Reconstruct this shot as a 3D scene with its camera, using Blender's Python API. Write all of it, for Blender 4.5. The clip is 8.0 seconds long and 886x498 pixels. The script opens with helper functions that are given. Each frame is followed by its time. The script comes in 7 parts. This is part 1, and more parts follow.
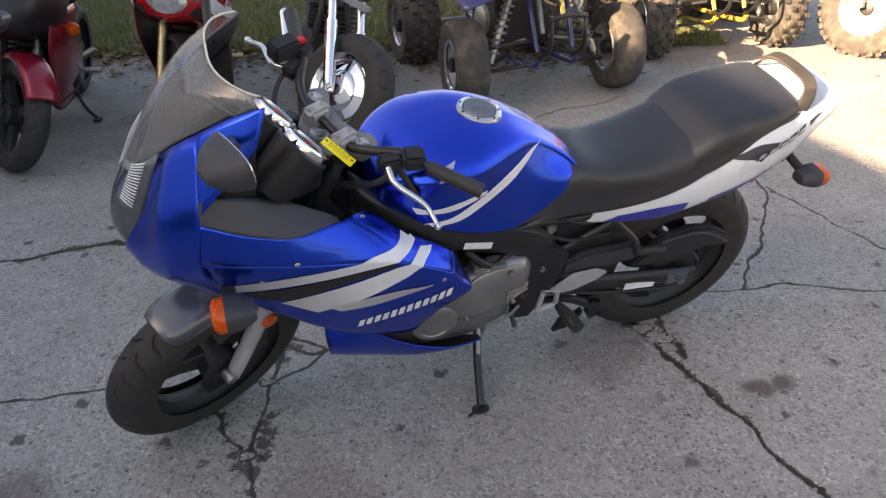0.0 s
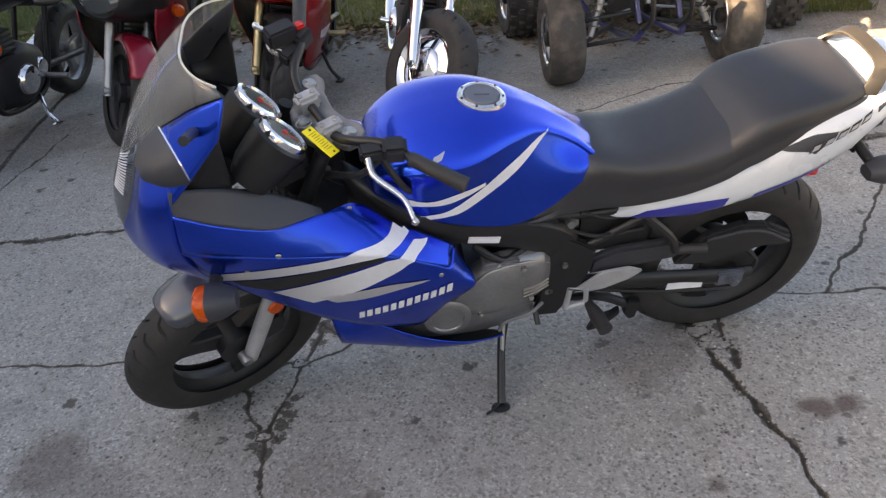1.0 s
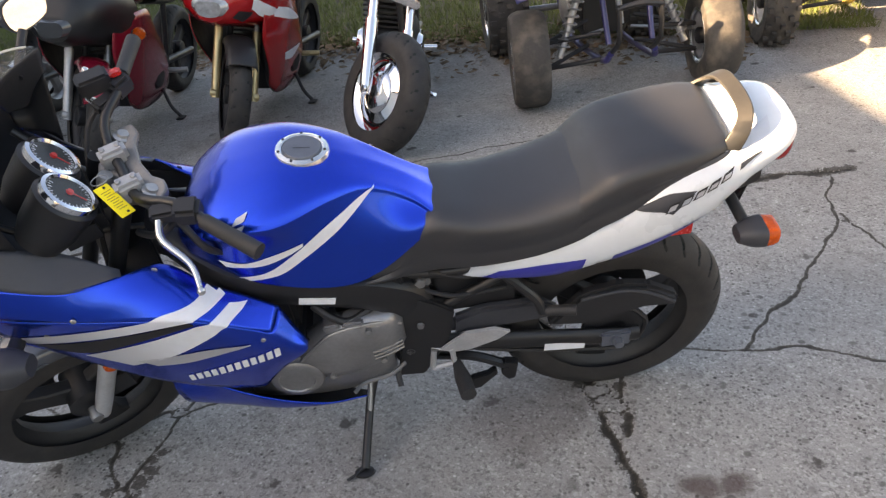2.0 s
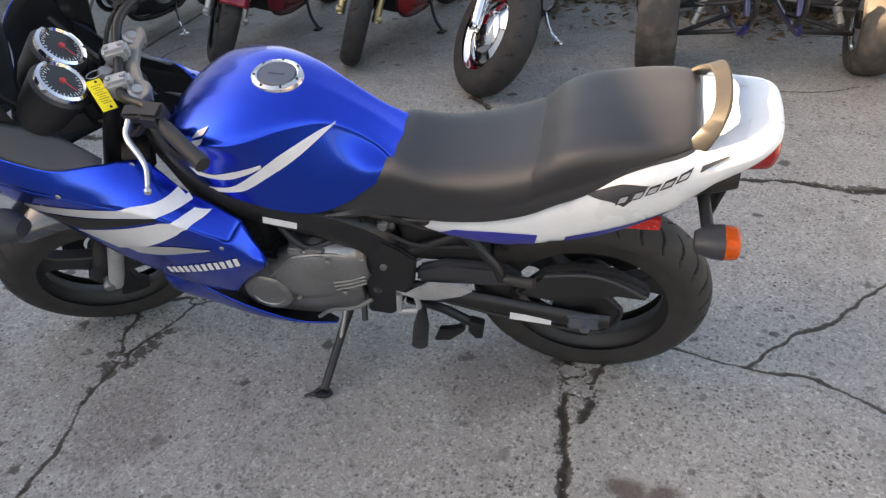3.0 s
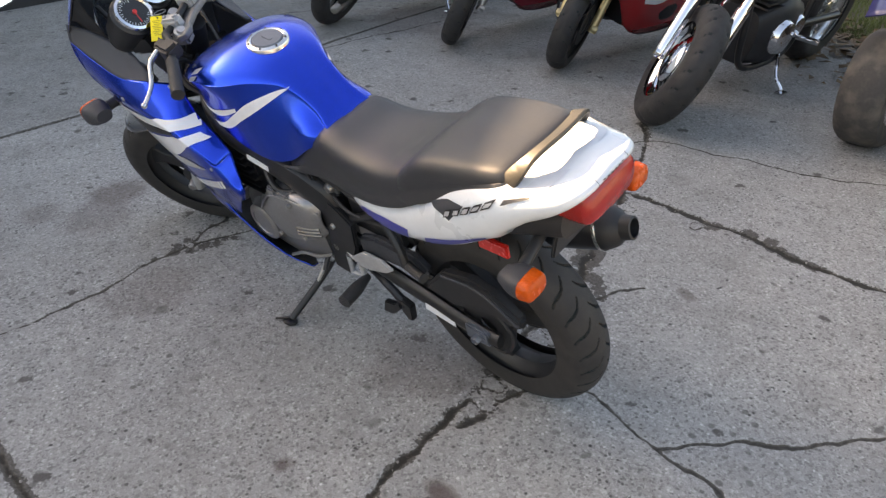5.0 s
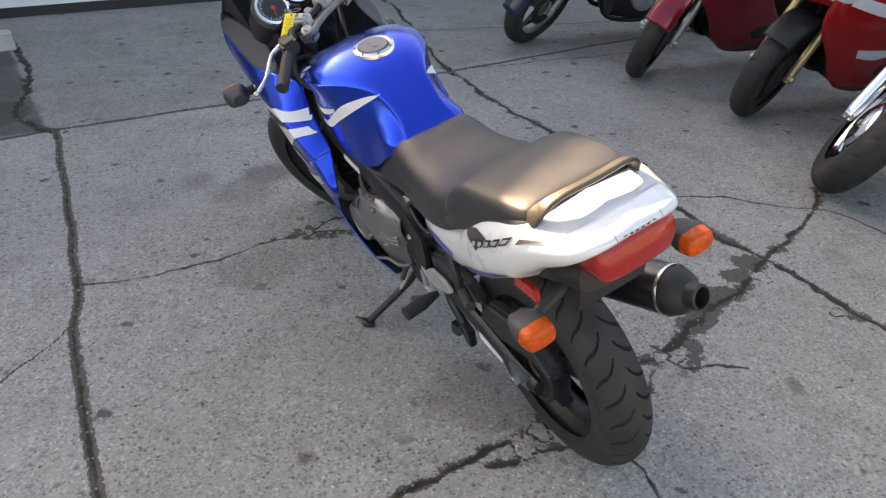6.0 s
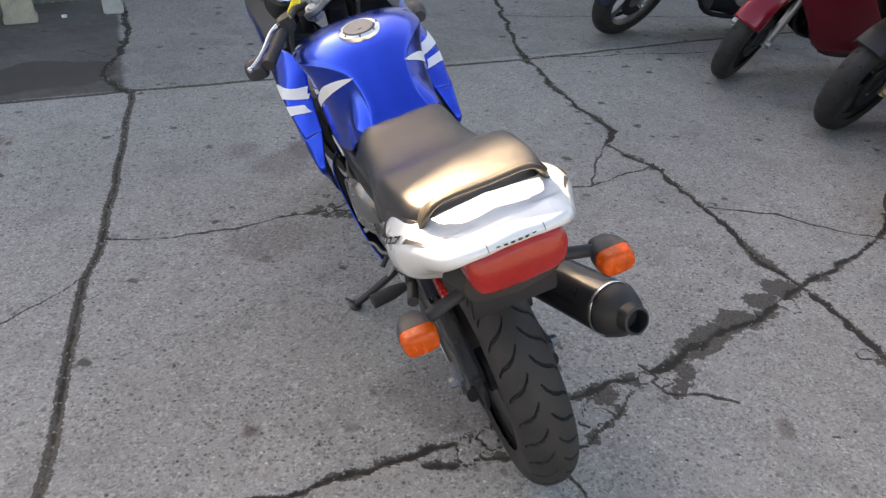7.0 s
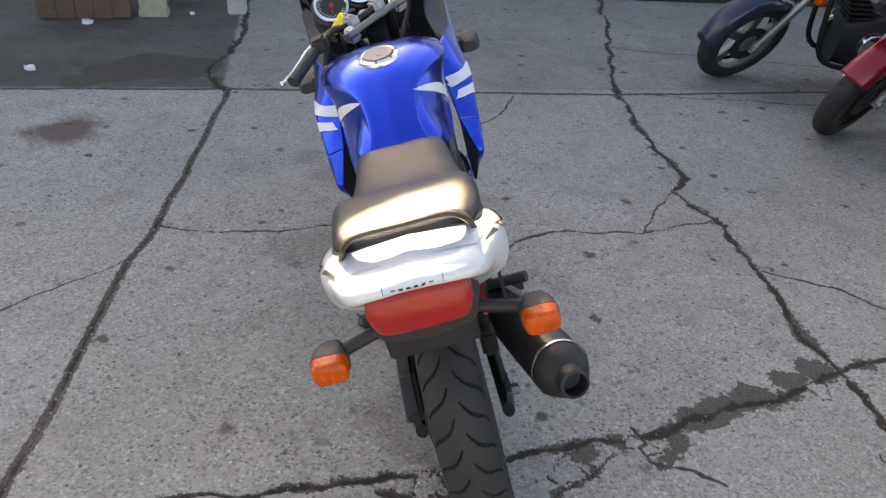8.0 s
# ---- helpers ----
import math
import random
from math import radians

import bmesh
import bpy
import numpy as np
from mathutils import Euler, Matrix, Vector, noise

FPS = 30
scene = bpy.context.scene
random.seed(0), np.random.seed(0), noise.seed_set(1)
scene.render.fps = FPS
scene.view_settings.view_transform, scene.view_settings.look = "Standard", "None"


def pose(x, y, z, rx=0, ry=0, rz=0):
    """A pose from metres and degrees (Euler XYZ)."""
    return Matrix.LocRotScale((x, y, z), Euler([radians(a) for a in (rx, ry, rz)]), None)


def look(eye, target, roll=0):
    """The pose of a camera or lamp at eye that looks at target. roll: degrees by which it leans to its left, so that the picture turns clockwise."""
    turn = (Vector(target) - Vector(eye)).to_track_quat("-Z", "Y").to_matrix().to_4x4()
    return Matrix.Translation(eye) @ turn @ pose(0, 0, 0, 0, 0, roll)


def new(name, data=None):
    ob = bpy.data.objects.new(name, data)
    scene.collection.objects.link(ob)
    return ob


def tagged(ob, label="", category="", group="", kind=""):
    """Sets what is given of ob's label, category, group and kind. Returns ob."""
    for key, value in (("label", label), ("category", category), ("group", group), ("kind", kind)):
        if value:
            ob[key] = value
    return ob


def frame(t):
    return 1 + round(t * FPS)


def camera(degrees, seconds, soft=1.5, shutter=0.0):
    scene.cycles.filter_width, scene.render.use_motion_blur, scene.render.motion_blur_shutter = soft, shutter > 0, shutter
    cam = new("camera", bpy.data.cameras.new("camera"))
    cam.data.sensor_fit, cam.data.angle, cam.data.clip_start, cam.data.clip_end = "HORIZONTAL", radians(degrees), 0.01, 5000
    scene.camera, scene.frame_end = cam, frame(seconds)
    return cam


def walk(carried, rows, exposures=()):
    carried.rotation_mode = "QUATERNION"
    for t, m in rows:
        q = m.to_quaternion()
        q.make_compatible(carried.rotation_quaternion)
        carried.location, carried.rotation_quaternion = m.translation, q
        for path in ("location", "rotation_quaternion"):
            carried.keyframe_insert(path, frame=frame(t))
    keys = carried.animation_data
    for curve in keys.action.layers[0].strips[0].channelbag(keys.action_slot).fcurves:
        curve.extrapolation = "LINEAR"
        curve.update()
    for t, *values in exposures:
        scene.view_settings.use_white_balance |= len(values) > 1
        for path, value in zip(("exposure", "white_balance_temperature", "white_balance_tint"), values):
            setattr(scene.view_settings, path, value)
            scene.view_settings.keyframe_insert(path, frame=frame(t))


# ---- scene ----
from mathutils.bvhtree import BVHTree

cam = camera(60.8, 8.0, soft=1.35)
PATH = [
    (0, (0.004, -0.114, 1.504), (-0.0245, 1.642, 0.547), -2.1),
    (0.5, (0.235, -0.099, 1.502), (0.02, 1.639, 0.535), -3.0),
    (1, (0.351, 0.018, 1.487), (-0.063, 1.702, 0.489), -6.5),
    (1.5, (0.555, 0.198, 1.478), (0.111, 1.894, 0.516), -9.3),
    (3, (1.233, 0.496, 1.46), (0.319, 1.916, 0.39), -3.9),
    (3.5, (1.414, 0.682, 1.433), (0.3, 1.954, 0.365), -6.7),
    (4, (1.661, 0.778, 1.462), (0.38, 1.912, 0.425), -3.3),
    (5.5, (2.089, 1.27, 1.483), (0.491, 1.892, 0.455), -0.3),
    (6, (2.097, 1.441, 1.473), (0.408, 1.805, 0.465), 1.4),
    (6.5, (2.037, 1.667, 1.466), (0.366, 1.952, 0.404), 3.2),
    (7, (2.087, 1.859, 1.479), (0.386, 1.905, 0.427), 1.8),
    (7.5, (2.143, 2.047, 1.533), (0.44, 1.935, 0.491), 3.9),
    (8, (2.031, 2.206, 1.532), (0.34, 1.927, 0.501), 3.7),
]
walk(cam, [(t, look(eye, target, roll)) for t, eye, target, roll in PATH], [(0.0, 2.72, 8400, 17), (1.5, 2.95, 8600, 16), (4.0, 3.03, 8600, 14), (8.0, 2.94, 8600, 15)])

# ---- light: open shade of a white building, low sun from behind its eave ----
SUN = Vector((-0.70, -0.50, 0.43)).normalized()
world = bpy.data.worlds.new("sky")
scene.world = world
world.use_nodes = True
wn = world.node_tree.nodes
sky = wn.new("ShaderNodeTexSky")
sky.sky_type, sky.sun_disc = "NISHITA", False
sky.sun_elevation = math.asin(SUN.z)
sky.sun_rotation = math.atan2(SUN.x, SUN.y)
sky.air_density, sky.dust_density = 1.0, 2.5
wn["Background"].inputs["Strength"].default_value = 0.066
world.node_tree.links.new(sky.outputs["Color"], wn["Background"].inputs["Color"])
sun = new("sun", bpy.data.lights.new("sun", "SUN"))
sun.data.energy, sun.data.angle, sun.data.color = 5.0, radians(0.6), (1.0, 0.80, 0.58)
sun.matrix_world = look(SUN * 50, (0, 0, 0))

# ---- materials ----


def nodes_of(m):
    return m.node_tree.nodes, m.node_tree.links


def material(name, colour, rough=0.5, metal=0.0, coat=0.0, vary=0.15, scale=8.0, bump=0.0, bump_scale=120.0, spec=0.5, trans=0.0, dust=0.0):
    """A surface with colour variation at two scales, uneven gloss and a fine relief."""
    m = bpy.data.materials.new(name)
    m.use_nodes = True
    n, l = nodes_of(m)
    b = n["Principled BSDF"]
    b.inputs["Metallic"].default_value = metal
    b.inputs["Coat Weight"].default_value = coat
    b.inputs["Coat Roughness"].default_value = 0.06
    b.inputs["Specular IOR Level"].default_value = spec
    b.inputs["Transmission Weight"].default_value = trans
    co = n.new("ShaderNodeTexCoord")
    big, small = n.new("ShaderNodeTexNoise"), n.new("ShaderNodeTexNoise")
    big.inputs["Scale"].default_value, small.inputs["Scale"].default_value = scale, scale * 9
    big.inputs["Detail"].default_value, small.inputs["Detail"].default_value = 5, 4
    for t in (big, small):
        l.new(co.outputs["Object"], t.inputs["Vector"])
    mix = n.new("ShaderNodeMath")
    mix.operation = "MULTIPLY_ADD"
    l.new(small.outputs["Fac"], mix.inputs[0])
    mix.inputs[1].default_value = 0.5
    l.new(big.outputs["Fac"], mix.inputs[2])
    ramp = n.new("ShaderNodeMapRange")
    ramp.inputs["From Min"].default_value, ramp.inputs["From Max"].default_value = 0.45, 1.05
    ramp.inputs["To Min"].default_value, ramp.inputs["To Max"].default_value = 1 - vary, 1 + vary
    l.new(mix.outputs[0], ramp.inputs["Value"])
    col = n.new("ShaderNodeVectorMath")
    col.operation = "SCALE"
    col.inputs[0].default_value = colour
    l.new(ramp.outputs[0], col.inputs["Scale"])
    out = col.outputs["Vector"]
    if dust:
        dn = n.new("ShaderNodeTexNoise")
        dn.inputs["Scale"].default_value, dn.inputs["Detail"].default_value = 14, 8
        l.new(co.outputs["Object"], dn.inputs["Vector"])
        dr = n.new("ShaderNodeMapRange")
        dr.inputs["From Min"].default_value, dr.inputs["From Max"].default_value = 0.45, 0.8
        dr.inputs["To Max"].default_value = dust
        l.new(dn.outputs["Fac"], dr.inputs["Value"])
        dm = n.new("ShaderNodeMix")
        dm.data_type = "RGBA"
        l.new(dr.outputs[0], dm.inputs["Factor"])
        l.new(out, dm.inputs["A"])
        dm.inputs["B"].default_value = (0.22, 0.19, 0.15, 1)
        out = dm.outputs["Result"]
    l.new(out, b.inputs["Base Color"])
    rr = n.new("ShaderNodeMapRange")
    rr.inputs["From Min"].default_value, rr.inputs["From Max"].default_value = 0.3, 0.7
    rr.inputs["To Min"].default_value, rr.inputs["To Max"].default_value = rough * 0.85, min(1, rough * 1.15 + 0.01)
    l.new(big.outputs["Fac"], rr.inputs["Value"])
    l.new(rr.outputs[0], b.inputs["Roughness"])
    if bump:
        bn = n.new("ShaderNodeTexNoise")
        bn.inputs["Scale"].default_value, bn.inputs["Detail"].default_value = bump_scale, 6
        l.new(co.outputs["Object"], bn.inputs["Vector"])
        bb = n.new("ShaderNodeBump")
        bb.inputs["Strength"].default_value, bb.inputs["Distance"].default_value = bump, 0.002
        l.new(bn.outputs["Fac"], bb.inputs["Height"])
        l.new(bb.outputs["Normal"], b.inputs["Normal"])
    return m


def flake_paint(name, colour, metal=0.35):
    """Metallic paint under clear lacquer."""
    m = material(name, colour, 0.20, metal, 0.35, 0.06, 3.0)
    n, l = nodes_of(m)
    b = n["Principled BSDF"]
    co = n.new("ShaderNodeTexCoord")
    v = n.new("ShaderNodeTexVoronoi")
    v.inputs["Scale"].default_value = 900
    l.new(co.outputs["Object"], v.inputs["Vector"])
    bp = n.new("ShaderNodeBump")
    bp.inputs["Strength"].default_value, bp.inputs["Distance"].default_value = 0.06, 0.001
    l.new(v.outputs["Distance"], bp.inputs["Height"])
    l.new(bp.outputs["Normal"], b.inputs["Normal"])
    b.inputs["Coat Roughness"].default_value = 0.02
    return m


BLUE = flake_paint("blue_metallic_paint", (0.0, 0.056, 0.58), 0.90)
TAIL_BLUE = material("blue_decal", (0.015, 0.02, 0.26), 0.3, 0, 0.8, 0.1)
WHITE = material("white_paint", (0.60, 0.645, 0.69), 0.3, 0, 0.8, 0.05)
SILVER = material("silver_decal", (0.42, 0.43, 0.46), 0.35, 0.3, 0.5, 0.08)
PALE_BAND = material("pale_grey_decal", (0.55, 0.58, 0.63), 0.35, 0, 0.6, 0.06)
FENDER_GREY = material("dark_grey_paint", (0.055, 0.064, 0.080), 0.25, 0.2, 0.8, 0.08, 5)
RAIL = material("satin_rail_paint", (0.066, 0.062, 0.056), 0.42, 0.6, 0, 0.12, 12, 0.1, 400)
GREY_PLASTIC = material("charcoal_plastic", (0.030, 0.033, 0.041), 0.55, 0, 0, 0.15, 10, 0.25, 900)
INNER = material("inner_panel_plastic", (0.036, 0.041, 0.054), 0.5, 0, 0, 0.12, 10, 0.3, 900)
BLACK = material("black_paint", (0.009, 0.0095, 0.0115), 0.42, 0, 0.0, 0.25, 12, 0, 100, dust=0.015)
MATT_BLACK = material("matt_black", (0.013, 0.0135, 0.016), 0.55, 0, 0, 0.3, 14, 0.15, 300, dust=0.015)
SEAT = material("black_vinyl", (0.020, 0.021, 0.025), 0.40, 0, 0, 0.12, 12, 0.35, 700, 0.65)
RUBBER = material("tyre_rubber", (0.020, 0.019, 0.0195), 0.70, 0, 0, 0.25, 15, 0.3, 250, dust=0.07)
# undusted rubber, taken near black to paint in the shade of the cuts
GROOVE_SHADE = material("shaded_groove_rubber", (0.005, 0.010, 0.010), 0.8, 0, 0, 0.2, 20)
GRIP = material("grip_rubber", (0.022, 0.022, 0.024), 0.6, 0, 0, 0.2, 40, 0.5, 500)
ALU = material("cast_aluminium", (0.42, 0.42, 0.42), 0.42, 0.8, 0, 0.2, 14, 0.25, 260, dust=0.12)
STEEL = material("dull_steel", (0.33, 0.33, 0.33), 0.45, 0.9, 0, 0.2, 20, 0.2, 300)
CASE = material("grey_engine_paint", (0.26, 0.26, 0.268), 0.36, 0.7, 0, 0.2, 12, 0.25, 220, dust=0.12)
CLAMP = material("bare_clamp_alloy", (0.38, 0.385, 0.40), 0.45, 0.3, 0, 0.2, 20, 0.2, 300)
DARK_LENS = material("dark_headlight_glass", (0.05, 0.055, 0.06), 0.08, 0, 1.0, 0.1, 20)
YOKE = material("grey_cast_yoke", (0.20, 0.20, 0.205), 0.5, 0.6, 0, 0.2, 14, 0.25, 260, dust=0.12)
POLISHED = material("polished_aluminium", (0.70, 0.70, 0.69), 0.22, 0.9, 0, 0.1, 20)
EDGE = material("screen_edge_trim", (0.52, 0.50, 0.44), 0.3, 0, 0.3, 0.1, 20)
MUFFLER = material("black_gloss_enamel", (0.020, 0.020, 0.023), 0.30, 0.2, 0.4, 0.2, 12)
CHROME = material("chrome", (0.78, 0.78, 0.80), 0.07, 1.0, 0, 0.06, 6)
ORANGE = material("orange_lens", (0.52, 0.068, 0.002), 0.25, 0, 0.15, 0.25, 60, 0.9, 160, 0.3)
RED_LENS = material("red_lens", (0.31, 0.014, 0.012), 0.22, 0, 0.2, 0.15, 40, 0.5, 160, 0.4)
RED_REFLECTOR = material("red_reflector", (0.5, 0.02, 0.015), 0.25, 0, 0.3, 0.2, 90, 0.5, 500)
YELLOW = material("yellow_plastic_tag", (0.92, 0.72, 0.02), 0.45, 0, 0, 0.1, 30)
TAG_INK = material("faded_tag_ink", (0.38, 0.24, 0.02), 0.6, 0, 0, 0.2)
INK = material("black_ink", (0.01, 0.01, 0.012), 0.6, 0, 0, 0.1)
PAPER = material("white_sticker", (0.68, 0.70, 0.74), 0.5, 0, 0, 0.08, 40)
RED_PAINT = flake_paint("red_paint", (0.36, 0.007, 0.010), 0.1)
MAROON = flake_paint("maroon_paint", (0.24, 0.008, 0.024), 0.25)
NAVY = flake_paint("navy_paint", (0.020, 0.026, 0.055), 0.2)
LENS = material("headlight_glass", (0.07, 0.08, 0.095), 0.08, 0.2, 1.0, 0.1, 30, 0.4, 60)
CAP = material("grey_cap_alloy", (0.12, 0.135, 0.165), 0.4, 0.4, 0, 0.15, 30, 0.2, 300)
DIAL = material("dial_face", (0.012, 0.012, 0.014), 0.5, 0, 0, 0.1)
DIAL_RED = material("dial_red", (0.65, 0.03, 0.03), 0.5, 0, 0, 0.1)
BOARD = material("white_board_siding", (0.66, 0.68, 0.70), 0.5, 0, 0, 0.08, 2.0, 0.1, 60, dust=0.10)
CREAM = material("flaking_cream_paint", (0.36, 0.33, 0.27), 0.7, 0, 0, 0.3, 9, 0.4, 60, dust=0.3)
CHALK = material("pale_block_concrete", (0.42, 0.42, 0.41), 0.9, 0, 0, 0.2, 14, 0.5, 120)
SHEET_WHITE = material("white_sheet_metal", (0.50, 0.55, 0.62), 0.45, 0, 0.2, 0.12, 5, 0, 100, dust=0.15)
SHEET_NAVY = material("navy_sheet_metal", (0.035, 0.045, 0.085), 0.45, 0, 0.2, 0.15, 5, 0, 100, dust=0.1)
WOOD = material("weathered_wood", (0.11, 0.068, 0.050), 0.8, 0, 0, 0.35, 6, 0.4, 80)
LEAF = material("dry_leaf", (0.13, 0.085, 0.045), 0.8, 0, 0, 0.4, 30)
PEBBLE = material("pebble", (0.22, 0.20, 0.175), 0.85, 0, 0, 0.6, 25)
GRASS = material("grass_blade", (0.115, 0.140, 0.038), 0.7, 0, 0, 0.35, 3)
# dusty rubber, base and dust raised to stand in for glare haze
QUAD_RUBBER = material("dusty_hazed_quad_tyre", (0.045, 0.042, 0.040), 0.8, 0, 0, 0.3, 10, 0.4, 160, dust=0.45)
PURPLE = material("blue_frame_paint", (0.02, 0.02, 0.11), 0.35, 0, 0.5, 0.15)
RIM_GREY = material("machined_rim", (0.5, 0.5, 0.5), 0.35, 0.9, 0, 0.15, 20)
YELLOW_PAINT = material("yellow_paint", (0.35, 0.24, 0.04), 0.4, 0, 0.5, 0.1)
GOLD = material("gold_anodised", (0.50, 0.40, 0.22), 0.35, 0.8, 0, 0.1, 20)
PALE_GLASS = material("pale_headlight_glass", (0.34, 0.36, 0.38), 0.08, 0.3, 1.0, 0.35, 40, 0.5, 60)
MIRROR = material("mirror_glass", (0.85, 0.87, 0.88), 0.02, 1.0, 0, 0.02)


def smoked(name, tint, through_light):
    """Thin tinted sheet: part of the light passes straight, the rest meets a glossy dark film."""
    m = bpy.data.materials.new(name)
    m.use_nodes = True
    n, l = nodes_of(m)
    b = n["Principled BSDF"]
    b.inputs["Base Color"].default_value = (*tint, 1)
    b.inputs["Roughness"].default_value = 0.35
    t = n.new("ShaderNodeBsdfTransparent")
    t.inputs["Color"].default_value = (0.94, 0.94, 0.93, 1)
    nz = n.new("ShaderNodeTexNoise")
    nz.inputs["Scale"].default_value = 9
    mr = n.new("ShaderNodeMapRange")
    mr.inputs["To Min"].default_value, mr.inputs["To Max"].default_value = through_light - 0.04, through_light + 0.04
    l.new(nz.outputs["Fac"], mr.inputs["Value"])
    mx = n.new("ShaderNodeMixShader")
    l.new(mr.outputs[0], mx.inputs["Fac"])
    l.new(b.outputs[0], mx.inputs[1])
    l.new(t.outputs[0], mx.inputs[2])
    g = n.new("ShaderNodeBsdfGlossy")
    g.inputs["Roughness"].default_value = 0.05
    fr = n.new("ShaderNodeLayerWeight")
    power = n.new("ShaderNodeMath")
    power.operation = "POWER"
    power.inputs[1].default_value = 4.0
    l.new(fr.outputs["Facing"], power.inputs[0])
    gloss = n.new("ShaderNodeMapRange")
    gloss.inputs["To Min"].default_value, gloss.inputs["To Max"].default_value = 0.03, 0.22
    l.new(power.outputs[0], gloss.inputs["Value"])
    top = n.new("ShaderNodeMixShader")
    l.new(gloss.outputs[0], top.inputs["Fac"])
    l.new(mx.outputs[0], top.inputs[1])
    l.new(g.outputs[0], top.inputs[2])
    l.new(top.outputs[0], n["Material Output"].inputs["Surface"])
    return m


def fading_stripe():
    """White stripe that fades to grey towards the nose, as printed on the fairing."""
    m = material("fading_white_stripe", (0.66, 0.69, 0.74), 0.4, 0, 0.4, 0.06, 40)
    n, l = nodes_of(m)
    b = n["Principled BSDF"]
    old = b.inputs["Base Color"].links[0].from_socket
    co = n.new("ShaderNodeTexCoord")
    sep = n.new("ShaderNodeSeparateXYZ")
    l.new(co.outputs["Object"], sep.inputs[0])
    r = n.new("ShaderNodeMapRange")
    r.inputs["From Min"].default_value, r.inputs["From Max"].default_value = 1.00, 1.24
    l.new(sep.outputs["X"], r.inputs["Value"])
    x = n.new("ShaderNodeMix")
    x.data_type = "RGBA"
    l.new(r.outputs[0], x.inputs["Factor"])
    l.new(old, x.inputs["A"])
    x.inputs["B"].default_value = (0.33, 0.34, 0.37, 1)
    l.new(x.outputs["Result"], b.inputs["Base Color"])
    return m


STRIPE = fading_stripe()
SMOKE = smoked("smoked_screen", (0.38, 0.39, 0.40), 0.82)
CLEAR = smoked("clear_glass", (0.04, 0.04, 0.04), 0.92)


def concrete_material():
    m = material("old_concrete", (0.30, 0.29, 0.275), 0.88, 0, 0, 0.14, 1.6, 0.6, 180, 0.3)
    n, l = nodes_of(m)
    b = n["Principled BSDF"]
    base = b.inputs["Base Color"].links[0].from_socket
    geo = n.new("ShaderNodeNewGeometry")

    def darken(prev, fac, colour):
        x = n.new("ShaderNodeMix")
        x.data_type = "RGBA"
        l.new(fac, x.inputs["Factor"])
        l.new(prev, x.inputs["A"])
        x.inputs["B"].default_value = (*colour, 1)
        return x.outputs["Result"]

    def rng(sock, a, c, top):
        r = n.new("ShaderNodeMapRange")
        r.inputs["From Min"].default_value, r.inputs["From Max"].default_value, r.inputs["To Max"].default_value = a, c, top
        l.new(sock, r.inputs["Value"])
        return r.outputs[0]

    def noise_tex(scale, detail, rough=0.6):
        t = n.new("ShaderNodeTexNoise")
        t.inputs["Scale"].default_value, t.inputs["Detail"].default_value, t.inputs["Roughness"].default_value = scale, detail, rough
        l.new(geo.outputs["Position"], t.inputs["Vector"])
        return t.outputs["Fac"]

    def vor(scale):
        t = n.new("ShaderNodeTexVoronoi")
        t.inputs["Scale"].default_value = scale
        l.new(geo.outputs["Position"], t.inputs["Vector"])
        return t
    # exposed aggregate: pale and dark grains of two sizes
    for scale, k in ((130, 0.72), (300, 0.45)):
        g = vor(scale)
        bw = n.new("ShaderNodeSeparateColor")
        l.new(g.outputs["Color"], bw.inputs[0])
        base = darken(base, rng(bw.outputs[0], 0.70, 0.92, 0.66 * k), (0.52, 0.51, 0.49))
        base = darken(base, rng(bw.outputs[1], 0.72, 0.92, 0.74 * k), (0.09, 0.086, 0.082))
    base = darken(base, rng(noise_tex(26, 6), 0.52, 0.72, 0.38), (0.17, 0.165, 0.155))
    g = vor(34)
    bw = n.new("ShaderNodeSeparateColor")
    l.new(g.outputs["Color"], bw.inputs[0])
    pit = n.new("ShaderNodeMath")
    pit.operation = "MULTIPLY"
    l.new(rng(bw.outputs[0], 0.78, 0.88, 0.8), pit.inputs[0])
    near_c = n.new("ShaderNodeMapRange")
    near_c.inputs["From Min"].default_value, near_c.inputs["From Max"].default_value = 0.30, 0.18
    l.new(g.outputs["Distance"], near_c.inputs["Value"])
    l.new(near_c.outputs[0], pit.inputs[1])
    cluster = n.new("ShaderNodeMath")
    cluster.operation = "MULTIPLY"
    l.new(pit.outputs[0], cluster.inputs[0])
    l.new(rng(noise_tex(3.1, 4), 0.40, 0.64, 1.0), cluster.inputs[1])
    base = darken(base, cluster.outputs[0], (0.07, 0.065, 0.06))
    # fine popped-out pits in patches, and a few pale pebbles
    for scale, low, reach_c, patch_scale, low_p, top, tone in ((75, 0.72, 0.42, 2.3, 0.40, 0.9, (0.06, 0.056, 0.052)), (46, 0.84, 0.30, 3.7, 0.34, 0.95, (0.045, 0.042, 0.040)), (58, 0.86, 0.30, 1.7, 0.35, 0.85, (0.60, 0.59, 0.57)), (21, 0.66, 0.27, 1.3, 0.36, 0.72, (0.085, 0.078, 0.072))):
        g2 = vor(scale)
        c2 = n.new("ShaderNodeSeparateColor")
        l.new(g2.outputs["Color"], c2.inputs[0])
        round_c = n.new("ShaderNodeMapRange")
        round_c.inputs["From Min"].default_value, round_c.inputs["From Max"].default_value = reach_c, reach_c * 0.6
        l.new(g2.outputs["Distance"], round_c.inputs["Value"])
        dot, where = n.new("ShaderNodeMath"), n.new("ShaderNodeMath")
        dot.operation = where.operation = "MULTIPLY"
        l.new(rng(c2.outputs[0], low, low + 0.08, top), dot.inputs[0])
        l.new(round_c.outputs[0], dot.inputs[1])
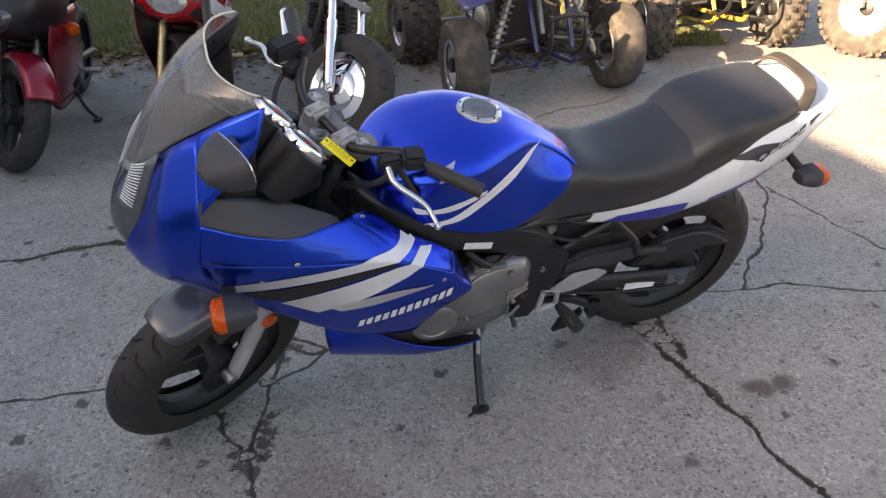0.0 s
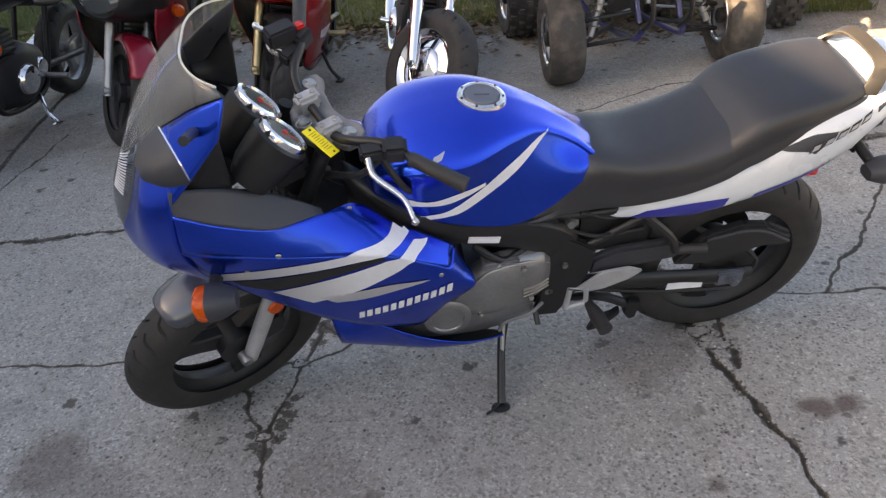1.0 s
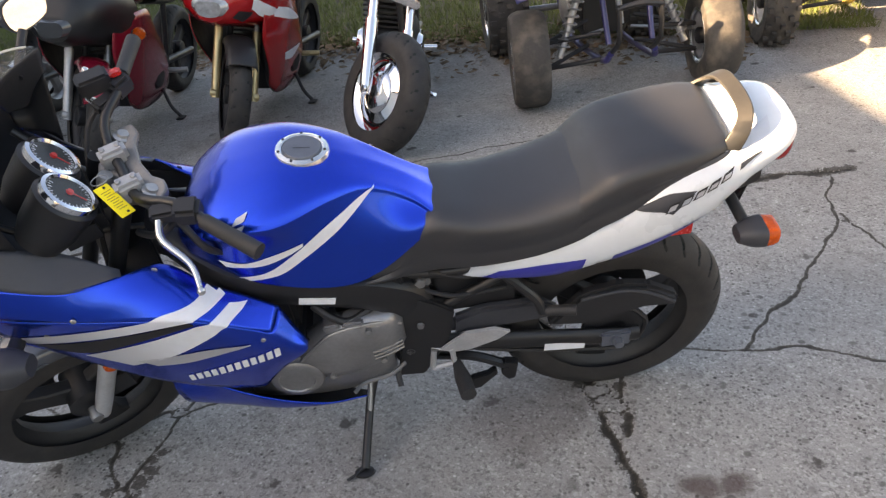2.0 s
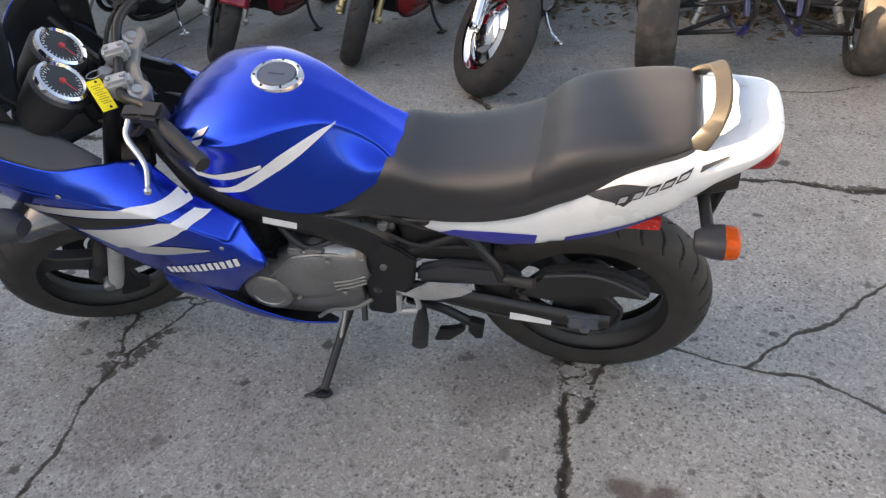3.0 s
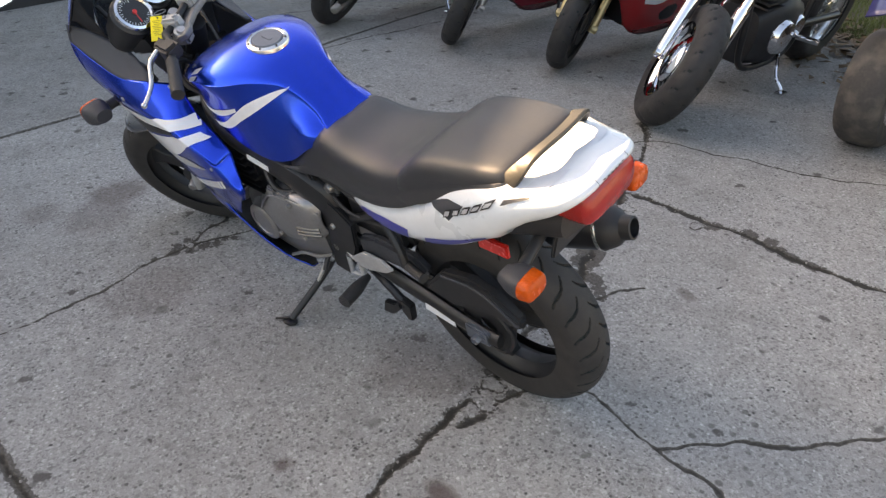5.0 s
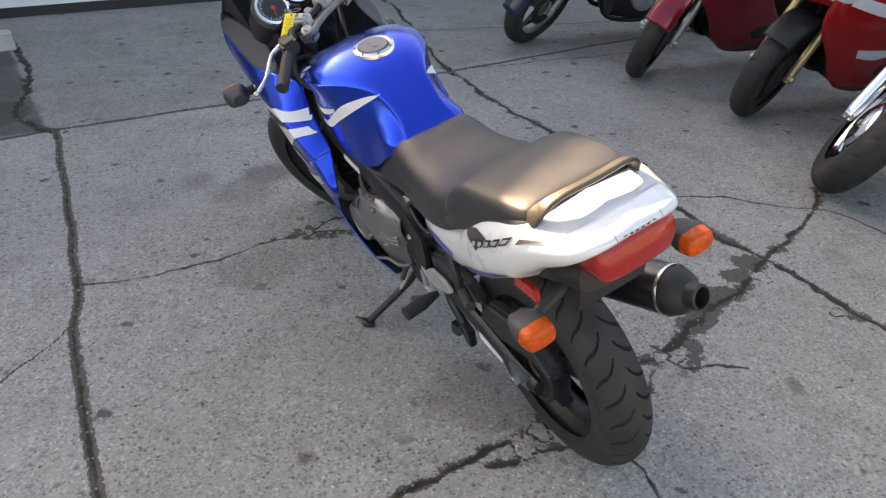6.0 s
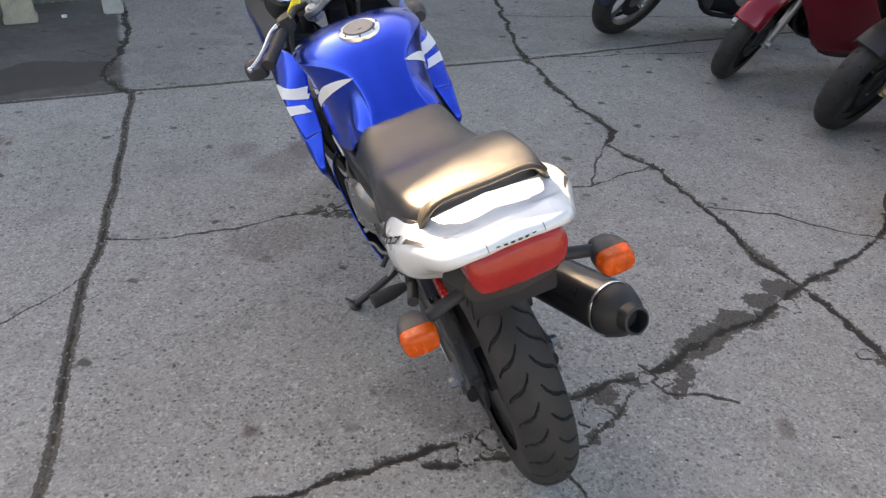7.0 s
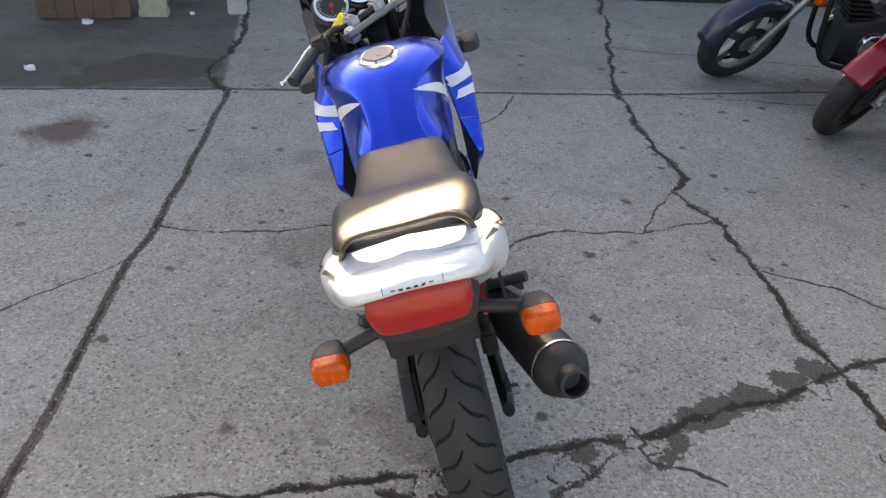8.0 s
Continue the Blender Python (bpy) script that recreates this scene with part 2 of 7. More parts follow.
        l.new(dot.outputs[0], where.inputs[0])
        l.new(rng(noise_tex(patch_scale, 4), low_p, low_p + 0.22, 1.0), where.inputs[1])
        base = darken(base, where.outputs[0], tone)
    # clouded tone from trowelling and wear, broad dirt, and round oil spots
    base = darken(base, rng(noise_tex(4.5, 5, 0.65), 0.50, 0.70, 0.42), (0.17, 0.163, 0.152))
    base = darken(base, rng(noise_tex(7.0, 4, 0.6), 0.54, 0.72, 0.30), (0.42, 0.41, 0.39))
    base = darken(base, rng(noise_tex(0.9, 6), 0.48, 0.75, 0.45), (0.17, 0.16, 0.15))
    s = vor(7.2)
    sc = n.new("ShaderNodeSeparateColor")
    l.new(s.outputs["Color"], sc.inputs[0])
    warp = n.new("ShaderNodeMath")
    warp.operation = "MULTIPLY_ADD"
    l.new(noise_tex(38, 4), warp.inputs[0])
    warp.inputs[1].default_value = 0.42
    sized = n.new("ShaderNodeMath")
    sized.operation = "MULTIPLY_ADD"
    l.new(sc.outputs[1], sized.inputs[0])
    sized.inputs[1].default_value = 0.16
    l.new(s.outputs["Distance"], sized.inputs[2])
    l.new(sized.outputs[0], warp.inputs[2])
    spot = n.new("ShaderNodeMapRange")
    spot.inputs["From Min"].default_value, spot.inputs["From Max"].default_value = 0.43, 0.36
    spot.inputs["To Max"].default_value = 0.90
    l.new(warp.outputs[0], spot.inputs["Value"])
    keep = n.new("ShaderNodeMath")
    keep.operation = "MULTIPLY"
    l.new(spot.outputs[0], keep.inputs[0])
    l.new(rng(sc.outputs[0], 0.25, 0.60, 1.0), keep.inputs[1])
    base = darken(base, keep.outputs[0], (0.07, 0.064, 0.058))
    def attr(name):
        t = n.new("ShaderNodeAttribute")
        t.attribute_name = name
        return t.outputs["Fac"]

    def calc(op, p, q, r=None):
        t = n.new("ShaderNodeMath")
        t.operation = op
        for i, v in enumerate((p, q, r)):
            if v is None:
                continue
            if isinstance(v, (int, float)):
                t.inputs[i].default_value = v
            else:
                l.new(v, t.inputs[i])
        return t.outputs[0]

    coarse = calc("SUBTRACT", noise_tex(48, 5, 0.7), 0.5)
    grit = calc("SUBTRACT", noise_tex(190, 3), 0.5)
    base = darken(base, attr("grime"), (0.062, 0.057, 0.052))
    base = darken(base, attr("stain"), (0.075, 0.046, 0.038))
    # packed dirt along the wide cracks, then the open cracks, both with broken edges
    edge = calc("ADD", attr("fill"), calc("MULTIPLY_ADD", coarse, 0.085, calc("MULTIPLY", grit, 0.02)))
    packed = n.new("ShaderNodeMix")
    packed.data_type = "RGBA"
    packed.inputs["A"].default_value, packed.inputs["B"].default_value = (0.036, 0.032, 0.028, 1), (0.100, 0.090, 0.077, 1)
    l.new(rng(noise_tex(120, 4), 0.35, 0.68, 1.0), packed.inputs["Factor"])
    filled = n.new("ShaderNodeMix")
    filled.data_type = "RGBA"
    l.new(rng(calc("MULTIPLY", edge, -1.0), 0.0, 0.003, 0.9), filled.inputs["Factor"])
    l.new(base, filled.inputs["A"])
    l.new(packed.outputs["Result"], filled.inputs["B"])
    base = filled.outputs["Result"]
    reach = calc("SUBTRACT", calc("MULTIPLY_ADD", calc("ADD", coarse, calc("MULTIPLY", grit, 0.5)), calc("MULTIPLY", attr("rag"), 4.5), attr("half")), attr("gap"))
    base = darken(base, rng(reach, -0.0010, 0.0010, 0.90), (0.060, 0.051, 0.040))
    base = darken(base, rng(reach, 0.0015, 0.005, 0.75), (0.020, 0.019, 0.016))
    base = darken(base, attr("soil"), (0.085, 0.07, 0.05))
    l.new(base, b.inputs["Base Color"])
    return m


CONCRETE = concrete_material()

# ---- shape helpers ----


def part(name, bm, mat, parent=None, label="", smooth=True, m=None, thick=0.0, inner=None, bevel=0.0, out=(1.0, 0, 0.65), dark_rim=False):
    """One mesh object under a thing or a part. inner: the material of a thick sheet's back."""
    if not thick:
        bmesh.ops.recalc_face_normals(bm, faces=bm.faces)
    elif out is not None:
        bm.normal_update()
        if sum((f.calc_center_median() - Vector(out)).dot(f.normal) * f.calc_area() for f in bm.faces) < 0:
            bmesh.ops.reverse_faces(bm, faces=bm.faces)
    if m is not None:
        bm.transform(m)
    me = bpy.data.meshes.new(name)
    bm.to_mesh(me)
    bm.free()
    for p in me.polygons:
        p.use_smooth = smooth
    if smooth:
        me.set_sharp_from_angle(angle=radians(38))
    me.materials.append(mat)
    ob = new(name, me)
    ob.parent = parent
    if label:
        ob["label"] = label
    if inner:
        me.materials.append(inner)
    if thick:
        s = ob.modifiers.new("thick", "SOLIDIFY")
        s.thickness, s.offset = thick, -1
        if inner:
            s.material_offset = 1
            s.material_offset_rim = 1 if dark_rim else 0
    if bevel:
        v = ob.modifiers.new("bevel", "BEVEL")
        v.width, v.segments, v.limit_method, v.angle_limit = bevel, 2, "ANGLE", radians(40)
    return ob


def thing(name, m, label, category, group=""):
    ob = new(name)
    ob.empty_display_size = 0.1
    ob.matrix_world = m
    return tagged(ob, label, category, group)


def curve(pts, n):
    """A smooth line of n + 1 points through the given ones."""
    p = [Vector(q) for q in pts]
    p = [p[0] * 2 - p[1]] + p + [p[-1] * 2 - p[-2]]
    segs, out = len(p) - 3, []
    for i in range(n + 1):
        s = i / n * segs
        k = min(int(s), segs - 1)
        t = s - k
        a, b, c, d = p[k:k + 4]
        out.append(0.5 * (2 * b + (c - a) * t + (2 * a - 5 * b + 4 * c - d) * t * t + (3 * b - a - 3 * c + d) * t ** 3))
    return out


def grid_mesh(rows, closed=False):
    bm = bmesh.new()
    vs = [[bm.verts.new(p) for p in r] for r in rows]
    for a, b in zip(vs, vs[1:]):
        k = len(a)
        for i in range(k if closed else k - 1):
            j = (i + 1) % k
            try:
                bm.faces.new((a[i], a[j], b[j], b[i]))
            except ValueError:
                pass
    return bm


def sheet(ctrl, nu=10, nv=10):
    """A smooth sheet through a small net of control points."""
    cols = [curve(r, nv) for r in ctrl]
    lines = [curve([c[j] for c in cols], nu) for j in range(nv + 1)]
    return grid_mesh(lines)


def loft(stations, n=16, m=24, caps=True):
    """A body symmetric about y = 0: stations of (x, half profile of (y, z) from the top middle to the bottom middle)."""
    rings = []
    for x, prof in stations:
        half = curve([(x, y, z) for y, z in prof], n)
        rings.append(half + [Vector((q.x, -q.y, q.z)) for q in reversed(half[1:-1])])
    k = len(rings[0])
    lines = [curve([r[j] for r in rings], m) for j in range(k)]
    rows = [[lines[j][i] for j in range(k)] for i in range(m + 1)]
    bm = grid_mesh(rows, True)
    if caps:
        bm.verts.ensure_lookup_table()
        bm.faces.new(bm.verts[:k])
        bm.faces.new(bm.verts[-k:])
    return bm


def tube(pts, radius, n=24, sides=10, smooth_path=True, flat=1.0):
    """A round bar along a line; radius a number or one for each given point. flat squashes it sideways."""
    line = curve(pts, n) if smooth_path and len(pts) > 2 else [Vector(p) for p in pts]
    k = len(line)
    rad = radius if isinstance(radius, (list, tuple)) else (radius, radius)
    rows, side = [], None
    for i, p in enumerate(line):
        d = (line[min(i + 1, k - 1)] - line[max(i - 1, 0)]).normalized()
        if side is None:
            side = d.cross(Vector((0, 0, 1)) if abs(d.z) < 0.9 else Vector((0, 1, 0))).normalized()
        side = (side - d * side.dot(d)).normalized()
        up = d.cross(side)
        s = i / (k - 1) * (len(rad) - 1)
        a = min(int(s), len(rad) - 2)
        r = rad[a] + (rad[a + 1] - rad[a]) * (s - a)
        rows.append([p + side * (r * flat * math.cos(2 * math.pi * j / sides)) + up * (r * math.sin(2 * math.pi * j / sides)) for j in range(sides)])
    bm = grid_mesh(rows, True)
    bm.verts.ensure_lookup_table()
    bm.faces.new(bm.verts[:sides])
    bm.faces.new(bm.verts[-sides:])
    return bm


def lathe(profile, sides=40, axis="Y"):
    """Turns (radius, height) points round an axis through the origin."""
    rows = []
    for r, h in profile:
        row = []
        for j in range(sides):
            a = 2 * math.pi * j / sides
            c, s = r * math.cos(a), r * math.sin(a)
            row.append({"Y": (c, h, s), "Z": (c, s, h), "X": (h, c, s)}[axis])
        rows.append(row)
    bm = grid_mesh(rows, True)
    bmesh.ops.remove_doubles(bm, verts=bm.verts, dist=1e-5)
    return bm


def plate(outline, y0, y1, bevel=0.0):
    """A flat piece with a side-view outline of (x, z), from y0 to y1."""
    bm = bmesh.new()
    a = [bm.verts.new((x, y0, z)) for x, z in outline]
    b = [bm.verts.new((x, y1, z)) for x, z in outline]
    bm.faces.new(a)
    bm.faces.new(b[::-1])
    k = len(a)
    for i in range(k):
        bm.faces.new((a[i], a[(i + 1) % k], b[(i + 1) % k], b[i]))
    bmesh.ops.recalc_face_normals(bm, faces=bm.faces)
    if bevel:
        bmesh.ops.bevel(bm, geom=bm.edges[:], offset=bevel, segments=2, affect="EDGES")
    return bm


def block(x0, x1, y0, y1, z0, z1, bevel=0.01):
    return plate([(x0, z0), (x1, z0), (x1, z1), (x0, z1)], y0, y1, bevel)


def joined(*bms):
    out = bmesh.new()
    for b in bms:
        me = bpy.data.meshes.new("tmp")
        b.to_mesh(me)
        b.free()
        out.from_mesh(me)
        bpy.data.meshes.remove(me)
    return out


def shifted(bm, m):
    bm.transform(m)
    return bm


def corrugated_sheet(width, z0, z1, pitch, depth):
    """A ribbed metal sheet in the x-z plane with an uneven lower edge."""
    rnd = random.Random(6)
    n = int(width / pitch * 6)
    lows = [z0 + rnd.uniform(0, 0.025) for _ in range(n // 10 + 2)]
    rows = []
    for i in range(n + 1):
        x = -width / 2 + width * i / n
        y = depth * math.sin(2 * math.pi * i / 6)
        rows.append([(x, y, z) for z in (lows[i // 10], (z0 + z1) / 2, z1)])
    return grid_mesh(rows)


def decal(targets, low, high, side=1, nu=24, nv=5, lift=0.0016, back=False):
    """A thin painted stripe between two side-view lines of (x, z), laid onto the skin of the target objects. back: lines of (y, z), laid on from behind."""
    trees = []
    for ob in targets:
        tb = bmesh.new()
        tb.from_mesh(ob.data)
        trees.append(BVHTree.FromBMesh(tb))
        tb.free()
    a = curve([(x, 0, z) for x, z in low], nu)
    b = curve([(x, 0, z) for x, z in high], nu)
    rows = []
    for p, q in zip(a, b):
        row = []
        for j in range(nv + 1):
            s = p.lerp(q, j / nv)
            best = None
            for tr in trees:
                if back:
                    hit, nor, _, _ = tr.ray_cast(Vector((-0.9, s.x, s.z)), Vector((1, 0, 0)))
                    best = (hit, nor if nor.x < 0 else -nor) if hit else best
                    continue
                hit, nor, _, _ = tr.ray_cast(Vector((s.x, side * 0.7, s.z)), Vector((0, -side, 0)))
                if hit and (best is None or hit.y * side > best[0].y * side):
                    best = (hit, nor if nor.y * side > 0 else -nor)
            row.append(best[0] + best[1] * lift if best else None)
        rows.append(row)
    bm = bmesh.new()
    vs = [[bm.verts.new(p) if p else None for p in r] for r in rows]
    for r0, r1 in zip(vs, vs[1:]):
        for j in range(nv):
            f = (r0[j], r0[j + 1], r1[j + 1], r1[j])
            if all(f):
                bm.faces.new(f)
    return bm

# ---- ground ----
CRACKS = []


def crack(width, *pts, straight=False):
    """A crack or joint along a few corners, given in half widths of its open groove. straight: a formed joint."""
    CRACKS.append((width, pts, straight))


crack(0.018, (-1.89, 0.25), (-0.32, 0.66), (-0.08, 0.69), (0.52, 0.86), (0.95, 0.97), (2.6, 1.40), straight=True)
crack(0.018, (-1.30, -1.40), (-1.87, 0.20), (-2.09, 0.84), (-2.37, 1.75), (-2.60, 2.46), (-3.10, 3.70), (-3.7, 5.4), straight=True)
crack(0.007, (-0.32, 0.67), (-0.42, 1.08), (-0.53, 1.27), (-0.60, 1.46), (-0.74, 1.66), (-1.12, 1.77), (-1.46, 1.74), (-1.8, 1.72))
crack(0.007, (-0.60, 1.46), (-0.57, 1.59), (-0.59, 1.80), (-0.44, 1.97), (-0.63, 2.04), (-0.77, 2.28), (-0.87, 2.58), (-1.05, 2.88))
crack(0.004, (-0.87, 2.58), (-1.30, 2.72))
crack(0.015, (-5.3, 2.30), (-4.6, 2.36), (-4.05, 2.41), (-3.29, 2.41), (-2.60, 2.48), (-1.86, 2.64), (-1.50, 2.78), (-1.30, 2.72), (-1.07, 2.90), (-0.71, 3.02), (-0.38, 3.09), (-0.06, 3.18), (0.23, 3.28), (0.54, 3.35), (0.90, 3.42), (1.6, 3.6))
crack(0.011, (-0.62, 3.79), (-0.41, 3.61), (-0.08, 3.18), (0.08, 2.97), (0.23, 2.76), (0.39, 2.51), (0.50, 2.27), (0.66, 2.03), (0.70, 1.88), (0.80, 1.62), (0.88, 1.40), (0.95, 1.24), (1.05, 1.02))
crack(0.008, (0.74, 1.87), (0.726, 2.01), (0.716, 2.10), (0.69, 2.28), (0.63, 2.34), (0.57, 2.39), (0.46, 2.46))
crack(0.006, (0.36, 2.49), (0.41, 2.53), (0.45, 2.56), (0.47, 2.66), (0.50, 2.74))
crack(0.005, (-0.56, 1.80), (-0.64, 1.815), (-0.72, 1.77))
crack(0.005, (-0.585, 1.82), (-0.59, 1.90), (-0.60, 2.00), (-0.55, 1.97), (-0.49, 1.953), (-0.43, 1.965))
crack(0.005, (-0.62, 1.47), (-0.585, 1.495), (-0.55, 1.45))
crack(0.004, (-0.08, 0.69), (0.15, 0.57), (0.31, 0.46), (0.6, 0.2))
crack(0.005, (-0.68, 3.05), (-0.60, 3.30), (-0.41, 3.70), (-0.05, 3.89), (0.19, 3.98), (0.67, 4.38), (1.24, 4.70), (2.2, 5.1))
crack(0.020, (-3.95, -0.55), (-2.97, -0.15), (-2.11, 0.01), (-1.86, 0.24))
crack(0.005, (-3.66, 2.44), (-3.67, 3.10), (-3.8, 4.4))
crack(0.004, (-1.80, 1.72), (-2.04, 1.81), (-2.35, 1.84))
crack(0.005, (0.75, 2.21), (0.82, 2.262), (0.95, 2.27), (1.07, 2.29), (1.22, 2.29), (1.45, 2.26), (1.75, 2.22))
crack(0.004, (1.07, 2.29), (1.16, 2.42), (1.27, 2.66), (1.48, 3.13), (1.50, 3.6))
crack(0.004, (1.50, 3.16), (1.60, 2.88), (1.74, 2.50))
crack(0.005, (-2.67, 2.55), (-2.76, 3.23), (-2.9, 3.9))
crack(0.006, (-2.26, -1.30), (-2.54, -0.87), (-2.60, -0.66))
crack(0.004, (-2.60, -0.32), (-2.47, -0.12))
STAINS = [(-1.07, -0.25, 0.20, 0.8), (0.922, 1.712, 0.060, 0.75), (1.002, 1.732, 0.056, 0.75), (0.616, 1.384, 0.036, 0.7), (-1.165, 1.285, 0.13, 0.5),
          (0.59, 2.85, 0.04, 0.5), (-0.35, 1.25, 0.16, 0.25), (-1.0, 1.2, 0.18, 0.3), (-1.15, 1.0, 0.1, 0.3), (0.45, 1.95, 0.2, 0.3), (-2.9, 3.75, 0.5, 0.35), (-1.6, 4.4, 0.5, 0.3)]


FILLS = [(0.10, 2.90, 0.055), (0.00, 3.02, 0.055), (-0.06, 3.10, 0.060), (0.24, 2.75, 0.040), (0.36, 2.63, 0.042), (0.42, 2.61, 0.028), (0.46, 2.60, 0.020), (0.47, 2.38, 0.046), (0.42, 2.46, 0.030), (0.53, 2.41, 0.024), (0.60, 2.365, 0.022), (0.66, 2.31, 0.026), (0.71, 2.06, 0.026), (0.66, 2.00, 0.030), (0.61, 2.06, 0.026), (0.20, 2.80, 0.035), (-0.14, 3.27, 0.035), (0.42, 3.34, 0.050), (0.30, 3.28, 0.040), (0.52, 3.38, 0.035), (-0.555, 1.33, 0.016), (-0.575, 1.40, 0.026), (-0.61, 1.42, 0.024), (-0.63, 1.46, 0.018), (-0.66, 1.53, 0.014), (-0.55, 1.46, 0.022), (-0.555, 1.51, 0.026), (-0.545, 1.55, 0.030), (-0.56, 1.60, 0.024), (-0.54, 1.635, 0.018), (-0.72, 1.65, 0.016), (-0.70, 1.60, 0.014), (-0.59, 1.92, 0.022), (-0.585, 1.985, 0.028), (-0.55, 1.98, 0.020), (-1.62, 2.73, 0.035), (-2.2, 2.56, 0.035), (-0.55, 3.05, 0.03)]


# pieces broken out along the cracks: place and radius
CHIPS = [(0.556, 2.335, 0.044), (0.396, 2.515, 0.026), (0.412, 2.562, 0.024), (0.690, 1.982, 0.040), (0.648, 2.040, 0.032), (-0.592, 1.470, 0.020), (-0.60, 1.80, 0.022), (0.02, 3.10, 0.035), (0.27, 3.24, 0.03)]


def spread(a, b, fine, far):
    """Grid lines: fine from a to b, ever wider out to far."""
    mid = list(np.arange(a, b, fine))
    lo, hi, step = [], [], fine
    x, y = a, mid[-1]
    while x > -far or y < far:
        step = min(step * 1.13, 60)
        x, y = x - step, y + step
        lo.append(x), hi.append(y)
    return np.array(lo[::-1] + mid + hi)


def build_ground():
    gx, gy = spread(-4.1, 2.1, 0.0085, 500.0), spread(-0.75, 4.5, 0.0086, 500.0)
    X, Y = np.meshgrid(gx, gy, indexing="ij")
    rough = np.zeros_like(X)
    rng = np.random.RandomState(5)
    for k in range(26):
        f, a, p = 2.2 * 1.27 ** k, rng.uniform(0, 2 * math.pi), rng.uniform(0, 6.28, 2)
        rough += np.sin(f * (X * math.cos(a) + Y * math.sin(a)) + p[0] + 1.7 * np.sin(0.7 * f * (Y * math.cos(a) - X * math.sin(a)) + p[1])) / (1 + 0.18 * k)
    rough /= 6.0
    near = (np.abs(X) < 9) & (np.abs(Y) < 9)
    groove, gap = np.zeros_like(X), np.full_like(X, 0.15)
    half, rag = np.full_like(X, 0.004), np.zeros_like(X)
    fill = np.full_like(X, 0.1)
    wob = np.zeros_like(X)
    wob2 = np.zeros_like(X)
    for k in range(7):
        f, a = 9 * 1.62 ** k, rng.uniform(0, 6.28, 4)
        wob += np.sin(f * X + a[0] + 2 * np.sin(f * 0.6 * Y + a[1])) / 1.55 ** k
        wob2 += np.sin(f * Y + a[2] + 2 * np.sin(f * 0.6 * X + a[3])) / 1.55 ** k
    XW, YW = X + 0.012 * wob, Y + 0.012 * wob2
    fine = np.zeros_like(X)
    for k in range(6):
        f, a = 34 * 1.5 ** k, rng.uniform(0, 6.28, 4)
        fine += np.sin(f * (X * math.cos(a[0]) + Y * math.sin(a[0])) + a[1] + 1.5 * np.sin(0.6 * f * (Y * math.cos(a[0]) - X * math.sin(a[0])) + a[2])) / 1.25 ** k
    fine = np.clip(0.5 + fine / 4.0, 0, 1)
    for width, pts, straight in CRACKS:
        d = np.full_like(X, 9.0)
        PX, PY = (X + 0.004 * wob, Y + 0.004 * wob2) if straight else (XW, YW)
        for (x0, y0), (x1, y1) in zip(pts, pts[1:]):
            L2 = (x1 - x0) ** 2 + (y1 - y0) ** 2
            t = np.clip(((PX - x0) * (x1 - x0) + (PY - y0) * (y1 - y0)) / L2, 0, 1)
            d = np.minimum(d, np.hypot(PX - x0 - t * (x1 - x0), PY - y0 - t * (y1 - y0)))
        w = 0.0030 + 0.0055 * np.clip(fine + 0.3 * rough, 0, 1) if straight else np.maximum((1.15 if width > 0.009 else 0.95) * width * np.clip(0.30 + 0.95 * fine + 0.25 * rough, 0.2, 1.5), 0.0062)
        nearer = d < gap
        gap = np.where(nearer, d, gap)
        half = np.where(nearer, w, half)
        rag = np.where(nearer, 0.0035 if straight else np.clip(0.9 * (w - 0.0045), 0.0008, 0.012), rag)
        groove = np.maximum(groove, np.clip((w + 0.003 - d) / 0.008, 0, 1) * min(1.0, width / 0.010))
        if straight:
            fill = np.minimum(fill, 2.2 * (d - width))
        elif width > 0.009:
            fill = np.minimum(fill, d - width - 0.045 * np.clip(rough + 0.25 * wob2 - 0.05, -0.1, 2))
    for sx, sy, r in FILLS:
        fill = np.minimum(fill, np.hypot((XW - sx), (YW - sy)) - r * (1 + 0.25 * rough))
    for sx, sy, r in CHIPS:
        ang = np.arctan2(Y - sy, X - sx)
        edge = r * (1 + 0.22 * np.sign(np.sin(2.5 * ang + 40 * sx)) * np.abs(np.sin(2.5 * ang + 40 * sx)) ** 0.5 + 0.10 * np.sin(7 * ang + 90 * sy)) - np.hypot(X - sx, Y - sy)
        inside = edge > -0.006
        rim = np.abs(edge)
        fill = np.where(inside, np.maximum(fill, 0.02 + 2 * edge), fill)
        gap = np.where(inside, rim, gap)
        half = np.where(inside, 0.0052, half)
        rag = np.where(inside, 0.0020, rag)
        groove = np.where(inside, np.clip((0.007 - rim) / 0.006, 0, 1), groove)
    stain = np.zeros_like(X)
    for sx, sy, r, s in STAINS:
        d = np.hypot(XW - sx, YW - sy) / r
        stain = np.maximum(stain, s * np.clip((1.1 - d + 0.5 * rough + 0.10 * wob) * 2.2, 0, 1))
    patch = np.clip((-1.87 - 0.3563 * (Y - 0.20) - X + 0.02 * rough) * 25, 0, 1) * np.clip((0.24 + 0.378 * (X + 1.86) - Y + 0.02 * rough) * 25, 0, 1)
    grime = patch * np.clip(0.86 + 0.22 * rough, 0, 1)
    grime = np.maximum(grime, np.clip((-1.87 - 0.3563 * (Y - 0.20) - X) * 40, 0, 1) * np.clip(0.24 + 0.14 * rough, 0, 1))
    beyond = np.clip((-1.88 - 0.3563 * (Y - 0.20) - X) * 60, 0, 1)
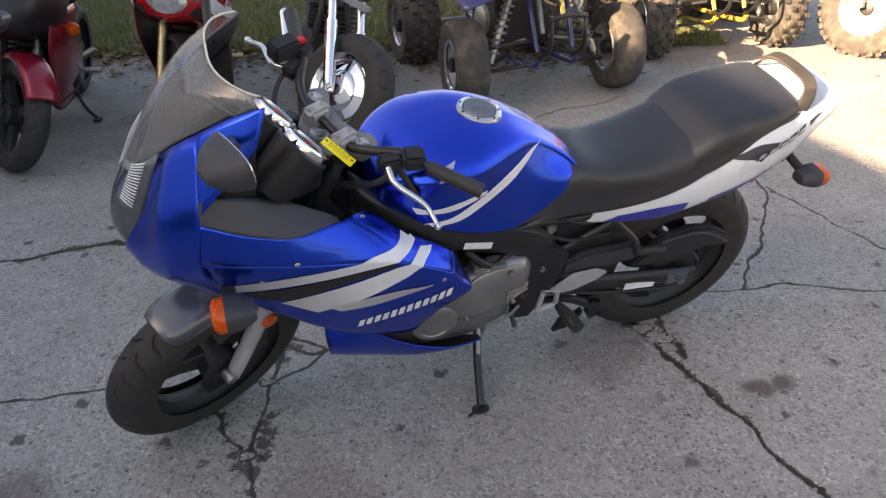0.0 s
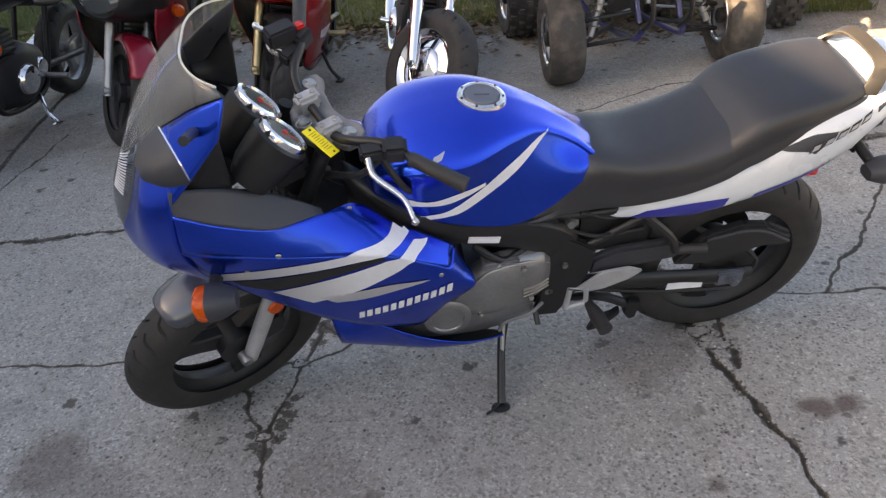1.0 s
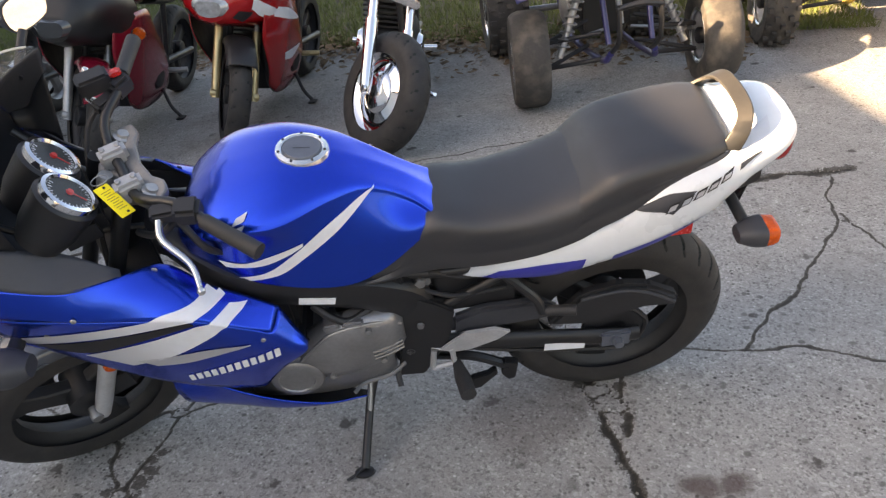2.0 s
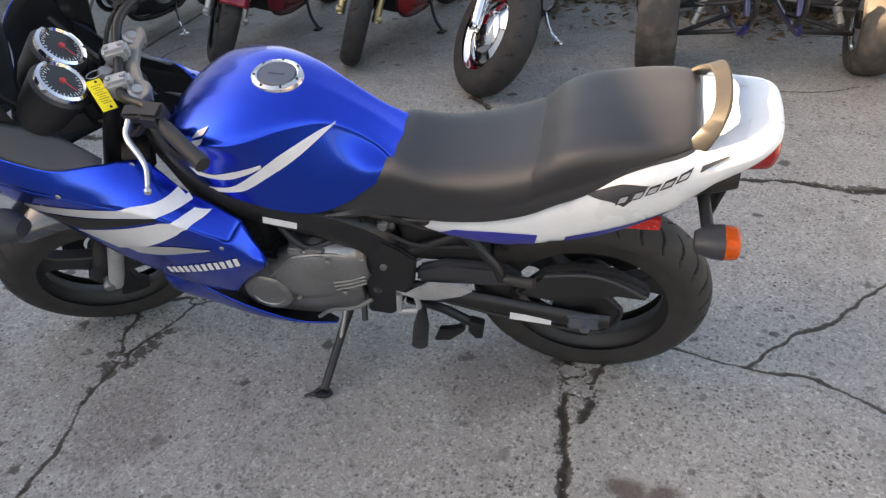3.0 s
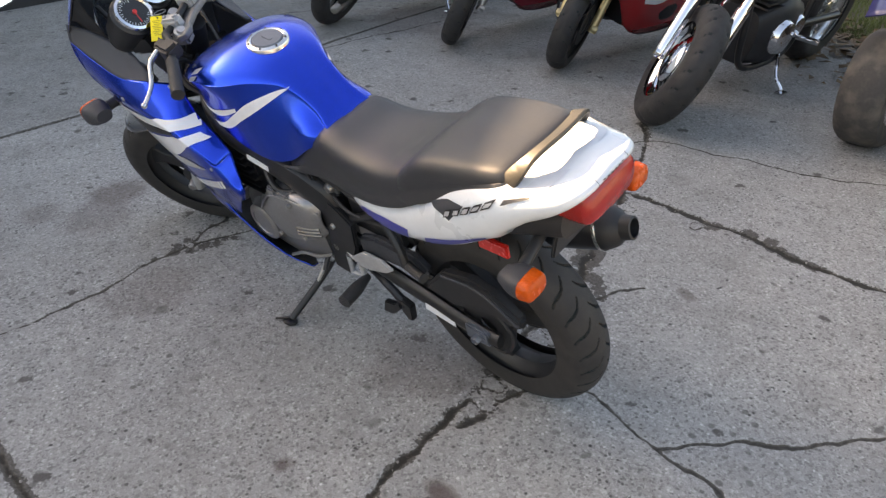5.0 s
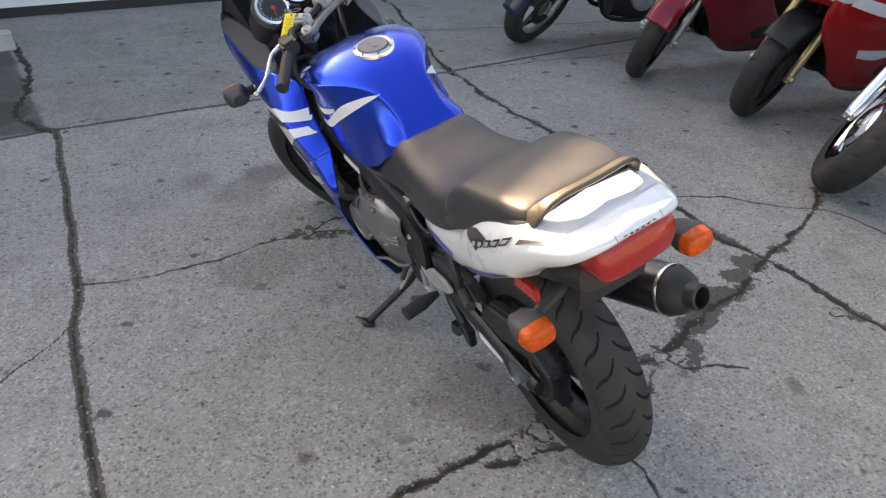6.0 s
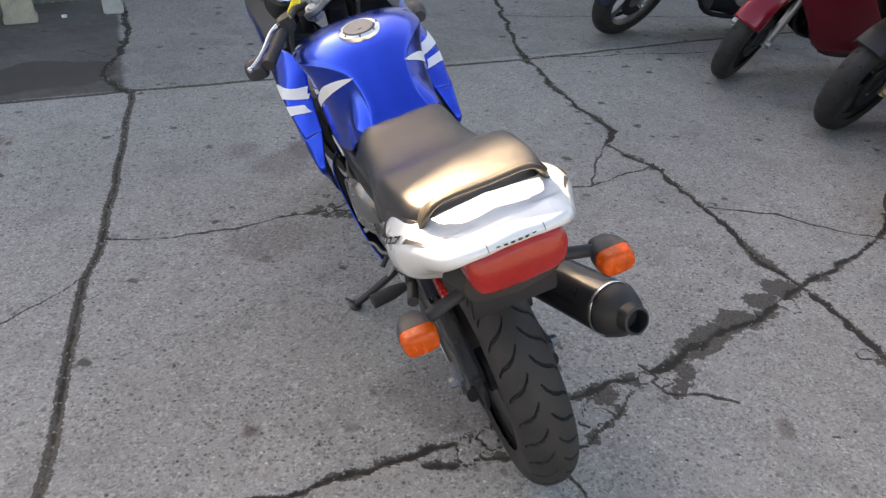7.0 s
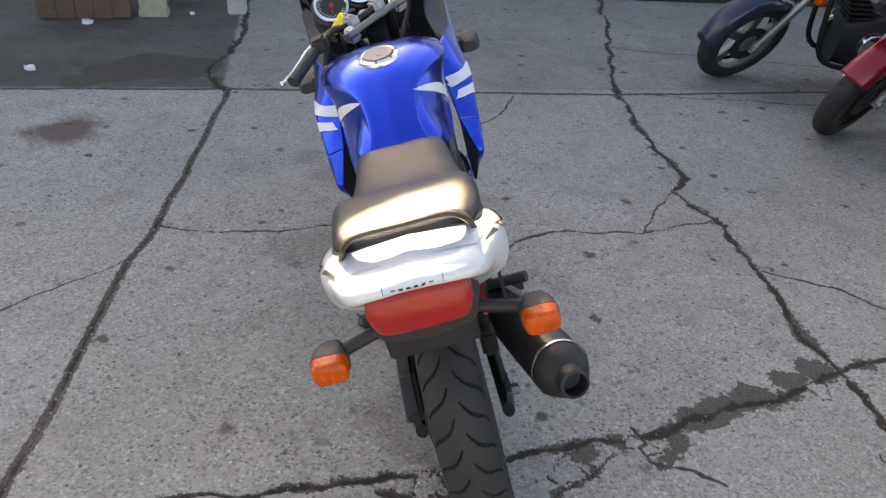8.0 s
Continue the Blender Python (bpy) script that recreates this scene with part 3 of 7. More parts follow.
    for sx, sy, r in ((-2.17, -0.16, 0.26), (-2.12, -0.36, 0.30), (-1.93, -0.50, 0.22), (-1.72, -0.60, 0.14)):
        d = np.hypot(XW - sx, YW - sy) / r
        grime = np.maximum(grime, beyond * np.clip((1.15 - d + 0.12 * rough) * 3.0, 0, 1))
    soil = np.clip((Y + 0.05 * X - 5.70 + 0.25 * rough) * 3, 0, 1)
    soil = soil * np.clip((2.2 - X + 0.3 * rough) * 2, 0, 1)
    Z = np.where(near, 0.0022 * rough, 0) - 0.007 * groove
    nx, ny = X.shape
    idx = np.arange(nx * ny).reshape(nx, ny)
    faces = np.stack([idx[:-1, :-1], idx[1:, :-1], idx[1:, 1:], idx[:-1, 1:]], -1).reshape(-1, 4)
    me = bpy.data.meshes.new("ground")
    me.vertices.add(nx * ny)
    me.vertices.foreach_set("co", np.stack([X, Y, Z], -1).ravel())
    me.loops.add(faces.size)
    me.loops.foreach_set("vertex_index", faces.ravel())
    me.polygons.add(len(faces))
    me.polygons.foreach_set("loop_start", np.arange(0, faces.size, 4))
    me.polygons.foreach_set("use_smooth", np.ones(len(faces), bool))
    for name, v in (("gap", gap), ("half", half), ("rag", rag), ("fill", fill), ("stain", stain), ("grime", grime), ("soil", soil)):
        at = me.attributes.new(name, "FLOAT", "POINT")
        at.data.foreach_set("value", v.ravel().astype(np.float32))
    me.update(calc_edges=True)
    me.materials.append(CONCRETE)
    return tagged(new("ground", me), "cracked and oil-spotted grey concrete yard with worn joints", "ground", kind="structure")


ground = build_ground()

# ---- the white building that shades the yard ----
WALL = pose(-4.72, 0.40, 0, 0, 0, 106.3)


def build_building():
    b = tagged(new("building"), "low white-sided building whose eave shades the yard", "building", kind="structure")
    b.matrix_world = WALL
    x0, x1 = -9.0, 9.0
    part("wall", block(x0, x1, 0.02, 6.0, 0.0, 3.72, 0.0), BOARD, b, smooth=False)
    part("roof", plate([(x0 - 0.1, 3.74), (x1 + 0.1, 3.74), (x1 + 0.1, 3.86), (x0 - 0.1, 3.86)], -0.12, 6.2), GREY_PLASTIC, b, smooth=False)
    part("footing", block(x0, x1, -0.02, 0.015, -0.02, 0.07, 0.004), MATT_BLACK, b, smooth=False)
    for k in range(14):
        z = 0.075 + 0.26 * k
        part("siding_board", plate([(x0, z), (x1, z), (x1, z + 0.252), (x0, z + 0.252)], -0.012, 0.018), BOARD, b, smooth=False)
    for at, width, mat, label in ((2.82, 1.06, SHEET_WHITE, "pale ribbed metal skirt"), (4.05, 1.36, SHEET_NAVY, "dark blue ribbed metal skirt")):
        part("metal_skirt", shifted(corrugated_sheet(width, 0.05, 1.3, 0.09, 0.012), Matrix.Translation((at, -0.05, 0))), mat, b, label, thick=0.002, out=(at, 5, 0.5))
    return b


building = build_building()

# ---- wheels ----


def tyre_mesh(radius, width, depth=0.10, grooves=0, sides=160, slant=1.25, bar=0.17):
    """A tyre about the y axis. grooves: swept cuts round the tread."""
    prof = 36 if sides < 400 else 110
    rows, low = [], []
    for i in range(sides):
        a = 2 * math.pi * i / sides
        row = []
        for j in range(prof + 1):
            s = -1 + 2 * j / prof
            ang = s * 2.05
            y = width / 2 * math.sin(ang) if abs(ang) < math.pi / 2 else math.copysign(width / 2 * (1 - 0.22 * (abs(ang) - 1.5708) ** 1.2), s)
            r = radius - depth * (1 - math.cos(ang)) * 0.62 if abs(ang) < math.pi / 2 else radius - depth * (0.62 + 0.9 * (abs(ang) - 1.5708))
            u = abs(ang) / 1.3
            cut = False
            if grooves and 0.10 < u < 0.84:
                ph = (a / (2 * math.pi) * grooves + slant * (u ** 0.8 + 0.10 * math.sin(6.2832 * u)) + (0.5 if s > 0 else 0.0)) % 1.0
                if ph < bar * (1.15 - 0.55 * abs(u - 0.5) * 2):
                    r, cut = r - 0.006, True
            row.append((r * math.cos(a), y, r * math.sin(a)))
            low.append(cut)
        rows.append(row)
    rows.append(rows[0])
    bm = grid_mesh(rows)
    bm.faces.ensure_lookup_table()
    # faces down in the cuts get the colour that stands in for depth shade
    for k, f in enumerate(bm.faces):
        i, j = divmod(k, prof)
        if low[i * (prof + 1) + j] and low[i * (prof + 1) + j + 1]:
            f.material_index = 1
    bmesh.ops.remove_doubles(bm, verts=bm.verts, dist=1e-6)
    return bm


def cast_wheel(parent, m, radius, width, grooves, spokes=3, rim_mat=None, sides=720, depth=0.10, disc=1, turn=0.5, disc_mat=None, slant=1.25, bar=0.13):
    """Cast road wheel: tyre, rim, spokes, hub and brake disc, at the pose m in its thing."""
    rim_mat = rim_mat or MATT_BLACK
    wheel = part("wheel", lathe([(0, -0.06), (0.045, -0.06), (0.055, -0.055), (0.055, 0.055), (0.045, 0.06), (0, 0.06)], 28), rim_mat, parent, "", m=m)
    part("tyre", tyre_mesh(radius, width, depth, grooves, sides, slant, bar), RUBBER, wheel, "black road tyre with swept grooves", m=m, inner=GROOVE_SHADE)
    R = radius - depth + 0.012
    w = width * 0.36
    part("rim", lathe([(R, -w), (R + 0.008, -w - 0.004), (R + 0.012, -w), (R - 0.012, -w * 0.8), (R - 0.028, -w * 0.3), (R - 0.030, w * 0.3), (R - 0.012, w * 0.8), (R + 0.012, w), (R + 0.008, w + 0.004), (R, w), (R + 0.004, 0), (R, -w)], 64), rim_mat, wheel, m=m)
    for k in range(spokes):
        a = 2 * math.pi * k / spokes + turn
        sp = grid_mesh([[(r * math.cos(a) - s * h * math.sin(a), y, r * math.sin(a) + s * h * math.cos(a)) for s, y in ((-1, -0.02), (-1, 0.02), (1, 0.02), (1, -0.02))] for r, h in ((0.04, 0.034), (0.10, 0.028), (R - 0.06, 0.030), (R - 0.02, 0.055))], True)
        part("spoke", sp, rim_mat, wheel, m=m, bevel=0.006)
    if disc:
        part("brake_disc", lathe([(0.065, disc * 0.055), (0.125, disc * 0.055), (0.125, disc * 0.060), (0.065, disc * 0.060), (0.065, disc * 0.055)], 48), disc_mat or MATT_BLACK, wheel, m=m)
    return wheel


# ---- the blue motorcycle ----
BIKE = pose(0.6525, 2.131, 0.003) @ pose(0, 0, 0, 0, 0, 197.7) @ pose(0, 0, 0, -16.0, 0, 0)
HEAD = Matrix.Translation((1.502, 0, 0)) @ Matrix.Rotation(radians(29), 4, Vector((-0.4305, 0, 0.9026))) @ Matrix.Translation((-1.502, 0, 0))


def build_bike():
    bike = thing("motorcycle", BIKE, "blue and white half-faired sports motorcycle leaning on its sidestand", "motorcycle")

    # tank
    def tank_ring(zt, w, zs, wk, zk, wb, zb):
        return [(0, zt), (w * 0.5, zt - 0.006), (w * 0.86, zt * 0.45 + zs * 0.55), (w, zs), (w + 0.002, zs - 0.012), (wk, zk), (wb, zb)]
    tank = part("fuel_tank", loft([
        (0.982, tank_ring(0.846, 0.085, 0.832, 0.088, 0.815, 0.085, 0.795)),
        (0.960, tank_ring(0.880, 0.122, 0.860, 0.120, 0.825, 0.112, 0.780)),
        (0.905, tank_ring(0.918, 0.158, 0.885, 0.146, 0.835, 0.138, 0.765)),
        (0.840, tank_ring(0.942, 0.176, 0.898, 0.160, 0.83, 0.155, 0.730)),
        (0.740, tank_ring(0.956, 0.172, 0.899, 0.158, 0.81, 0.160, 0.695)),
        (0.640, tank_ring(0.940, 0.122, 0.902, 0.138, 0.80, 0.152, 0.675)),
        (0.560, tank_ring(0.902, 0.078, 0.884, 0.116, 0.79, 0.134, 0.690)),
        (0.480, tank_ring(0.848, 0.066, 0.832, 0.112, 0.785, 0.122, 0.745)),
        (0.425, tank_ring(0.800, 0.080, 0.788, 0.085, 0.778, 0.086, 0.765))], 30, 44), BLUE, bike, "metallic blue fuel tank")
    cap = Matrix.Translation((0.690, 0, 0.9455)) @ Matrix.Rotation(radians(-7), 4, "Y")
    capo = part("filler_cap", lathe([(0.0, 0.012), (0.039, 0.012), (0.042, 0.008), (0.042, -0.01)], 40, "Z"), CAP, tank, "grey round filler cap", m=cap)
    part("cap_ring", lathe([(0.043, -0.02), (0.043, 0.009), (0.047, 0.011), (0.056, 0.007), (0.060, -0.004), (0.060, -0.02)], 48, "Z"), POLISHED, tank, "polished ring round the cap", m=cap)
    part("key_flap", block(-0.018, 0.018, -0.006, 0.006, 0.011, 0.0135, 0.001), CAP, capo, m=cap)
    for k in range(7):
        a = 2 * math.pi * (k + 0.3) / 7
        part("screw", lathe([(0, 0.0118), (0.0026, 0.0118), (0.0032, 0.008)], 10, "Z"), MATT_BLACK, tank, m=cap @ Matrix.Translation((0.050 * math.cos(a), 0.050 * math.sin(a), 0)))
    for s in (1, -1):
        part("tank_stripe", decal([tank], [(0.850, 0.733), (0.80, 0.739), (0.764, 0.750), (0.705, 0.786), (0.637, 0.826), (0.549, 0.881)], [(0.868, 0.745), (0.80, 0.757), (0.735, 0.797), (0.668, 0.842), (0.602, 0.870), (0.548, 0.884)], s, 40, 5, 0.0018), PAPER, tank, "white dart stripe")
        part("tank_stripe", decal([tank], [(0.885, 0.778), (0.811, 0.777), (0.76, 0.792), (0.712, 0.814)], [(0.897, 0.800), (0.841, 0.790), (0.78, 0.804), (0.710, 0.825)], s, 30, 4, 0.0018), PAPER, tank, "thin white stripe")
        for lo, hi in (([(0.846, 0.889), (0.816, 0.897)], [(0.834, 0.902), (0.808, 0.908)]), ([(0.836, 0.905), (0.808, 0.913)], [(0.823, 0.917), (0.798, 0.924)])):
            part("badge", decal([tank], lo, hi, s, 4, 3, 0.003), SILVER, tank, "small silver tank badge")

    # seat
    def seat_ring(zt, w, zl, y_in=0.0):
        return [(0, zt), (w * 0.62, zt - 0.003), (w * 0.90, zt - 0.018), (w * 0.985, zt - 0.045), (w, zt * 0.35 + zl * 0.65), (w * 0.97, zl), (0, zl - 0.01)]
    part("seat", loft([
        (0.605, seat_ring(0.672, 0.136, 0.652)),
        (0.545, seat_ring(0.715, 0.132, 0.652)),
        (0.490, seat_ring(0.768, 0.122, 0.650)),
        (0.430, seat_ring(0.800, 0.120, 0.650)),
        (0.330, seat_ring(0.785, 0.132, 0.655)),
        (0.220, seat_ring(0.795, 0.146, 0.680)),
        (0.135, seat_ring(0.820, 0.150, 0.710)),
        (0.085, seat_ring(0.842, 0.148, 0.736)),
        (0.050, seat_ring(0.862, 0.146, 0.756)),
        (0.005, seat_ring(0.882, 0.145, 0.782)),
        (-0.100, seat_ring(0.900, 0.139, 0.842)),
        (-0.175, seat_ring(0.906, 0.124, 0.880)),
        (-0.205, seat_ring(0.894, 0.098, 0.886))], 20, 48), SEAT, bike, "black vinyl stepped seat")

    def pad_ring(zt, w, zl):
        return [(0, zt), (w * 0.74, zt - 0.005), (w * 0.94, zt - 0.019), (w, zt - 0.046), (w * 0.995, zt * 0.35 + zl * 0.65), (w * 0.96, zl), (0, zl - 0.006)]
    part("pillion_pad", loft([
        (0.128, pad_ring(0.814, 0.146, 0.735)),
        (0.098, pad_ring(0.841, 0.1505, 0.740)),
        (0.060, pad_ring(0.872, 0.152, 0.752)),
        (0.005, pad_ring(0.894, 0.150, 0.780)),
        (-0.100, pad_ring(0.913, 0.144, 0.840)),
        (-0.172, pad_ring(0.920, 0.132, 0.876)),
        (-0.200, pad_ring(0.912, 0.114, 0.884)),
        (-0.210, pad_ring(0.900, 0.095, 0.888))], 24, 44), SEAT, bike, "raised black vinyl pillion pad")

    # tail
    def slanted(bm, top, amount):
        """Leans the back end: what lies lower reaches less far back."""
        for v in bm.verts:
            if v.co.x < -0.17:
                v.co.x += amount * (top - v.co.z) * min(1, (-0.17 - v.co.x) / 0.12)
        return bm
    tail = part("tail_cowl", slanted(loft([
        (0.400, [(0.085, 0.612), (0.093, 0.610), (0.097, 0.604), (0.094, 0.597), (0.085, 0.595)]),
        (0.300, [(0.10, 0.665), (0.122, 0.657), (0.133, 0.640), (0.131, 0.610), (0.10, 0.603)]),
        (0.180, [(0.11, 0.700), (0.140, 0.692), (0.153, 0.668), (0.151, 0.618), (0.11, 0.608)]),
        (0.060, [(0.10, 0.765), (0.142, 0.756), (0.163, 0.722), (0.159, 0.648), (0.10, 0.636)]),
        (-0.060, [(0.06, 0.850), (0.142, 0.842), (0.177, 0.802), (0.170, 0.706), (0.10, 0.684)]),
        (-0.170, [(0.0, 0.898), (0.124, 0.888), (0.172, 0.850), (0.163, 0.772), (0.09, 0.734)]),
        (-0.258, [(0.0, 0.912), (0.098, 0.899), (0.153, 0.864), (0.143, 0.802), (0.08, 0.778)]),
        (-0.319, [(0.0, 0.917), (0.092, 0.905), (0.131, 0.874), (0.120, 0.832), (0.06, 0.826)]),
        (-0.351, [(0.0, 0.914), (0.084, 0.904), (0.113, 0.882), (0.105, 0.860), (0.05, 0.872)]),
        (-0.369, [(0.0, 0.907), (0.066, 0.901), (0.090, 0.889), (0.083, 0.880), (0.04, 0.886)]),
        (-0.376, [(0.0, 0.900), (0.044, 0.898), (0.060, 0.893), (0.054, 0.889), (0.02, 0.892)])], 18, 56), 0.945, 0.42), WHITE, bike, "white tail cowl")
    for s in (1, -1):
        part("tail_stripe", decal([tail], [(0.340, 0.610), (0.22, 0.613), (0.118, 0.622)], [(0.300, 0.636), (0.20, 0.656), (0.106, 0.668)], s, 24, 4), TAIL_BLUE, tail, "blue lower tail stripe")
        part("tail_stripe", decal([tail], [(0.055, 0.644), (-0.03, 0.690), (-0.150, 0.760)], [(0.045, 0.674), (-0.05, 0.720), (-0.155, 0.770)], s, 20, 3), TAIL_BLUE, tail, "blue lower tail stripe")
        part("cowl_vent", decal([tail], [(0.098, 0.622), (0.072, 0.632)], [(0.084, 0.652), (0.062, 0.656)], s, 4, 3, 0.003), INK, tail, "small dark vent in the cowl")
        part("model_panel", decal([tail], [(0.002, 0.790), (-0.045, 0.794), (-0.069, 0.787)], [(0.000, 0.794), (-0.061, 0.830), (-0.115, 0.840)], s, 12, 5), GREY_PLASTIC, tail, "grey panel behind the model mark")
        for k in range(5):
            x, z = -0.052 - 0.0272 * k, 0.7885 + 0.0150 * k
            h = 0.0225 - 0.0012 * k
            part("model_mark", decal([tail], [(x, z), (x - 0.0215, z + 0.0105)], [(x - 0.010, z + h), (x - 0.0315, z + h + 0.0105)], s, 4, 4, 0.0030), INK, tail, "slanted dark mark on the tail")
            part("mark_fill", decal([tail], [(x - 0.0045, z + 0.0055), (x - 0.0195, z + 0.0125)], [(x - 0.0110, z + h - 0.0030), (x - 0.0260, z + h + 0.0040)], s, 4, 4, 0.0042), SILVER, tail, "pale filling of the mark")
        part("tail_arrow", decal([tail], [(-0.203, 0.868), (-0.255, 0.884)], [(-0.207, 0.877), (-0.257, 0.886)], s, 8, 2, 0.003), GREY_PLASTIC, tail, "thin grey arrow")
        part("cowl_screw", lathe([(0, 0.003), (0.010, 0.003), (0.012, 0)], 16), STEEL, tail, m=Matrix.Translation((-0.105, s * 0.155, 0.752)))
        part("tail_band", decal([tail], [(-0.225, 0.885), (-0.270, 0.893)], [(-0.250, 0.905), (-0.295, 0.912)], s, 8, 6, 0.0016), PALE_BAND, tail, "pale grey band over the tail")
    for k in range(6):
        y = 0.036 - 0.0125 * k
        part("rear_mark", decal([tail], [(y, 0.8993), (y - 0.007, 0.8993)], [(y, 0.9013), (y - 0.007, 0.9013)], 1, 2, 2, 0.002, True), INK, tail, "tiny dark mark on the tail")
    for s in (1, -1):
        part("panel_gap", decal([tail], [(s * 0.050, 0.897), (s * 0.0488, 0.897)], [(s * 0.050, 0.906), (s * 0.0488, 0.906)], 1, 2, 8, 0.0015, True), GREY_PLASTIC, tail, "thin panel gap")
    part("tail_light", loft([
        (-0.250, [(0, 0.893), (0.058, 0.891), (0.082, 0.880), (0.092, 0.855), (0.086, 0.822), (0.067, 0.802), (0, 0.797)]),
        (-0.327, [(0, 0.892), (0.057, 0.890), (0.081, 0.879), (0.090, 0.855), (0.084, 0.823), (0.066, 0.804), (0, 0.799)]),
        (-0.345, [(0, 0.888), (0.055, 0.886), (0.078, 0.876), (0.087, 0.855), (0.081, 0.826), (0.063, 0.809), (0, 0.804)]),
        (-0.354, [(0, 0.878), (0.048, 0.876), (0.068, 0.868), (0.075, 0.853), (0.070, 0.833), (0.054, 0.819), (0, 0.815)])], 22, 14), RED_LENS, bike, "wide red tail light")
    # grab rail: one flat strap bent over the tail, wide at its feet
    half = [(-0.128, 0.124, 0.838, 0.003), (-0.158, 0.123, 0.862, 0.012), (-0.188, 0.119, 0.885, 0.020), (-0.213, 0.106, 0.918, 0.019), (-0.228, 0.088, 0.938, 0.016), (-0.236, 0.064, 0.947, 0.016), (-0.240, 0.030, 0.949, 0.016), (-0.241, 0.0, 0.949, 0.016)]
    line = half + [(x, -y, z, w) for x, y, z, w in reversed(half[:-1])]
    spine, wide = curve([p[:3] for p in line], 64), curve([(p[3], 0, 0) for p in line], 64)
    rows = []
    for i, p in enumerate(spine):
        d = (spine[min(i + 1, 64)] - spine[max(i - 1, 0)]).normalized()
        side_v = Vector((1, 0, 0)) - d * d.x
        if side_v.length < 0.3:
            side_v = Vector((0.7, 0, 0.7))
        side_v = (side_v.normalized() + Vector((0, 0, -0.42))).normalized()
        up_v = side_v.cross(d).normalized() * 0.0048
        side_v = side_v * wide[i].x
        rows.append([p + side_v * a + up_v * b for a, b in ((-1, -0.6), (-0.85, -1), (0.85, -1), (1, -0.6), (1, 0.6), (0.85, 1), (-0.85, 1), (-1, 0.6))])
    strap = grid_mesh(rows, True)
    strap.verts.ensure_lookup_table()
    strap.faces.new(strap.verts[:8])
    strap.faces.new(strap.verts[-8:])
    part("grab_rail", strap, RAIL, bike, "dark flat grab rail bent over the tail")
    under = part("undertail", loft([
        (0.05, [(0, 0.66), (0.09, 0.66), (0.10, 0.63), (0, 0.62)]),
        (-0.15, [(0, 0.77), (0.09, 0.77), (0.10, 0.72), (0, 0.70)]),
        (-0.29, [(0, 0.82), (0.08, 0.82), (0.085, 0.76), (0, 0.74)])], 10, 12), MATT_BLACK, bike, "black undertail and mudguard")
    part("licence_bracket", block(-0.318, -0.308, -0.086, 0.086, 0.684, 0.785, 0.004), MATT_BLACK, bike, "black empty licence plate bracket", m=Matrix.Translation((-0.272, 0, 0.785)) @ Matrix.Rotation(radians(-14), 4, "Y") @ Matrix.Translation((0.31, 0, -0.79)))
    for s in (1, -1):
        part("reflector", block(-0.150, -0.065, s * 0.100, s * 0.112, 0.650, 0.688, 0.003), RED_REFLECTOR, under, "red side reflector", m=Matrix.Translation((0, 0, 0)))
        sig = part("rear_turn_signal", loft([
            (0.055, [(0, 0.020), (0.020, 0.018), (0.028, 0), (0.020, -0.018), (0, -0.020)]),
            (0.020, [(0, 0.034), (0.032, 0.030), (0.042, 0), (0.032, -0.028), (0, -0.030)]),
            (-0.012, [(0, 0.036), (0.036, 0.032), (0.045, 0), (0.036, -0.030), (0, -0.034)])], 10, 10), GREY_PLASTIC, bike, "turn signal on a black stalk", m=Matrix.Translation((-0.258, s * 0.194 - 0.002, 0.713 + 0.002 * s)) @ Matrix.Diagonal((0.84, 0.80, 0.74, 1)))
        part("signal_lens", loft([
            (-0.012, [(0, 0.035), (0.035, 0.031), (0.044, 0), (0.035, -0.029), (0, -0.033)]),
            (-0.040, [(0, 0.032), (0.032, 0.028), (0.041, 0), (0.032, -0.026), (0, -0.030)]),
            (-0.047, [(0, 0.024), (0.024, 0.021), (0.030, 0), (0.024, -0.020), (0, -0.023)])], 10, 8), ORANGE, sig, "orange lens", m=Matrix.Translation((-0.258, s * 0.194 - 0.002, 0.713 + 0.002 * s)) @ Matrix.Diagonal((0.84, 0.80, 0.74, 1)))
        part("stalk", tube([(-0.225, s * 0.06, 0.745), (-0.238, s * 0.168 - 0.002, 0.720)], 0.013, 4, 10), MATT_BLACK, sig)

    # rear wheel, swingarm, exhaust
    rear = Matrix.Translation((0, 0, 0.300))
    cast_wheel(bike, rear, 0.307, 0.132, 30, disc=-1, turn=0.74, slant=-1.5, bar=0.11)
    for s in (1, -1):
        arm = part("swingarm_leg", tube([(0.53, s * 0.095, 0.365), (0.30, s * 0.098, 0.335), (0.02, s * 0.104, 0.300), (-0.06, s * 0.104, 0.298)], [0.030, 0.030, 0.027, 0.024], 20, 12, True, 0.62), BLACK, bike, "black steel swingarm leg")
        part("axle_nut", lathe([(0, 0.018), (0.012, 0.018), (0.014, 0.012), (0.014, 0.0), (0.022, 0.0), (0.022, -0.006)], 6), CAP, arm, m=Matrix.Translation((0, s * 0.124, 0.300)) @ (Matrix.Identity(4) if s > 0 else Matrix.Rotation(math.pi, 4, "X")))
        part("axle_block", block(-0.035, 0.045, s * 0.105, s * 0.122, 0.275, 0.325, 0.004), CAP, arm, "dull chain adjuster block")
        part("rear_peg_bracket", tube([(0.30, s * 0.10, 0.60), (0.22, s * 0.125, 0.52), (0.20, s * 0.135, 0.47)], 0.012, 8, 8), BLACK, bike)
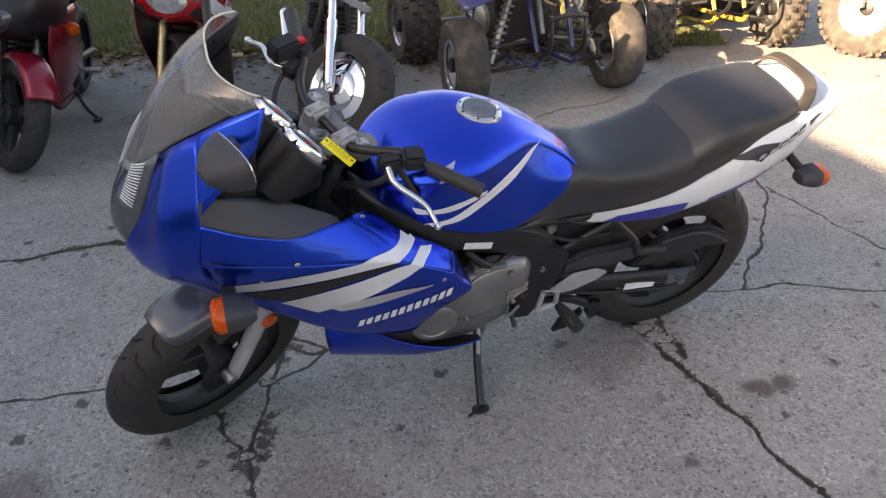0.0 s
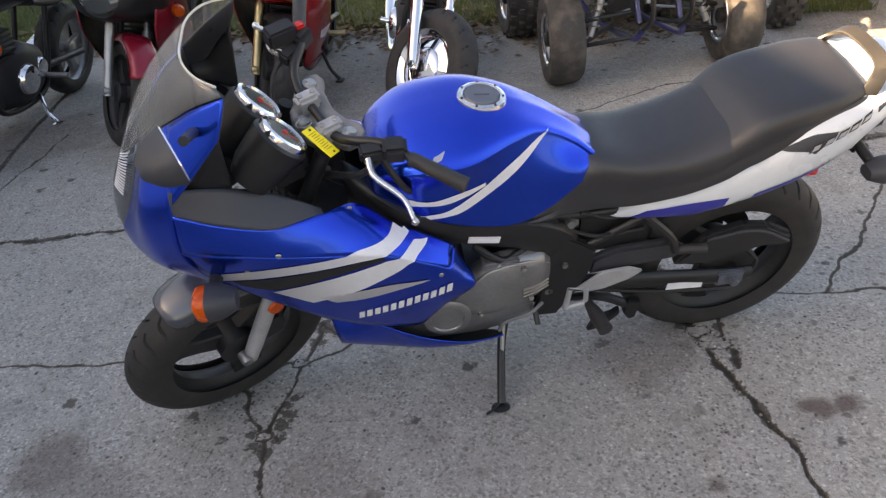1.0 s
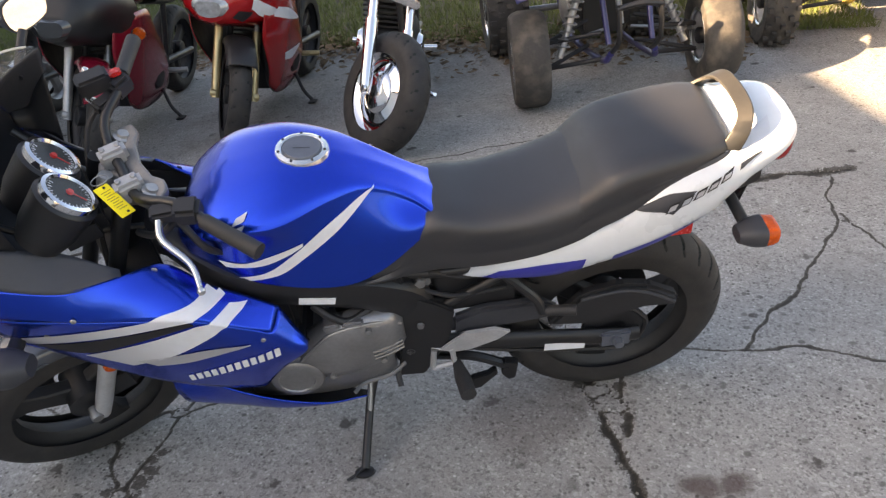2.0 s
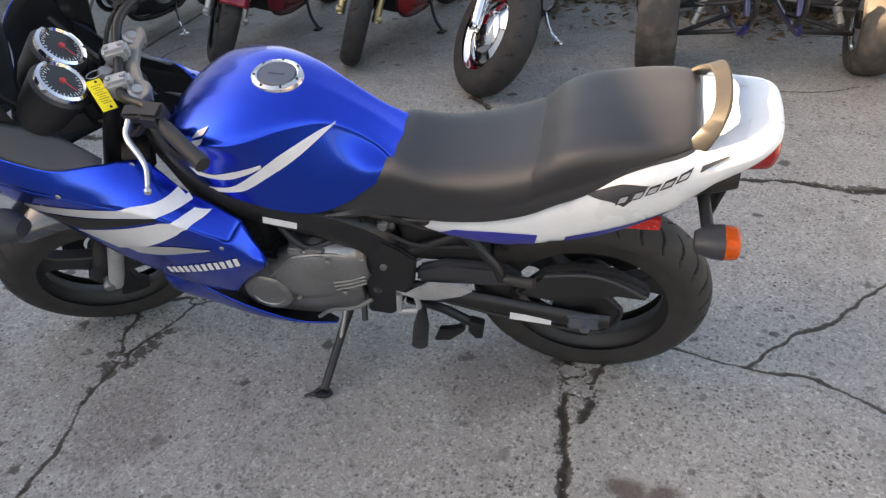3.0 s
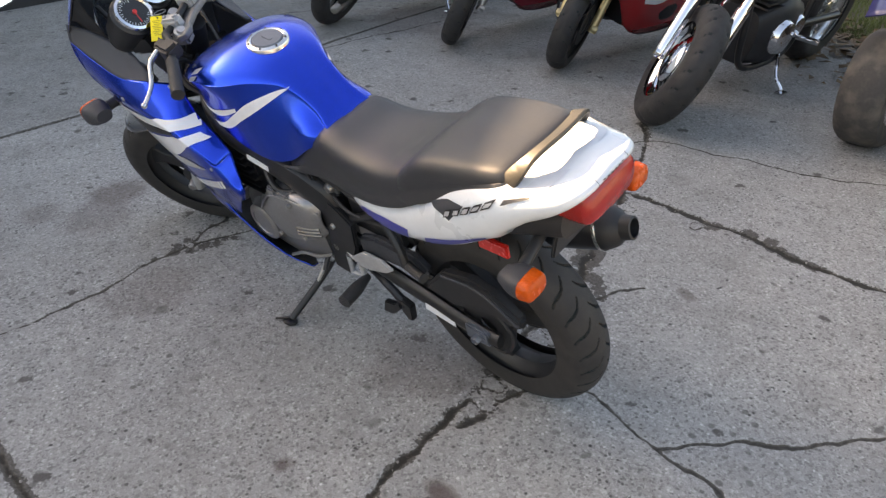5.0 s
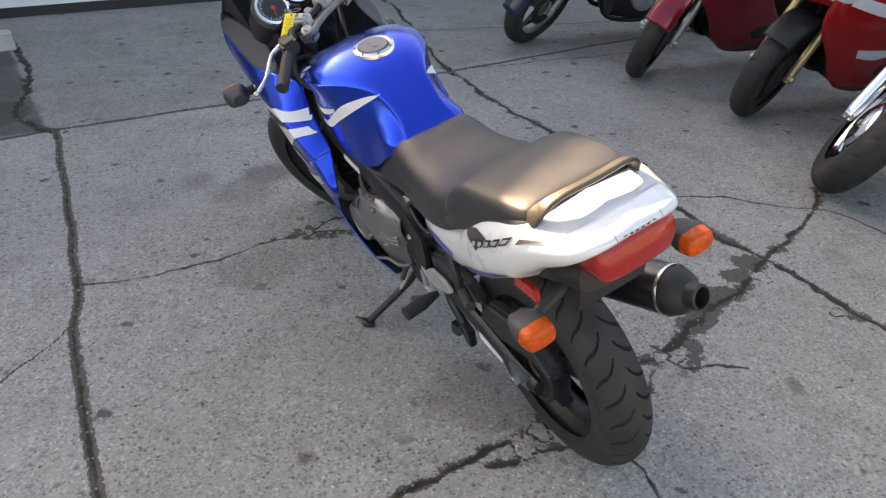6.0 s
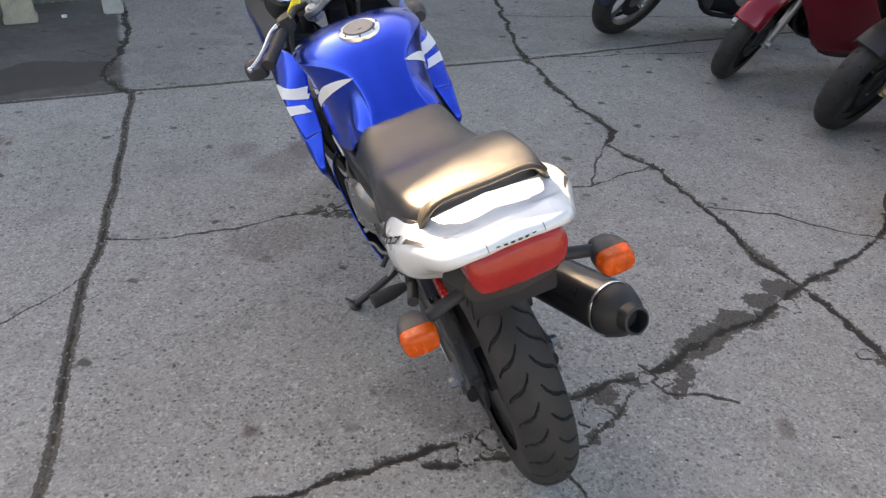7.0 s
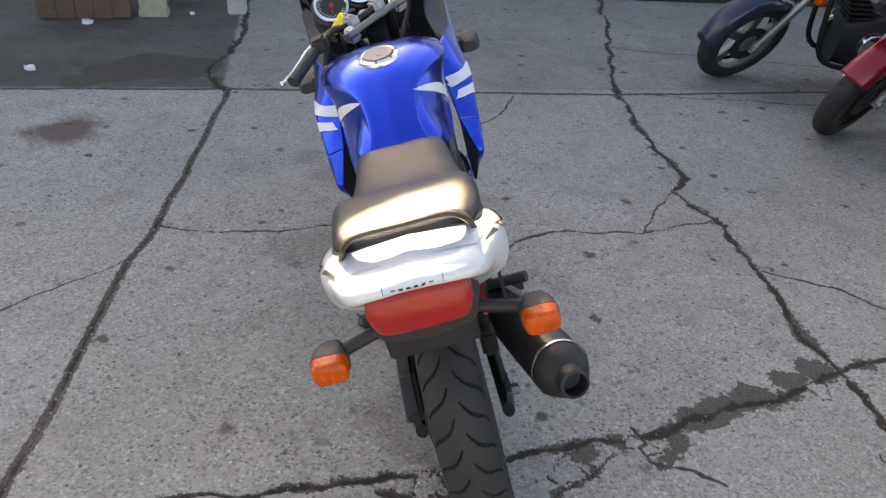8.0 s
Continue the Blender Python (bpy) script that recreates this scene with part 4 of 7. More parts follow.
    part("sticker", block(0.085, 0.192, 0.117, 0.1185, 0.285, 0.312, 0.0), PAPER, bike, "white caution sticker on the swingarm", False, m=Matrix.Translation((0.14, 0, 0.3)) @ Matrix.Rotation(radians(-6), 4, "Y") @ Matrix.Translation((-0.14, 0, -0.3)))
    part("chain_guard", plate([(0.185, 0.380), (0.099, 0.478), (0.002, 0.500), (-0.068, 0.486), (-0.149, 0.434), (-0.146, 0.396), (-0.065, 0.403), (0.076, 0.364)], 0.078, 0.112, 0.009), MATT_BLACK, bike, "black plastic chain guard", smooth=False)
    part("guard_ridge", tube([(0.100, 0.110, 0.466), (0.0, 0.112, 0.482), (-0.07, 0.112, 0.462), (-0.140, 0.112, 0.415)], 0.005, 20, 6), GREY_PLASTIC, bike, "ridge along the chain guard")
    part("rear_hugger", sheet([[(0.345 * math.cos(a), y, 0.30 + 0.345 * math.sin(a)) for y in (-0.075, -0.03, 0.03, 0.075)] for a in (0.20, 0.40, 0.60, 0.78)], 14, 8), MATT_BLACK, bike, "black rear mudguard", thick=0.003, out=(0, 0, 0.30))
    part("chain", tube([(0.50, 0.075, 0.41), (0.25, 0.078, 0.395), (0.0, 0.080, 0.385), (-0.07, 0.080, 0.34), (-0.085, 0.080, 0.30), (-0.06, 0.080, 0.24), (0.0, 0.080, 0.215), (0.25, 0.078, 0.255), (0.48, 0.075, 0.32)], 0.007, 60, 6), MATT_BLACK, bike, "oily drive chain")
    part("sprocket", lathe([(0.03, 0.073), (0.075, 0.073), (0.088, 0.076), (0.085, 0.080), (0.03, 0.080)], 44), MATT_BLACK, bike, m=rear)
    part("shock_absorber", tube([(0.40, 0, 0.42), (0.30, 0, 0.64)], 0.035, 6, 14), STEEL, bike)
    part("rear_caliper", block(0.040, 0.130, -0.118, -0.078, 0.375, 0.450, 0.010), MATT_BLACK, bike, "black rear brake caliper")
    part("torque_rod", tube([(0.13, -0.125, 0.400), (0.42, -0.115, 0.360)], 0.009, 4, 8), STEEL, bike, "bare brake torque rod")
    part("brake_hose", tube([(0.08, -0.10, 0.45), (0.12, -0.12, 0.52), (0.25, -0.11, 0.50), (0.40, -0.11, 0.56)], 0.006, 20, 8), MATT_BLACK, bike)
    part("muffler_hanger", plate([(0.16, 0.60), (0.20, 0.60), (0.10, 0.47), (0.06, 0.48)], -0.165, -0.158, 0.002), BLACK, bike, smooth=False)
    muf = Matrix.Translation((-0.034, -0.199, 0.455)) @ Matrix.Rotation(radians(11), 4, "Z") @ Matrix.Diagonal((1, 0.92, 0.92, 1)) @ Matrix.Rotation(radians(14), 4, "Y")
    ex = part("exhaust_muffler", lathe([(0.025, 0.36), (0.040, 0.30), (0.062, 0.24), (0.066, 0.20), (0.066, -0.135), (0.062, -0.150)], 40, "X"), MUFFLER, bike, "long black exhaust muffler", m=muf)
    part("end_cap", lathe([(0.064, -0.147), (0.062, -0.160), (0.052, -0.182), (0.036, -0.196), (0.033, -0.222), (0.027, -0.224), (0.026, -0.19), (0.0, -0.185)], 40, "X"), MATT_BLACK, ex, "matt black tapered end cap", m=muf)
    part("band", lathe([(0.067, -0.147), (0.0680, -0.145), (0.0680, -0.139), (0.067, -0.137)], 40, "X"), POLISHED, ex, "bright band", m=muf)
    part("exhaust_pipe", tube([(0.30, -0.14, 0.365), (0.45, -0.14, 0.26), (0.65, -0.10, 0.17), (0.90, -0.07, 0.18), (1.04, -0.06, 0.30), (1.06, -0.06, 0.42)], 0.021, 30, 12), STEEL, bike)

    # frame and engine
    for s in (1, -1):
        part("frame_spar", sheet([[(1.03, s * 0.045, 0.86), (1.03, s * 0.075, 0.83), (1.03, s * 0.075, 0.76), (1.03, s * 0.045, 0.73)],
                                  [(0.90, s * 0.09, 0.775), (0.90, s * 0.150, 0.76), (0.90, s * 0.150, 0.68), (0.90, s * 0.09, 0.665)],
                                  [(0.75, s * 0.11, 0.695), (0.75, s * 0.150, 0.685), (0.75, s * 0.150, 0.625), (0.75, s * 0.11, 0.61)],
                                  [(0.58, s * 0.09, 0.660), (0.58, s * 0.140, 0.645), (0.59, s * 0.140, 0.560), (0.62, s * 0.09, 0.53)],
                                  [(0.47, s * 0.07, 0.560), (0.47, s * 0.115, 0.545), (0.57, s * 0.115, 0.47), (0.60, s * 0.07, 0.46)],
                                  [(0.48, s * 0.06, 0.400), (0.48, s * 0.105, 0.400), (0.585, s * 0.105, 0.38), (0.60, s * 0.06, 0.38)],
                                  [(0.50, s * 0.06, 0.300), (0.50, s * 0.100, 0.300), (0.57, s * 0.100, 0.30), (0.58, s * 0.06, 0.30)]], 30, 9), BLACK, bike, "black steel frame spar", thick=0.004)
        part("subframe_rail", tube([(0.56, s * 0.085, 0.62), (0.35, s * 0.095, 0.62), (0.05, s * 0.095, 0.68), (-0.15, s * 0.075, 0.76)], 0.014, 20, 10), BLACK, bike)
        part("subframe_stay", tube([(0.53, s * 0.095, 0.45), (0.30, s * 0.10, 0.58), (0.15, s * 0.095, 0.66)], 0.013, 12, 10), BLACK, bike)
        part("pivot_bolt", lathe([(0, 0.010), (0.012, 0.010), (0.016, 0.004), (0.016, -0.006)], 12), ALU, bike, m=Matrix.Translation((0.537, s * 0.112, 0.365)) @ (Matrix.Identity(4) if s > 0 else Matrix.Rotation(math.pi, 4, "X")))
    part("sticker", block(0.678, 0.760, 0.1550, 0.1580, 0.631, 0.650, 0.0), PAPER, bike, "white warning sticker on the frame", False, m=Matrix.Translation((0.719, 0.152, 0.64)) @ Matrix.Rotation(radians(-15), 4, "Y") @ Matrix.Rotation(radians(4), 4, "Z") @ Matrix.Translation((-0.719, -0.152, -0.64)))
    engine = part("crankcase", loft([
        (0.96, [(0, 0.42), (0.10, 0.42), (0.12, 0.36), (0.11, 0.26), (0, 0.24)]),
        (0.86, [(0, 0.48), (0.12, 0.47), (0.14, 0.38), (0.12, 0.24), (0, 0.21)]),
        (0.70, [(0, 0.50), (0.12, 0.50), (0.145, 0.40), (0.12, 0.24), (0, 0.21)]),
        (0.58, [(0, 0.47), (0.10, 0.46), (0.12, 0.38), (0.10, 0.27), (0, 0.25)])], 14, 16), CASE, bike, "dusty grey engine crankcase")
    for s in (1, -1):
        part("generator_cover", lathe([(0.078, 0), (0.078, 0.022), (0.070, 0.034), (0.066, 0.040), (0.066, 0.047), (0.060, 0.052), (0.046, 0.053), (0.044, 0.050), (0.0, 0.051)], 40), CASE, engine, "round grey engine cover", m=Matrix.Translation((0.826, s * 0.120, 0.374)) @ (Matrix.Identity(4) if s > 0 else Matrix.Rotation(math.pi, 4, "X")))
        cov = [(0.80, [(0.12 * s, 0.490), (0.150 * s, 0.482), (0.165 * s, 0.44), (0.15 * s, 0.36), (0.12 * s, 0.345)]),
               (0.70, [(0.12 * s, 0.548), (0.162 * s, 0.538), (0.176 * s, 0.46), (0.165 * s, 0.365), (0.12 * s, 0.352)]),
               (0.58, [(0.10 * s, 0.552), (0.152 * s, 0.542), (0.164 * s, 0.48), (0.152 * s, 0.400), (0.10 * s, 0.392)]),
               (0.54, [(0.09 * s, 0.520), (0.120 * s, 0.510), (0.132 * s, 0.47), (0.120 * s, 0.425), (0.09 * s, 0.42)])]
        part("sprocket_cover", sheet([[(x, y, z) for y, z in pr] for x, pr in cov], 18, 12), CASE, engine, "cast grey side cover", thick=0.006, out=(0.7, 0, 0.42))
    for k in range(3):
        part("cover_rib", tube([(0.548, 0.146, 0.424 + 0.013 * k), (0.585, 0.163, 0.424 + 0.013 * k), (0.622, 0.174, 0.424 + 0.013 * k)], 0.0035, 6, 6), CASE, engine)
    for k in range(7):
        z = 0.50 + 0.022 * k
        part("cylinder_fin", block(0.76 + 0.012 * k, 0.93 + 0.012 * k, -0.155, 0.155, z, z + 0.006, 0.002), MATT_BLACK, engine)
    part("cylinder_block", block(0.78, 0.95, -0.135, 0.135, 0.48, 0.66, 0.012), MATT_BLACK, engine)
    for x, w in ((0.705, 0.020), (0.655, 0.026)):
        part("cover_lug", block(x - w, x + w, 0.118, 0.166, 0.530, 0.556, 0.005), CASE, engine, "raised lug on the cover")
    part("airbox", block(0.48, 0.72, -0.085, 0.085, 0.46, 0.67, 0.02), MATT_BLACK, bike)
    part("battery_box", block(0.24, 0.47, -0.080, 0.080, 0.44, 0.64, 0.02), MATT_BLACK, bike)
    part("swingarm_cover", plate([(0.428, 0.392), (0.421, 0.452), (0.349, 0.478), (0.200, 0.478), (0.150, 0.440), (0.183, 0.408)], 0.080, 0.110, 0.010), GREY_PLASTIC, bike, "dull black plastic swingarm cover", smooth=False)
    for s in (1, -1):
        br = part("footpeg_bracket", plate([(0.462, 0.366), (0.430, 0.392), (0.391, 0.421), (0.318, 0.424), (0.278, 0.404), (0.312, 0.378), (0.383, 0.353), (0.430, 0.350)], s * 0.120, s * 0.131, 0.003), CLAMP, bike, "bare aluminium footpeg bracket")
        part("bracket_loop", tube([(0.488, s * 0.124, 0.288), (0.478, s * 0.124, 0.366), (0.432, s * 0.125, 0.362), (0.430, s * 0.125, 0.302), (0.488, s * 0.124, 0.288)], 0.009, 0, 8, False), CLAMP, br)
        part("pivot_plate", plate([(0.605, 0.640), (0.660, 0.590), (0.590, 0.515), (0.557, 0.408), (0.580, 0.268), (0.511, 0.262), (0.470, 0.330), (0.430, 0.410), (0.413, 0.500), (0.452, 0.535), (0.505, 0.570), (0.530, 0.650)], s * 0.104, s * 0.122, 0.005), BLACK, bike, "black frame plate round the swingarm pivot", smooth=False)
        part("cover_seam", tube([(0.80, s * 0.168, 0.445), (0.745, s * 0.172, 0.505), (0.70, s * 0.168, 0.535), (0.60, s * 0.158, 0.540), (0.545, s * 0.135, 0.500)], 0.004, 20, 6), CASE, engine)
        for x, z in ((0.735, 0.372), (0.60, 0.412), (0.62, 0.528)):
            part("cover_bolt", lathe([(0, 0.008), (0.005, 0.008), (0.008, 0.006), (0.008, -0.004)], 8), STEEL, engine, m=Matrix.Translation((x, s * 0.170, z)) @ (Matrix.Identity(4) if s > 0 else Matrix.Rotation(math.pi, 4, "X")))
        part("engine_hose", tube([(0.74, s * 0.13, 0.60), (0.70, s * 0.150, 0.570), (0.66, s * 0.148, 0.548), (0.60, s * 0.12, 0.56)], 0.010, 14, 8), MATT_BLACK, engine)
        part("footpeg", tube([(0.425, s * 0.120, 0.300), (0.415, s * 0.175, 0.303), (0.405, s * 0.235, 0.306)], [0.011, 0.021, 0.021], 10, 12), GRIP, br, "black rubber footpeg")
        part("rear_peg", tube([(0.20, s * 0.13, 0.47), (0.165, s * 0.225, 0.495)] if s < 0 else [(0.20, 0.13, 0.47), (0.12, 0.15, 0.48)], 0.014, 6, 10), GRIP, br, "folded pillion footpeg")
    part("shift_lever", tube([(0.555, 0.130, 0.335), (0.60, 0.150, 0.318), (0.665, 0.160, 0.312), (0.690, 0.190, 0.318)], 0.0055, 14, 8), YOKE, bike, "bare gear lever")
    part("shift_peg", tube([(0.580, 0.135, 0.318), (0.575, 0.165, 0.285)], 0.008, 4, 8), GRIP, bike, "rubber tip of the gear linkage")
    part("seat_lock", lathe([(0, 0.012), (0.012, 0.012), (0.016, 0.004), (0.016, -0.03)], 14), STEEL, bike, "bare seat lock", m=Matrix.Translation((0.485, 0.100, 0.600)))
    part("seat_lock_plate", plate([(0.46, 0.575), (0.53, 0.590), (0.54, 0.625), (0.50, 0.620), (0.46, 0.600)], 0.088, 0.096, 0.002), STEEL, bike)
    for k, (x, z) in enumerate(((0.60, 0.60), (0.66, 0.63), (0.42, 0.55), (0.38, 0.60), (0.56, 0.52))):
        part("cable", tube([(x + 0.08, 0.10, z + 0.03), (x, 0.128 - 0.008 * k, z), (x - 0.06, 0.105, z - 0.05 + 0.02 * k), (x - 0.14, 0.09, z - 0.02)], 0.006, 16, 8), MATT_BLACK, bike)
    for x, z in ((0.58, 0.30), (0.50, 0.47), (0.60, 0.60)):
        part("frame_bolt", lathe([(0, 0.008), (0.008, 0.008), (0.010, 0.0)], 6), STEEL, bike, m=Matrix.Translation((x, 0.125, z)))
    stand = part("sidestand", tube([(0.655, 0.085, 0.225), (0.675, 0.140, 0.172), (0.703, 0.278, 0.094)], [0.014, 0.012, 0.012], 12, 10), BLACK, bike, "black steel sidestand")
    foot_m = Matrix.Translation((0.706, 0.285, 0.0885)) @ Matrix.Rotation(radians(16), 4, "X")
    part("stand_foot", shifted(lathe([(0, 0.007), (0.014, 0.007), (0.021, 0.003), (0.022, -0.003), (0.018, -0.007), (0, -0.008)], 20, "Z"), foot_m @ Matrix.Diagonal((1.25, 0.95, 1, 1))), BLACK, stand, "round steel foot")
    part("stand_tang", tube([(0.703, 0.276, 0.100), (0.730, 0.296, 0.098), (0.752, 0.306, 0.094)], 0.0042, 8, 8), BLACK, stand, "thin steel tang for the boot")
    part("stand_spring", tube([(0.66, 0.095, 0.24), (0.683, 0.18, 0.135)], 0.007, 20, 8), STEEL, stand)
    prop = part("centre_stand", tube([(0.48, 0.07, 0.270), (0.38, 0.100, 0.285), (0.29, 0.110, 0.240)], [0.012, 0.013, 0.014], 12, 8), BLACK, bike, "folded black centre stand")
    part("stand_tang", plate([(0.300, 0.268), (0.262, 0.256), (0.272, 0.190), (0.292, 0.186), (0.310, 0.218)], 0.100, 0.122, 0.003), BLACK, prop, smooth=False)
    part("stand_tang", plate([(0.322, 0.236), (0.345, 0.218), (0.392, 0.206), (0.412, 0.152), (0.366, 0.160), (0.318, 0.212)], 0.100, 0.118, 0.003), BLACK, prop, smooth=False)

    # fairing
    for s in (1, -1):
        def side(net):
            return [[(x, s * y, z) for x, y, z in r] for r in net]
        nose = part("nose_panel", sheet(side([
            [(1.440, 0.101, 1.000), (1.488, 0.119, 0.890), (1.548, 0.090, 0.780), (1.535, 0.02, 0.690), (1.470, 0.02, 0.640)],
            [(1.422, 0.113, 1.026), (1.474, 0.156, 0.896), (1.516, 0.137, 0.762), (1.485, 0.115, 0.690), (1.43, 0.10, 0.635)],
            [(1.400, 0.128, 1.050), (1.446, 0.205, 0.920), (1.455, 0.205, 0.775), (1.425, 0.180, 0.700), (1.37, 0.165, 0.640)],
            [(1.345, 0.150, 1.088), (1.370, 0.243, 0.955), (1.388, 0.246, 0.825), (1.360, 0.216, 0.715), (1.330, 0.196, 0.645)]]), 22, 16), BLUE, bike, "metallic blue nose fairing", thick=0.004, inner=GREY_PLASTIC)
        crest = part("crest_panel", sheet(side([
            [(1.345, 0.150, 1.088), (1.362, 0.205, 1.025), (1.370, 0.243, 0.955)],
            [(1.285, 0.170, 1.126), (1.302, 0.209, 1.070), (1.318, 0.236, 1.005)],
            [(1.213, 0.196, 1.160), (1.222, 0.208, 1.130), (1.240, 0.222, 1.085)]]), 14, 8), BLUE, bike, "blue upper fairing edge", thick=0.004, inner=GREY_PLASTIC, dark_rim=True)
        part("inner_panel", sheet(side([
            [(1.366, 0.236, 0.985), (1.370, 0.245, 0.955), (1.370, 0.250, 0.935)],
            [(1.300, 0.200, 0.955), (1.296, 0.222, 0.915), (1.290, 0.241, 0.882)],
            [(1.20, 0.165, 0.900), (1.19, 0.20, 0.865), (1.185, 0.229, 0.840)],
            [(1.085, 0.180, 0.842), (1.082, 0.19, 0.840), (1.080, 0.196, 0.838)]]), 14, 8), INNER, bike, "grey textured inner fairing panel", thick=0.004, out=(1.25, 0.24 * s, 0.5))
        part("inner_wall", sheet(side([
            [(1.362, 0.222, 1.000), (1.356, 0.210, 0.985), (1.350, 0.205, 0.965)],
            [(1.318, 0.230, 1.004), (1.316, 0.212, 0.985), (1.312, 0.202, 0.955)],
            [(1.280, 0.224, 1.046), (1.279, 0.206, 1.000), (1.278, 0.192, 0.945)],
            [(1.240, 0.218, 1.086), (1.247, 0.200, 1.010), (1.255, 0.182, 0.930)]]), 14, 10), BLACK, bike, "black inner wall of the fairing", thick=0.003, out=(1.25, 0, 1.0))
        upper = part("upper_side_panel", sheet(side([
            [(1.372, 0.250, 0.935), (1.384, 0.250, 0.880), (1.388, 0.246, 0.825)],
            [(1.290, 0.240, 0.882), (1.292, 0.247, 0.840), (1.293, 0.250, 0.800)],
            [(1.185, 0.226, 0.842), (1.183, 0.242, 0.808), (1.180, 0.252, 0.775)],
            [(1.080, 0.195, 0.838), (1.072, 0.228, 0.800), (1.065, 0.254, 0.757)],
            [(1.005, 0.152, 0.815), (0.985, 0.206, 0.782), (0.965, 0.254, 0.738)],
            [(0.930, 0.168, 0.754), (0.908, 0.208, 0.728), (0.885, 0.247, 0.693)],
            [(0.862, 0.174, 0.712), (0.856, 0.209, 0.697), (0.850, 0.243, 0.671)],
            [(0.797, 0.181, 0.668), (0.806, 0.209, 0.659), (0.815, 0.235, 0.649)]]), 34, 10), BLUE, bike, "metallic blue upper side fairing", thick=0.004, inner=GREY_PLASTIC)
        panel = part("side_panel", sheet(side([
            [(1.388, 0.246, 0.825), (1.372, 0.226, 0.745), (1.350, 0.208, 0.690), (1.330, 0.196, 0.650)],
            [(1.293, 0.250, 0.800), (1.275, 0.234, 0.720), (1.258, 0.218, 0.650), (1.240, 0.200, 0.575)],
            [(1.180, 0.252, 0.775), (1.168, 0.239, 0.690), (1.152, 0.222, 0.600), (1.135, 0.198, 0.490)],
            [(1.065, 0.254, 0.757), (1.052, 0.243, 0.660), (1.040, 0.225, 0.550), (1.030, 0.194, 0.430)],
            [(0.965, 0.254, 0.738), (0.948, 0.244, 0.640), (0.930, 0.226, 0.520), (0.910, 0.194, 0.400)],
            [(0.885, 0.247, 0.693), (0.868, 0.244, 0.610), (0.862, 0.226, 0.520), (0.866, 0.202, 0.440)],
            [(0.850, 0.243, 0.671), (0.828, 0.240, 0.605), (0.815, 0.227, 0.535), (0.835, 0.206, 0.475)],
            [(0.815, 0.235, 0.649), (0.787, 0.234, 0.603), (0.760, 0.230, 0.561), (0.806, 0.213, 0.505)],
            [(0.797, 0.181, 0.668), (0.775, 0.197, 0.618), (0.753, 0.212, 0.563), (0.800, 0.204, 0.503)]]), 38, 20), BLUE, bike, "metallic blue side fairing with white and grey stripes", thick=0.004, inner=GREY_PLASTIC)
        both = [panel, upper, nose]
        part("side_stripe", decal(both, [(1.335, 0.697), (1.15, 0.711), (1.005, 0.730), (0.952, 0.735), (0.899, 0.731)], [(1.330, 0.731), (1.145, 0.742), (1.050, 0.753), (1.010, 0.759), (0.928, 0.756)], s, 60, 10, 0.002), STRIPE, panel, "white fairing stripe fading to grey")
        part("side_stripe", decal(both, [(1.150, 0.576), (1.03, 0.620), (0.940, 0.672), (0.905, 0.697), (0.858, 0.706)], [(1.235, 0.637), (1.073, 0.681), (0.985, 0.708), (0.952, 0.718), (0.891, 0.721)], s, 60, 10, 0.002), STRIPE, panel, "white fairing stripe fading to grey")
        part("side_stripe", decal(both, [(1.095, 0.571), (1.02, 0.580), (0.94, 0.601), (0.867, 0.625)], [(1.132, 0.600), (1.05, 0.612), (0.962, 0.624), (0.866, 0.628)], s, 30, 4, 0.002), SILVER, panel, "silver dart stripe")
        part("black_flash", decal(both, [(1.300, 0.668), (1.22, 0.648), (1.07, 0.690), (0.96, 0.722)], [(1.315, 0.692), (1.22, 0.697), (1.07, 0.716), (0.97, 0.733)], s, 40, 4, 0.0014), INK, panel, "black flash between the stripes")
        for k in range(6):
            x0 = 1.051 - 0.0405 * k
            z0 = 0.480 + 0.0146 * k
            for d, w in ((0.0, 0.014), (0.020, 0.014)):
                z1 = z0 + d * 0.36
                part("brand_mark", decal([panel], [(x0 - d, z1), (x0 - d - w, z1 + 0.36 * w)], [(x0 - d - 0.004, z1 + 0.033), (x0 - d - w - 0.004, z1 + 0.033 + 0.36 * w)], s, 3, 3, 0.0024), PAPER, panel, "plain white mark on the fairing")
        for x, y, z in ((1.19, 0.252, 0.782), (1.27, 0.236, 0.735), (1.024, 0.170, 0.818), (0.838, 0.241, 0.632)):
            part("fairing_screw", lathe([(0, 0.003), (0.005, 0.003), (0.007, 0)], 12), STEEL, panel, m=Matrix.Translation((x, s * y, z)) @ (Matrix.Identity(4) if s > 0 else Matrix.Rotation(math.pi, 4, "X")))
        part("belly_pan", sheet(side([
            [(1.135, 0.120, 0.460), (1.125, 0.165, 0.400), (1.118, 0.155, 0.325), (1.115, 0.110, 0.280), (1.115, 0.03, 0.265)],
            [(1.02, 0.185, 0.425), (1.00, 0.182, 0.370), (1.00, 0.160, 0.290), (1.00, 0.115, 0.250), (1.00, 0.03, 0.235)],
            [(0.90, 0.185, 0.330), (0.89, 0.180, 0.300), (0.885, 0.165, 0.255), (0.88, 0.120, 0.225), (0.88, 0.03, 0.215)],
            [(0.78, 0.170, 0.262), (0.775, 0.170, 0.255), (0.77, 0.158, 0.235), (0.77, 0.130, 0.220), (0.77, 0.08, 0.215)],
            [(0.675, 0.156, 0.248), (0.672, 0.155, 0.244), (0.670, 0.150, 0.238), (0.670, 0.142, 0.235), (0.670, 0.130, 0.234)]]), 22, 12), BLUE, bike, "blue belly pan", thick=0.004, inner=MATT_BLACK)
